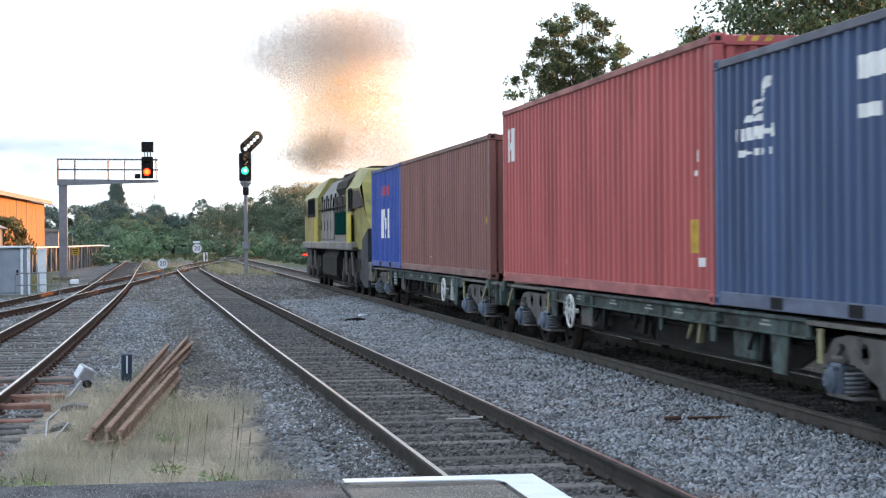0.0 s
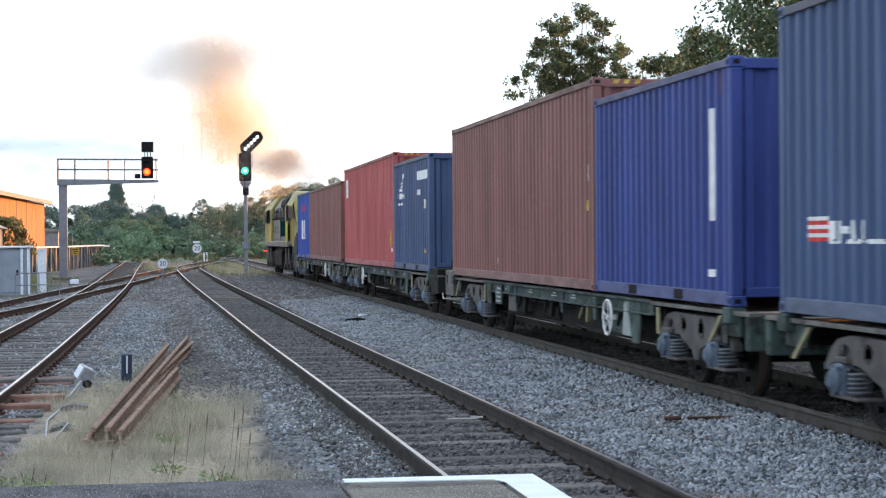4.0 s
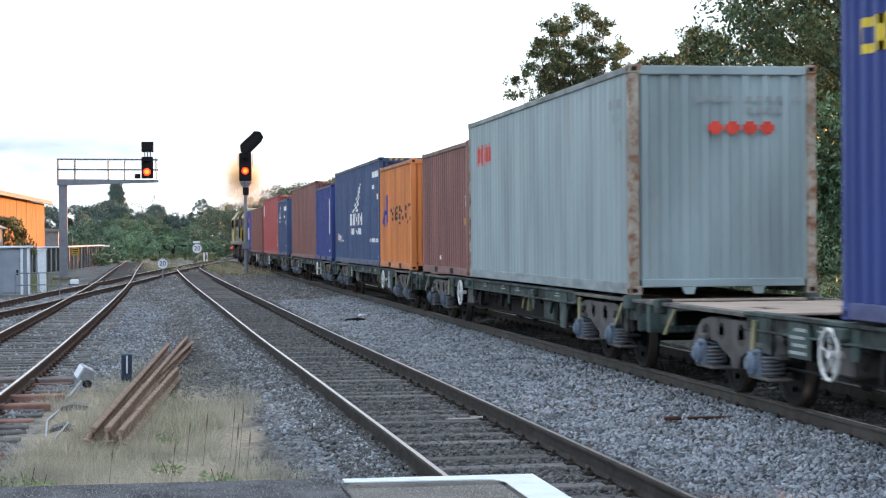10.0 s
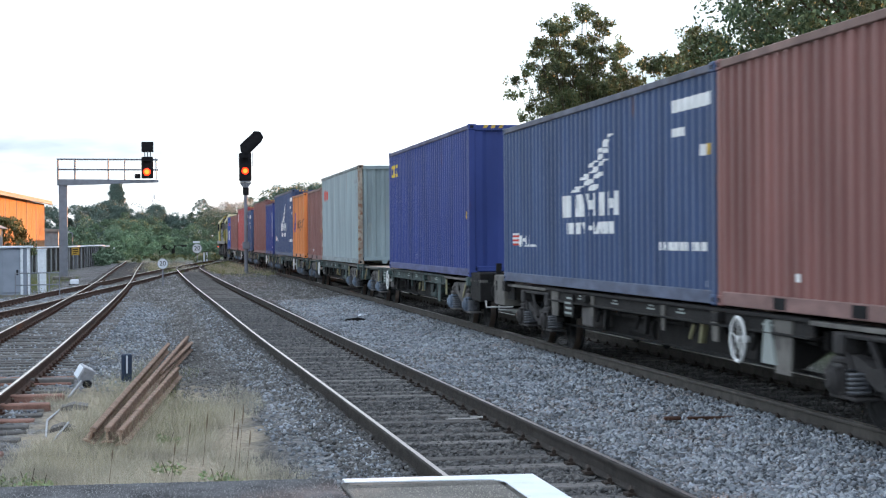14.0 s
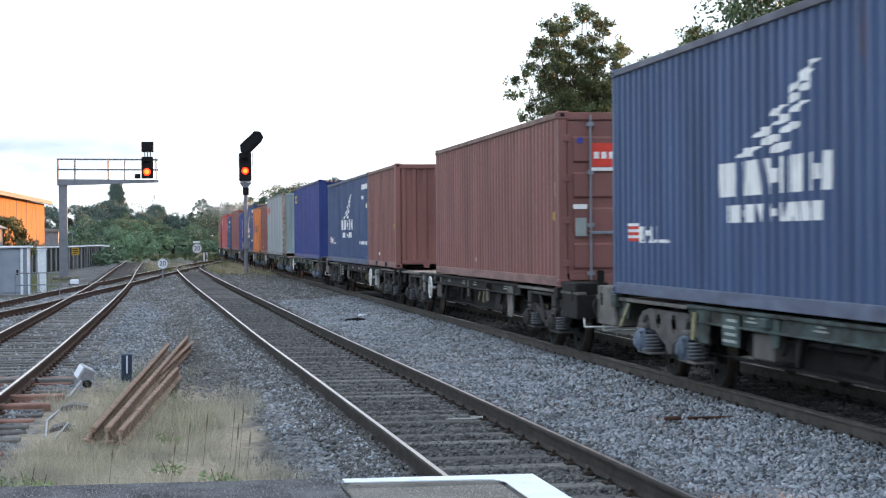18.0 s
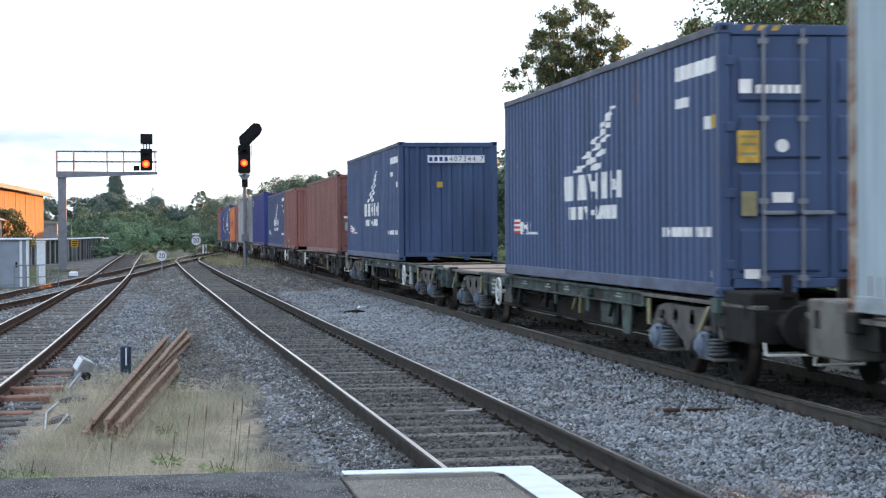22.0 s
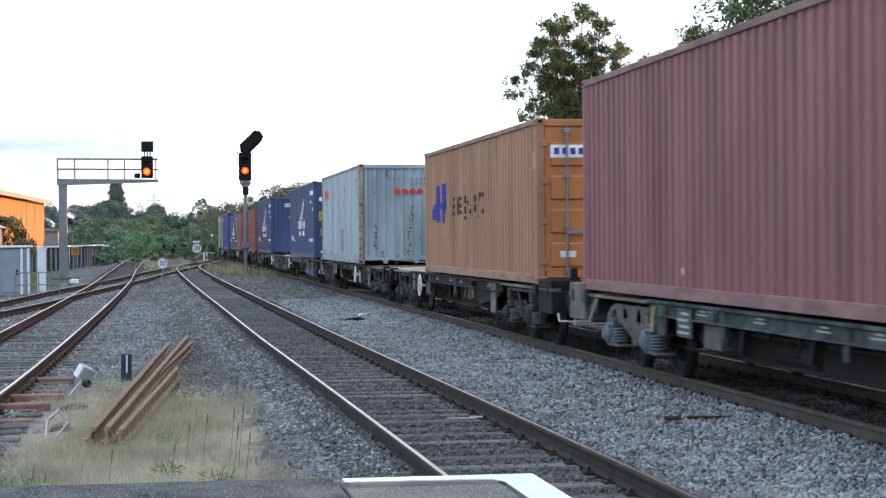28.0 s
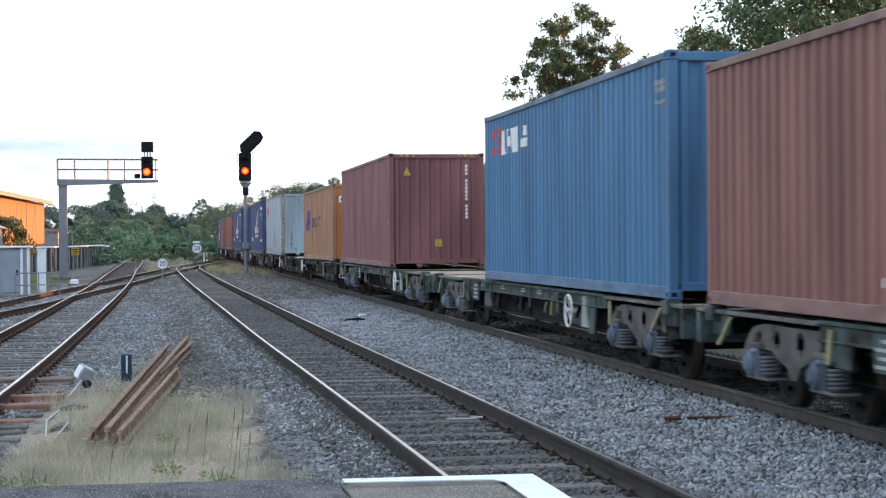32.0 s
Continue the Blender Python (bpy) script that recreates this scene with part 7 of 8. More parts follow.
for x0, x1, w in ((-0.5, -0.33, 0.05), (-0.27, 0.2, 0.022), (0.18, 0.52, 0.04)):
    part("strip", Build().box(x0, x1, -w, w, 0.0, 0.035, 0.008), M_SIDERUST, strip)
bent = thing("bent_pale_strip", "bent pale strip lying between the rails", "debris", pose(3.35, 20.3, -0.165, 0, 0, 0))
part("strip", Build().box(-0.2, 0.12, -0.03, 0.03, 0.0, 0.02, 0.006).box(0.05, 0.2, 0.0, 0.05, 0.005, 0.03, 0.006), M_STONE_PALE, bent)
# ---- trees, bushes and grass ----
LEAF_DARK = leaf_mat("dark_tree_leaf", [(0.057, 0.095, 0.054), (0.114, 0.164, 0.09), (0.082, 0.127, 0.07), (0.17, 0.212, 0.11)], 0.08)
LEAF_WARM = leaf_mat("turning_tree_leaf", [(0.06, 0.084, 0.042), (0.11, 0.132, 0.062), (0.08, 0.106, 0.05), (0.155, 0.155, 0.07)], 0.1)
LEAF_BUSH = leaf_mat("bush_leaf", [(0.056, 0.104, 0.058), (0.14, 0.23, 0.13), (0.095, 0.163, 0.092), (0.225, 0.33, 0.205)], 0.05)
# distance haze is painted into these leaves as a paler, bluer base
LEAF_FAR = leaf_mat("haze_tinted_leaf", [(0.11, 0.16, 0.145), (0.118, 0.17, 0.15), (0.114, 0.166, 0.148), (0.122, 0.176, 0.152)], 0.0, 0.14, 0.8, 1.2)
LEAF_BELT = leaf_mat("belt_leaf", [(0.066, 0.104, 0.076), (0.078, 0.12, 0.086), (0.072, 0.112, 0.08), (0.086, 0.128, 0.09)], 0.0, 0.18, 0.75, 1.25)
LEAF_BRAMBLE = leaf_mat("bramble_leaf", [(0.12, 0.2, 0.12), (0.16, 0.25, 0.15), (0.14, 0.225, 0.135), (0.18, 0.27, 0.16)], 0.05, 0.5, 0.75, 1.25)
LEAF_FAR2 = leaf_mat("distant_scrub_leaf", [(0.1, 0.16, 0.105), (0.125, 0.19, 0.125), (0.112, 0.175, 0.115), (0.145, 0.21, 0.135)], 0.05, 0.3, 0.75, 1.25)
LEAF_WEED = leaf_mat("pale_weed_leaf", [(0.17, 0.23, 0.12), (0.25, 0.3, 0.165), (0.29, 0.28, 0.16), (0.2, 0.26, 0.135)], 0.2)
GRASS_DRY = island_mat("dry_grass", [(0.4, 0.365, 0.29), (0.51, 0.465, 0.385), (0.45, 0.41, 0.33), (0.32, 0.305, 0.23)], 0.9, (1.3, 0.75, 1.2))
GRASS_WISP = island_mat("wispy_grass", [(0.42, 0.375, 0.27), (0.51, 0.46, 0.36), (0.37, 0.345, 0.22), (0.46, 0.405, 0.3)], 0.9)
GRASS_GREEN = island_mat("green_grass", [(0.09, 0.12, 0.035), (0.15, 0.17, 0.06), (0.2, 0.19, 0.09), (0.12, 0.15, 0.045)], 0.9)


def leaf_cloud(name, centres, radii, per, size, material, seed, flat=0.75, inner=0.15):
    """Leaves as folded pairs of triangles scattered in uneven clumps."""
    r = np.random.default_rng(seed)
    c = np.repeat(np.asarray(centres, float), per, 0)
    rad = np.repeat(np.asarray(radii, float), per)
    n = len(c)
    d = r.normal(0, 1, (n, 3))
    d /= np.linalg.norm(d, axis=1)[:, None]
    p = c + d * (rad * r.uniform(inner, 1.0, n) ** 0.6)[:, None] * np.array([1, 1, flat])
    a = r.normal(0, 1, (n, 3))
    a /= np.linalg.norm(a, axis=1)[:, None]
    b = np.cross(a, r.normal(0, 1, (n, 3)))
    b /= np.linalg.norm(b, axis=1)[:, None] + 1e-9
    s = r.uniform(0.6, 1.3, n)[:, None] * size
    w = np.cross(a, b)
    v = np.stack([p - a * s, p + b * s * 0.5 + w * s * 0.15, p + a * s, p - b * s * 0.5 + w * s * 0.15], 1).reshape(-1, 3)
    f = np.arange(n * 4).reshape(-1, 4)
    return soup(name, v, f, material)


def tree(label, x, y, z, high, wide, base, clumps, per, size, material, seed, shape="round", trunk=0.16, clump_r=None, lean=0.0):
    rr = random.Random(seed)
    t = thing("tree", label, "tree", pose(x, y, z))
    tr = Build()
    pts = [Vector((0, 0, 0))]
    for i in range(1, 6):
        pts.append(Vector((rr.uniform(-0.1, 0.1) * i * 0.4 + lean * i / 5, rr.uniform(-0.1, 0.1) * i * 0.4, high * 0.85 * i / 5)))
    for i in range(5):
        tr.rod(pts[i], pts[i + 1], trunk * (1 - i / 5.5), 8, trunk * (1 - (i + 1) / 5.5))
    part("trunk", tr, M_BARK, t)
    cs, rs = [], []
    cr = clump_r or wide * 0.16
    for i in range(clumps):
        u = (i + 0.5) / clumps
        zz = base + (high - base) * (u ** 0.85)
        k = (zz - base) / (high - base)
        if shape == "poplar":
            span = wide * 0.5 * (math.sin(math.pi * min(1, 0.12 + 0.8 * k)) ** 0.6)
        else:
            span = wide * 0.5 * math.sqrt(max(0.05, 1 - (1.75 * k - 0.75) ** 2)) * rr.uniform(0.8, 1.12)
        a = i * 2.39996 + rr.uniform(-0.4, 0.4)
        q = span * math.sqrt(rr.uniform(0.08, 1.0))
        c = Vector((q * math.cos(a) + lean * k, q * math.sin(a), zz))
        cs.append(c)
        rs.append(cr * rr.uniform(0.55, 1.3))
        if i % 7 == 0:
            o = Vector((lean * k * 0.7, 0, max(base * 0.7, zz - q * 0.8)))
            limbs = Build()
            m = (o + c) / 2 + Vector((0, 0, -0.1 * q))
            limbs.rod(o, m, trunk * 0.3, 5, trunk * 0.18)
            limbs.rod(m, c, trunk * 0.18, 5, trunk * 0.05)
            part("limb", limbs, M_BARK, t)
    part("crown", leaf_cloud("crown", cs, rs, per, size, material, seed), None, t)
    return t


def vase_tree(label, x, y, z, high, wide, fork, stems, per, size, material, seed, trunk=0.12):
    """A tree whose stems fan upward from a low fork, with leaf sprays along their outer parts and a ragged top."""
    rr = random.Random(seed)
    t = thing("tree", label, "tree", pose(x, y, z))
    part("trunk", Build().rod((0, 0, 0), (0.03, 0.02, fork), trunk, 8, trunk * 0.75), M_BARK, t)
    cs, rs = [], []
    for i in range(stems):
        a = i * 2.39996 + rr.uniform(-0.3, 0.3)
        out = wide * 0.5 * math.sqrt((i + 0.6) / stems) * rr.uniform(0.85, 1.1)
        top = high - (high - fork) * 0.42 * (2 * out / wide) ** 2.2 + rr.uniform(-0.5, 0.35)
        p0 = Vector((0.02, 0.02, fork * rr.uniform(0.6, 1.0)))
        p3 = Vector((out * math.cos(a), out * math.sin(a), top))
        p1 = p0 + Vector((p3.x * 0.3, p3.y * 0.3, (top - fork) * 0.42))
        limb, last = Build(), p0
        for k in range(1, 8):
            u = k / 7
            q = p0 * (1 - u) ** 2 + p1 * 2 * u * (1 - u) + p3 * u * u
            limb.rod(last, q, trunk * 0.4 * (1.02 - u) + 0.008, 5, trunk * 0.4 * (0.9 - 0.85 * u) + 0.006)
            if u > 0.25:
                for _ in range(9):
                    side = Vector((rr.gauss(0, 1), rr.gauss(0, 1), rr.uniform(0.1, 0.9))).normalized() * rr.uniform(0.1, 0.6) * (1.2 - 0.6 * u)
                    cs.append(q + side)
                    rs.append(rr.uniform(0.1, 0.27) * (1.15 - 0.4 * u))
            last = q
        cs.append(p3)
        rs.append(rr.uniform(0.1, 0.18))
        # a few skirts of foliage low on the outside
        if i % 3 == 1:
            cs.append(Vector((p3.x * 0.72, p3.y * 0.72, fork + (top - fork) * rr.uniform(0.15, 0.4))))
            rs.append(rr.uniform(0.25, 0.4))
        part("limb", limb, M_BARK, t)
    part("crown", leaf_cloud("crown", cs, rs, per, size, material, seed, 1.15), None, t)
    return t


def bush_mass(name, label, runs, per, size, material, seed, category="bushes", inner=0.15, wobble=0.34, bulk=1.0):
    """A thicket: clumps filled between ground and an uneven top along a line of (x, y, ground, top, depth)."""
    rr = random.Random(seed)
    cs, rs = [], []
    for (x0, y0, g0, t0, d0), (x1, y1, g1, t1, d1), n in runs:
        for i in range(n):
            u = rr.random()
            g, top, d = g0 + (g1 - g0) * u, t0 + (t1 - t0) * u, d0 + (d1 - d0) * u
            hh = top * (1.06 - wobble + wobble * noise.noise((u * 9 + seed, 1.3, y0 * 0.1)))
            z = g + (hh - g) * (rr.random() ** 0.75)
            cs.append((x0 + (x1 - x0) * u + rr.uniform(-d, d), y0 + (y1 - y0) * u + rr.uniform(-d, d), z))
            rs.append((0.05 + 0.14 * rr.random() ** 2) * (top - g + 1.5) * bulk)
    return tagged(new(name, leaf_cloud(name, cs, rs, per, size, material, seed, inner=inner)), label, category, kind="stuff")


# beyond the train
vase_tree("leafy tree behind the freight line, dark against the sky", 13.6, 60, 0.4, 8.5, 4.3, 2.4, 46, 34, 0.048, LEAF_WARM, 21)
vase_tree("tree with dense dark crown beside the line", 15.6, 60, 0.4, 7.0, 3.4, 1.6, 26, 36, 0.048, LEAF_WARM, 22)
vase_tree("thin tree with turning leaves", 14.6, 51, 0.4, 6.9, 2.4, 1.6, 16, 36, 0.048, LEAF_WARM, 23, 0.08)
tree("tall spreading tree overhanging the freight line", 13.9, 36.5, 0.4, 11.0, 6.0, 4.3, 480, 120, 0.058, LEAF_DARK, 24, trunk=0.15, clump_r=0.5)
tree("tall tree with dark foliage beside the line", 17.0, 44, 0.4, 11.5, 5.6, 4.4, 270, 120, 0.068, LEAF_DARK, 25, trunk=0.15, clump_r=0.52)
tree("small tree with turning leaves by the line", 13.5, 45, 0.4, 6.4, 2.8, 2.0, 120, 100, 0.058, LEAF_WARM, 26, trunk=0.07, clump_r=0.34)
vase_tree("slim tree with yellowing leaves in the hedge", 15.4, 41.5, 0.4, 6.2, 2.6, 2.6, 18, 36, 0.05, LEAF_WARM, 28, 0.07)
tree("young tree by the freight line", 14.8, 30, 0.4, 9.5, 5.0, 2.4, 260, 110, 0.055, LEAF_DARK, 27, trunk=0.12, clump_r=0.42)
bush_mass("bushes", "dense green bushes on the bank beyond the freight line",
          [((12.6, 40, 0.4, 5.1, 0.9), (14.6, 34, 0.4, 5.6, 1.1), 105), ((13.2, 50, 0.4, 4.6, 0.9), (12.6, 40, 0.4, 4.7, 0.9), 70), ((14.6, 34, 0.4, 5.4, 0.9), (13.6, 22, 0.4, 5.4, 0.9), 60),
           ((15.5, 58, 0.4, 5.0, 1.2), (14.5, 48, 0.4, 5.4, 1.2), 60)], 420, 0.06, LEAF_BUSH, 31, inner=0.72, bulk=1.5)
bush_mass("bushes", "low pale weeds at the foot of the bank", [((11.2, 62, 0.1, 1.0, 0.5), (11.9, 26, 0.1, 1.2, 0.5), 150)], 130, 0.05, LEAF_FAR2, 32)
bush_mass("weeds", "pale green weeds and seeding grass along the line", [((10.6, 64, -0.1, 1.2, 0.5), (10.9, 24, -0.1, 1.5, 0.5), 260), ((12.0, 44, 0.2, 2.3, 0.3), (12.6, 30, 0.2, 2.6, 0.3), 26)], 150, 0.045, LEAF_WEED, 38, "weeds")
# second run: unseen hedge added to shade the ground but not the shed
bush_mass("tree_belt", "distant belt of trees beside the freight line", [((17.5, 72, 0, 5.6, 1.5), (18.0, 118, 0, 6.6, 2), 90), ((18.5, 118, 0, 5.4, 1.5), (19.5, 212, 0, 5.4, 1.5), 240), ((20.0, 212, 0, 9.6, 3), (19.0, 245, 0, 10.0, 3), 130), ((19.0, 245, 0, 10.0, 3), (17.0, 330, 0, 10.4, 3), 220),
                                                                   ((17.0, 330, 0, 10.4, 3), (11.0, 440, 0, 9.6, 3), 190)], 400, 0.125, LEAF_BELT, 33, "trees", 0.35, 0.26)
# the last two runs are added behind the train to block the sun
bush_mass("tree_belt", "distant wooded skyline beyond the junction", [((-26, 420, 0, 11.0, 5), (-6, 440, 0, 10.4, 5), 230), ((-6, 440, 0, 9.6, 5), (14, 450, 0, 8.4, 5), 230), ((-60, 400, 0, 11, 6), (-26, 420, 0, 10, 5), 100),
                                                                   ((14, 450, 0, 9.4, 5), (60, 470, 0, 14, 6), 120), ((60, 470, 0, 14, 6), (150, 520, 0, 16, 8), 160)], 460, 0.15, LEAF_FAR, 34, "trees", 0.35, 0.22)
bush_mass("scrub", "pale green scrub on the embankment behind the sidings", [((-9.5, 200, 0, 3.8, 2), (-2, 230, 0, 3.4, 2), 90), ((-2, 230, 0, 3.4, 2), (6, 260, 0, 2.8, 2), 70), ((-9, 250, 0, 6.2, 3), (8, 320, 0, 5.4, 3), 150), ((9.5, 205, 0, 3.0, 1), (14, 230, 0, 3.6, 1.5), 60), ((11.2, 125, -0.2, 1.3, 0.8), (12.0, 200, -0.2, 2.2, 1.0), 120), ((3.0, 205, -0.2, 1.6, 1.0), (9.5, 230, -0.2, 2.4, 1.5), 70)],
          230, 0.13, LEAF_FAR2, 35, inner=0.45)
bush_mass("scrub", "bright green brambles in front of the scrub", [((-6.5, 178, -0.2, 1.7, 1.2), (-1.0, 205, -0.2, 2.6, 1.5), 40), ((-3.0, 215, 0, 4.4, 1.5), (1.5, 235, 0, 3.0, 1.5), 40), ((8.5, 190, -0.2, 1.2, 0.8), (13.0, 216, 0, 2.6, 1.2), 40)], 260, 0.1, LEAF_BRAMBLE, 46, inner=0.45)
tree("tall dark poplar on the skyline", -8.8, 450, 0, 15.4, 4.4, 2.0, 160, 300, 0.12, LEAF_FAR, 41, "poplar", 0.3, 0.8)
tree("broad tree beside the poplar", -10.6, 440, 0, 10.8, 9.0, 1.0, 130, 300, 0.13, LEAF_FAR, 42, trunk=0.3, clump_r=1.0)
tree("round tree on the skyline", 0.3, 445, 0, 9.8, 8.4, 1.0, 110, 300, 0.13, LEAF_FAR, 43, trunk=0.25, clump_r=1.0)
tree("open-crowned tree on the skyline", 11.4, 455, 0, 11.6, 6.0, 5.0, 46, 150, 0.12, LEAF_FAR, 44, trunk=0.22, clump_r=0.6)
tree("green bush-like tree beside the shed", -8.3, 108, -0.3, 3.4, 3.0, 0.3, 60, 70, 0.1, LEAF_WARM, 45, trunk=0.07, clump_r=0.42)
bush_mass("scrub", "scrub growing by the end of the fence", [((-4.6, 158, -0.3, 1.3, 0.5), (-3.4, 176, -0.3, 1.5, 0.7), 40)], 90, 0.12, LEAF_FAR2, 36)

# added out of sight so that no sun flecks reach the line
bush_mass("tree_belt", "unseen belt of trees added to block the low sun", [((23, -12, 0.5, 6.0, 2.0), (24, 60, 0.5, 6.4, 2.0), 260), ((24, 60, 0.5, 6.4, 2.0), (25, 112, 0.3, 6.4, 2.0), 170)], 100, 0.4, LEAF_FAR, 37, "trees")

# added only to throw shade on the belt and the skyline
bush_mass("tree_belt", "added woodland that keeps the low sun off the far trees", [((30, 75, 0, 8.6, 2.5), (36, 225, 0, 9.5, 2.5), 190), ((36, 225, 0, 11.0, 3.0), (42, 455, 0, 12.0, 3.0), 260), ((36, 455, 0, 15.0, 3.0), (47, 508, 0, 16.0, 3.0), 110)], 240, 0.24, LEAF_BELT, 39, "trees")

# a lattice pylon on the skyline
py = thing("pylon", "faint lattice electricity pylon on the skyline", "pylon", pose(-0.4, 900, 0))
pb = Build()
for sx in (-1, 1):
    for sy in (-1, 1):
        pb.rod((sx * 2.2, sy * 2.2, 0), (sx * 0.3, sy * 0.3, 24), 0.14, 5)
for i in range(8):
    h0, h1 = i * 3.0, (i + 1) * 3.0
    a, b2 = 2.2 - 1.9 * h0 / 24, 2.2 - 1.9 * h1 / 24
    pb.rod((-a, -a, h0), (b2, -b2, h1), 0.09, 4).rod((a, -a, h0), (-b2, -b2, h1), 0.09, 4)
part("lattice", pb, M_GALV, py)
for z, w in ((17, 4.2), (20.5, 3.4)):
    part("crossarm", Build().rod((-w, 0, z), (w, 0, z + 0.1), 0.16, 5).rod((-w, 0, z), (0, 0, z + 1.2), 0.1, 4).rod((w, 0, z), (0, 0, z + 1.2), 0.1, 4), M_GALV, py)


def grass(name, label, n, place, high, material, seed):
    r = np.random.default_rng(seed)
    x, y = place(r, n)
    n = len(x)
    z = bed(x, y) - 0.01
    h = r.uniform(0.35, 1.0, n) * high
    a = r.uniform(0, 6.283, n)
    w = r.uniform(0.0012, 0.003, n) * np.clip(y / 24, 0.8, 3.5)
    lean = r.normal(0, 0.5, (n, 2)) * h[:, None]
    dx, dy = np.cos(a) * w, np.sin(a) * w
    v = np.stack([np.stack([x - dx, y - dy, z], -1), np.stack([x + dx, y + dy, z], -1), np.stack([x + lean[:, 0], y + lean[:, 1], z + h], -1)], 1)
    f = np.arange(n * 3).reshape(-1, 3)
    return tagged(new(name, soup(name, v.reshape(-1, 3), f, material)), label, "grass", kind="stuff")


def patch(x0, x1, y0, y1, edge=0.5):
    def go(r, n):
        x, y = r.uniform(x0, x1, n), y0 + (y1 - y0) * r.uniform(0, 1, n) ** 1.3
        u = np.minimum(np.minimum(x - x0, x1 - x) / (x1 - x0), np.minimum(y - y0 + 0.2, y1 - y) / (y1 - y0))
        wob = np.array([noise.noise((a * 1.4, b * 0.35, 0.5)) for a, b in zip(x, y)])
        ok = r.uniform(0, 1, n) < np.clip((u * 3.2 + wob * 1.1 - 0.15) * 1.3, 0, 1) ** 1.6
        return x[ok], y[ok]
    return go


grass("dry_grass", "pale dry grass beside the platform ramp", 160000, patch(-1.55, 1.3, 14.4, 27.5), 0.14, GRASS_DRY, 51)
grass("dry_grass", "sparse dry grass round the scrap rails", 12000, patch(-1.3, 0.8, 19, 37), 0.15, GRASS_DRY, 52)
grass("dry_grass", "taller wispy grass over the scrap rails", 16000, patch(-1.5, 1.0, 16.5, 27), 0.3, GRASS_WISP, 57)
grass("green_grass", "green wisps growing between the scrap rails", 2600, patch(-0.6, 0.7, 18.5, 31), 0.3, GRASS_GREEN, 58)
grass("green_grass", "green weeds among the dry grass", 2600, patch(-1.4, 0.9, 15, 33), 0.2, GRASS_GREEN, 53)
grass("green_grass", "weeds along the siding edge", 9000, patch(-7.5, -4.0, 62, 110), 0.35, GRASS_GREEN, 54)
grass("green_grass", "grassy strip beside the post signal", 16000, patch(3.3, 6.2, 96, 165), 0.3, GRASS_GREEN, 55)
grass("green_grass", "grass between the converging tracks", 6000, patch(-1.0, 2.0, 112, 170), 0.3, GRASS_GREEN, 56)
grass("dry_grass", "pale seeding grass at the foot of the post signal", 7000, patch(3.4, 6.3, 98, 150), 0.42, GRASS_WISP, 59)
grass("dry_grass", "dry grass where the tracks meet", 6000, patch(-1.5, 3.0, 118, 175), 0.4, GRASS_WISP, 60)
bush_mass("weeds", "low tangled weeds among the far pointwork", [((-2.0, 176, -0.3, 0.5, 0.8), (4.0, 190, -0.3, 0.6, 1.0), 50), ((4.0, 168, -0.3, 0.35, 0.8), (6.4, 186, -0.3, 0.5, 0.8), 30)], 120, 0.06, LEAF_WARM, 47, "weeds")
for x, y, s in ((-1.42, 15.3, 0.3), (-1.3, 15.6, 0.22), (-1.02, 15.4, 0.24), (-0.92, 15.3, 0.2), (0.5, 15.5, 0.21), (0.57, 15.4, 0.19), (0.1, 16.6, 0.15), (0.12, 19.0, 0.14)):
    wd = thing("weed", "low leafy green weed by the platform", "weed", pose(x, y, -0.24), group="weeds")
    part("leaves", leaf_cloud("leaves", [(0, 0, s * 0.5), (0.08, 0, s * 0.4), (-0.08, 0.03, s * 0.45)], [s * 0.5] * 3, 34, 0.022, LEAF_WEED, int(s * 1000 + x * 77 + 200)), None, wd)
    part("stems", Build().rod((0, 0, 0), (0.05, 0, s), 0.004, 4).rod((0, 0, 0), (-0.06, 0.02, s * 0.9), 0.004, 4), M_BARK, wd)


# ---- exhaust smoke: clouds of tiny soot flakes ----
def smoke_mat(name, tone, lit):
    m = bpy.data.materials.new(name)
    m.use_nodes = True
    n, l = m.node_tree.nodes, m.node_tree.links
    d = n.new("ShaderNodeBsdfDiffuse")
    d.inputs[0].default_value = (*tone, 1)
    tl = n.new("ShaderNodeBsdfTranslucent")
    tl.inputs[0].default_value = (*tone, 1)
    half = n.new("ShaderNodeMixShader")
    l.new(d.outputs[0], half.inputs[1])
    l.new(tl.outputs[0], half.inputs[2])
    half.inputs[0].default_value = lit
    l.new(half.outputs[0], n["Material Output"].inputs[0])
    return m


SMOKES = []
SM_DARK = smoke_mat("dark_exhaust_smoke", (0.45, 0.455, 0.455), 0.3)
# the sun's warm glow is painted into these flakes as a yellow base
SM_LIT = smoke_mat("sun_painted_exhaust_smoke", (0.84, 0.69, 0.4), 0.5)


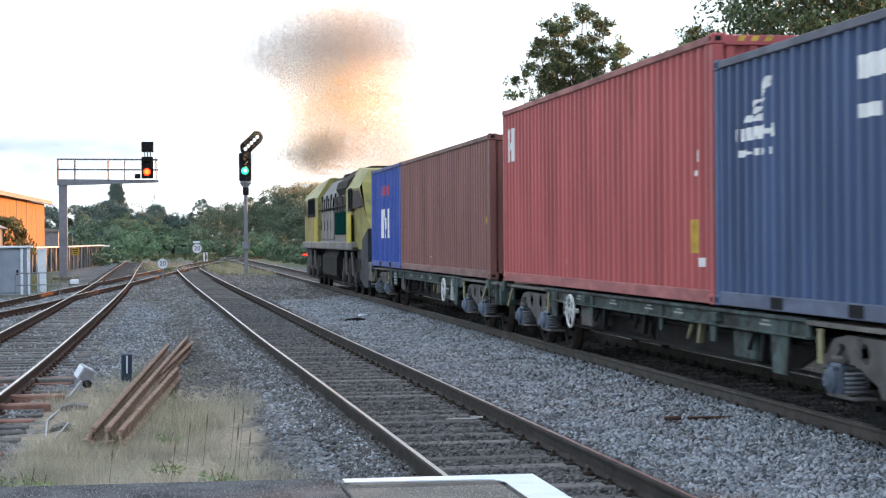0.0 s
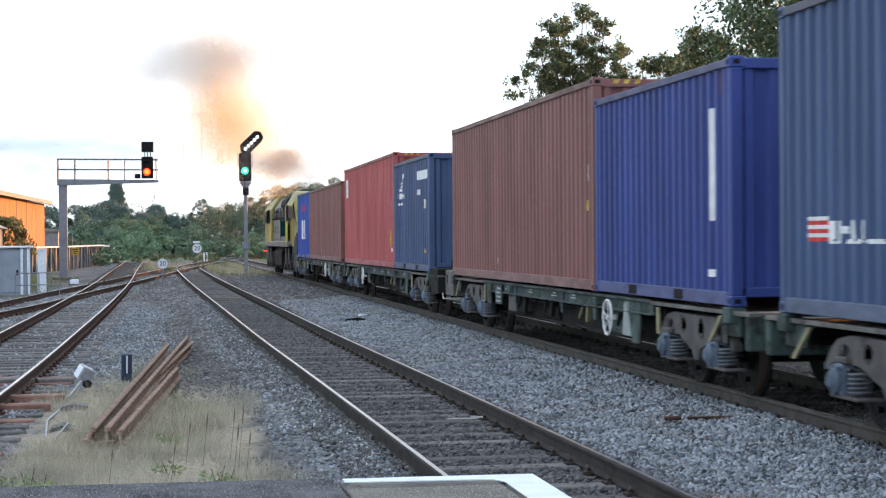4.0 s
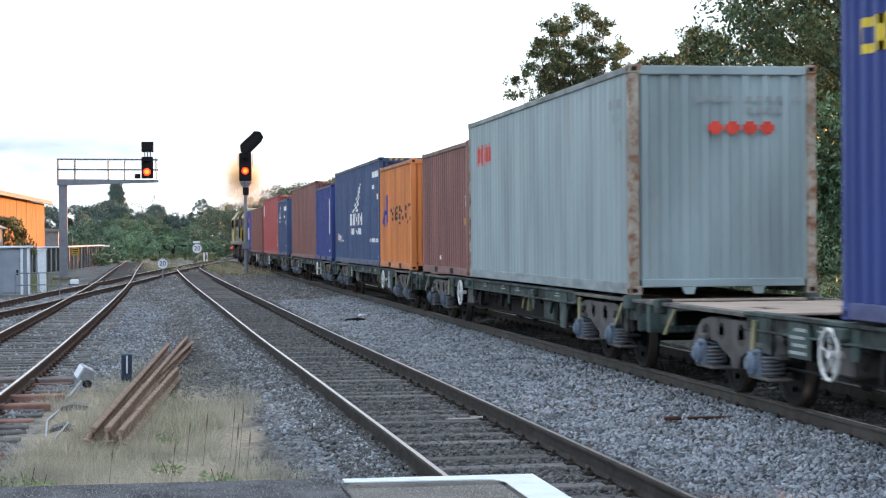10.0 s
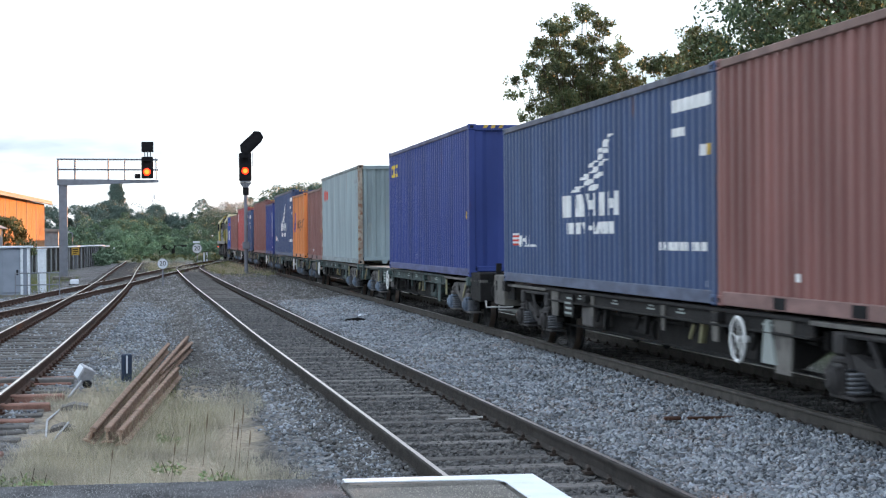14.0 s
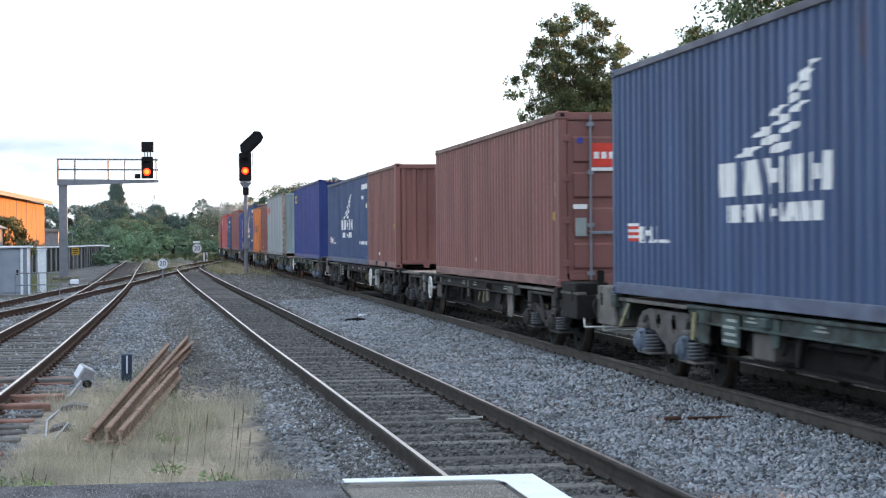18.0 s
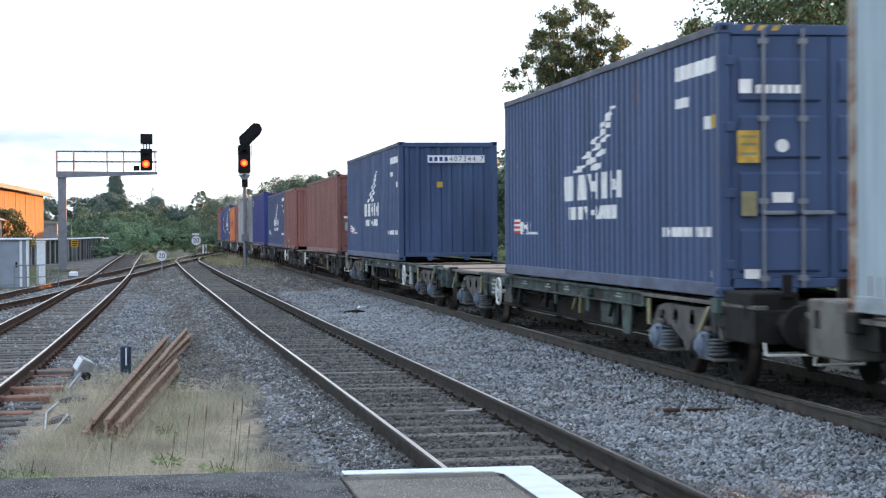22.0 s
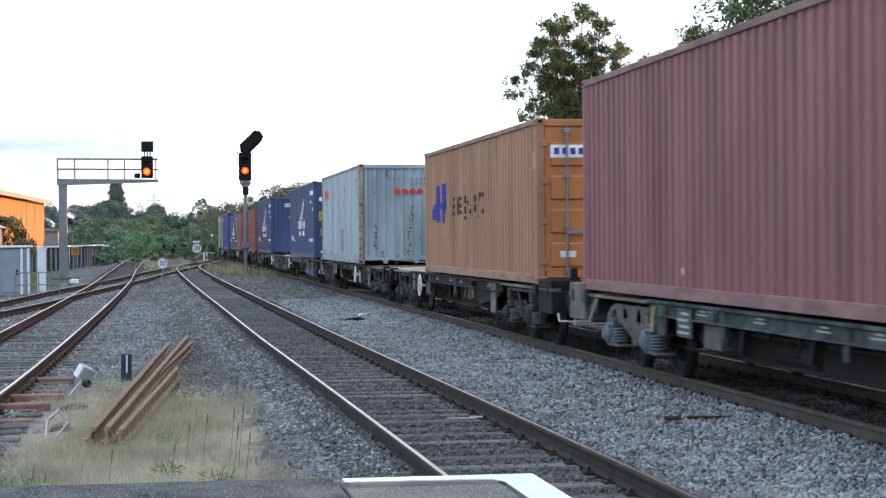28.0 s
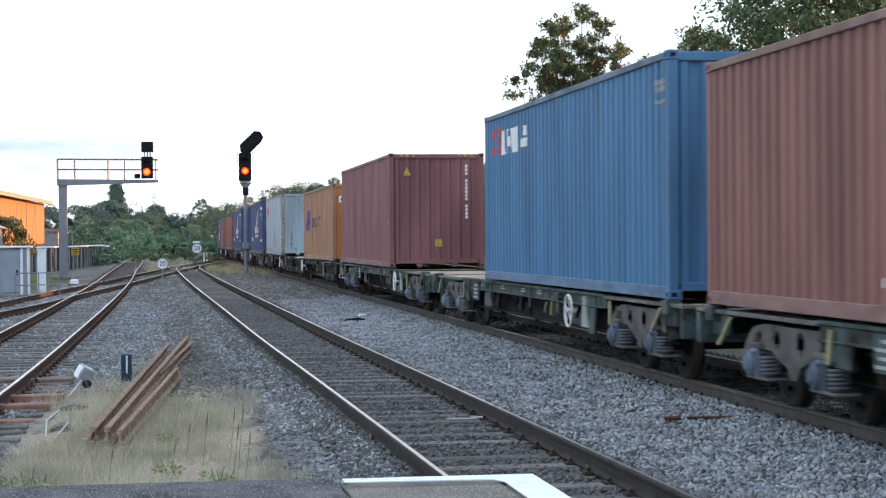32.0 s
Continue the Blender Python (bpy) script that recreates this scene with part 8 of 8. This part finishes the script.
def smoke(label, material, n, size, flake, seed, track, with_loco=False):
    """size: half extents across, along and up. track: rows of (seconds, x, y, z), from the stack where it goes with the locomotive."""
    n *= 6
    r = np.random.default_rng(seed)
    p = np.clip(r.normal(0, 0.5, (n, 3)), -1.0, 1.0)
    # billows: pull the flakes towards a few cores
    core = r.normal(0, 0.45, (9, 3))
    pick = r.integers(0, 9, n)
    p = np.where(r.uniform(0, 1, n)[:, None] < 0.6, core[pick] + r.normal(0, 0.3, (n, 3)), p) * np.array(size)
    a = r.normal(0, 1, (n, 3))
    a /= np.linalg.norm(a, axis=1)[:, None]
    b = np.cross(a, r.normal(0, 1, (n, 3)))
    b /= np.linalg.norm(b, axis=1)[:, None] + 1e-9
    k = flake * r.uniform(0.5, 1.2, n)[:, None]
    v = np.stack([p - a * k, p + b * k, p + a * k], 1).reshape(-1, 3)
    s = tagged(new("exhaust_smoke", soup("exhaust_smoke", v, np.arange(n * 3).reshape(-1, 3), material)), label, "smoke", "exhaust smoke", "stuff")
    SMOKES.append((s, track, with_loco))


DRIFT_DARK = (
    [(0, 6.1, 76, 9.1), (1, 4.5, 77, 9.2), (2, 2.4, 78, 9.3), (3.5, 0.3, 80, 9.6), (5.5, -2.5, 90, 10.9), (8, -8.7, 130, 24.1), (32, -53.4, 300, 107.9)],
    [(0, 7.5, 76, 9.6), (1, 6.2, 77, 9.7), (2, 4.2, 78, 9.8), (3.5, 2.6, 80, 10.1), (5.5, 0.9, 90, 11.5), (8, -6.2, 130, 24.9), (32, -48.0, 300, 109.9)],
    [(0, 8.7, 76, 8.7), (1, 7.7, 77, 8.8), (2, 6.0, 78, 8.8), (3.5, 5.2, 80, 9.1), (5.5, 5.2, 90, 10.4), (8, -4.3, 130, 23.4), (32, -43.8, 300, 106.6)],
    [(0, 4.6, 76, 8.8), (1, 3.1, 77, 8.8), (2, 1.0, 78, 8.9), (3.5, -0.8, 80, 9.2), (5.5, -3.4, 90, 10.5), (8, -11.1, 130, 23.5), (32, -58.8, 300, 106.3)],
)
DRIFT_LIT = (
    [(0, 8.3, 88, 8.0), (1, 8.6, 112, 9.7), (2, 6.0, 114, 10.3), (3.5, 3.9, 118, 10.6), (5.5, 3.8, 132, 10.1), (8, 6.8, 190, 11.3), (11, 15.3, 330, 11.2), (14, 21.7, 470, 5.3), (32, 23.0, 500, 1.4)],
    [(0, 9.7, 88, 7.4), (1, 10.6, 112, 8.9), (2, 7.7, 114, 8.1), (3.5, 5.3, 118, 8.0), (5.5, 8.1, 132, 8.5), (8, 10.5, 190, 10.3), (11, 15.3, 330, 11.2), (14, 21.7, 470, 5.3), (32, 23.0, 500, 1.4)],
    [(0, 6.7, 88, 8.7), (1, 6.9, 112, 10.4), (2, 5.0, 114, 9.5), (3.5, 4.4, 118, 8.9), (5.5, 6.1, 132, 9.3), (8, 8.8, 190, 10.8), (11, 15.3, 330, 11.2), (14, 21.7, 470, 5.3), (32, 23.0, 500, 1.4)],
    [(0, 8.6, 88, 12.0), (1, 8.9, 112, 14.6), (2, 5.7, 114, 14.3), (3.5, 4.5, 118, 14.3), (5.5, 3.4, 132, 12.7), (8, 6.5, 190, 12.7), (11, 15.3, 330, 11.2), (14, 21.7, 470, 5.3), (32, 23.0, 500, 1.4)],
)
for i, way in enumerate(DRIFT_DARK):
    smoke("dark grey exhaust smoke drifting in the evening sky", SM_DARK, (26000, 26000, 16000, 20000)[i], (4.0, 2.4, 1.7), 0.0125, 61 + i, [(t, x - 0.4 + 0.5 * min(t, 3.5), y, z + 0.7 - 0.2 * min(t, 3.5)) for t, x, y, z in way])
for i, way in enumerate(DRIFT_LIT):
    smoke("thin exhaust smoke with sun glow painted into its colour", SM_LIT, (36000, 32000, 29000, 21000)[i], (3.0, 2.6, 3.5), 0.0155, 71 + i, [(t, x + 0.5 * max(0, 1 - t), y, z) for t, x, y, z in way])
smoke("grey exhaust puff low over the locomotive", SM_DARK, 12000, (1.7, 1.6, 0.9), 0.016, 76, [(0, 7.9, 88, 5.8), (1, 7.5, 112, 6.7), (2, 8.1, 114, 6.4), (3.5, 8.7, 118, 6.5), (5.5, 7.7, 132, 7.2), (8, 10.2, 190, 9.6), (11, 15.3, 330, 11.2), (14, 21.7, 470, 5.3), (32, 23.0, 500, 1.4)])
smoke("faint exhaust haze behind the stack", SM_DARK, 6000, (2.6, 3.0, 1.2), 0.015, 82, [(0, 0.4, 2.0, 1.0), (5, -0.4, 2.0, 1.2), (9, -1.0, 2.0, 1.2), (14, -1.0, 2, 1.0), (32, -1.0, 2, 0.8)], True)


# ---- what moves ----
def motions():
    times = [0.8 * i for i in range(41)]
    for ob, ref, lift in MOVERS:
        walk(ob, [(t, train_pose(ref + train_way(t)) @ pose(0, 0, lift)) for t in times])
    # wheels roll without slip; rows close enough for under a quarter turn each
    fine_times = [0.064 * i for i in range(501)]
    runs = [train_way(t) - train_way(0) for t in fine_times]
    for ws, (x, y, z), r in WHEELS:
        walk(ws, [(t, Matrix.Translation((x, y, z)) @ Matrix.Rotation(-d / r, 4, "X")) for t, d in zip(fine_times, runs)])
    for ob, shut, away in ASPECT_MOVES:
        walk(ob, [(0, pose(*shut)), (5.6, pose(*shut)), (5.8, pose(*away)), (32, pose(*away))])
    for ob, rows, with_loco in SMOKES:
        keyed = []
        for t in times:
            q = [float(np.interp(t, [r[0] for r in rows], [r[k] for r in rows])) for k in (1, 2, 3)]
            m = train_pose(183.2 + 0.8 + train_way(t))
            p = m.translation + Vector((q[0], q[1], 4.0 + q[2])) if with_loco else Vector(q)
            keyed.append((t, Matrix.Translation(p)))
        walk(ob, keyed)


motions()
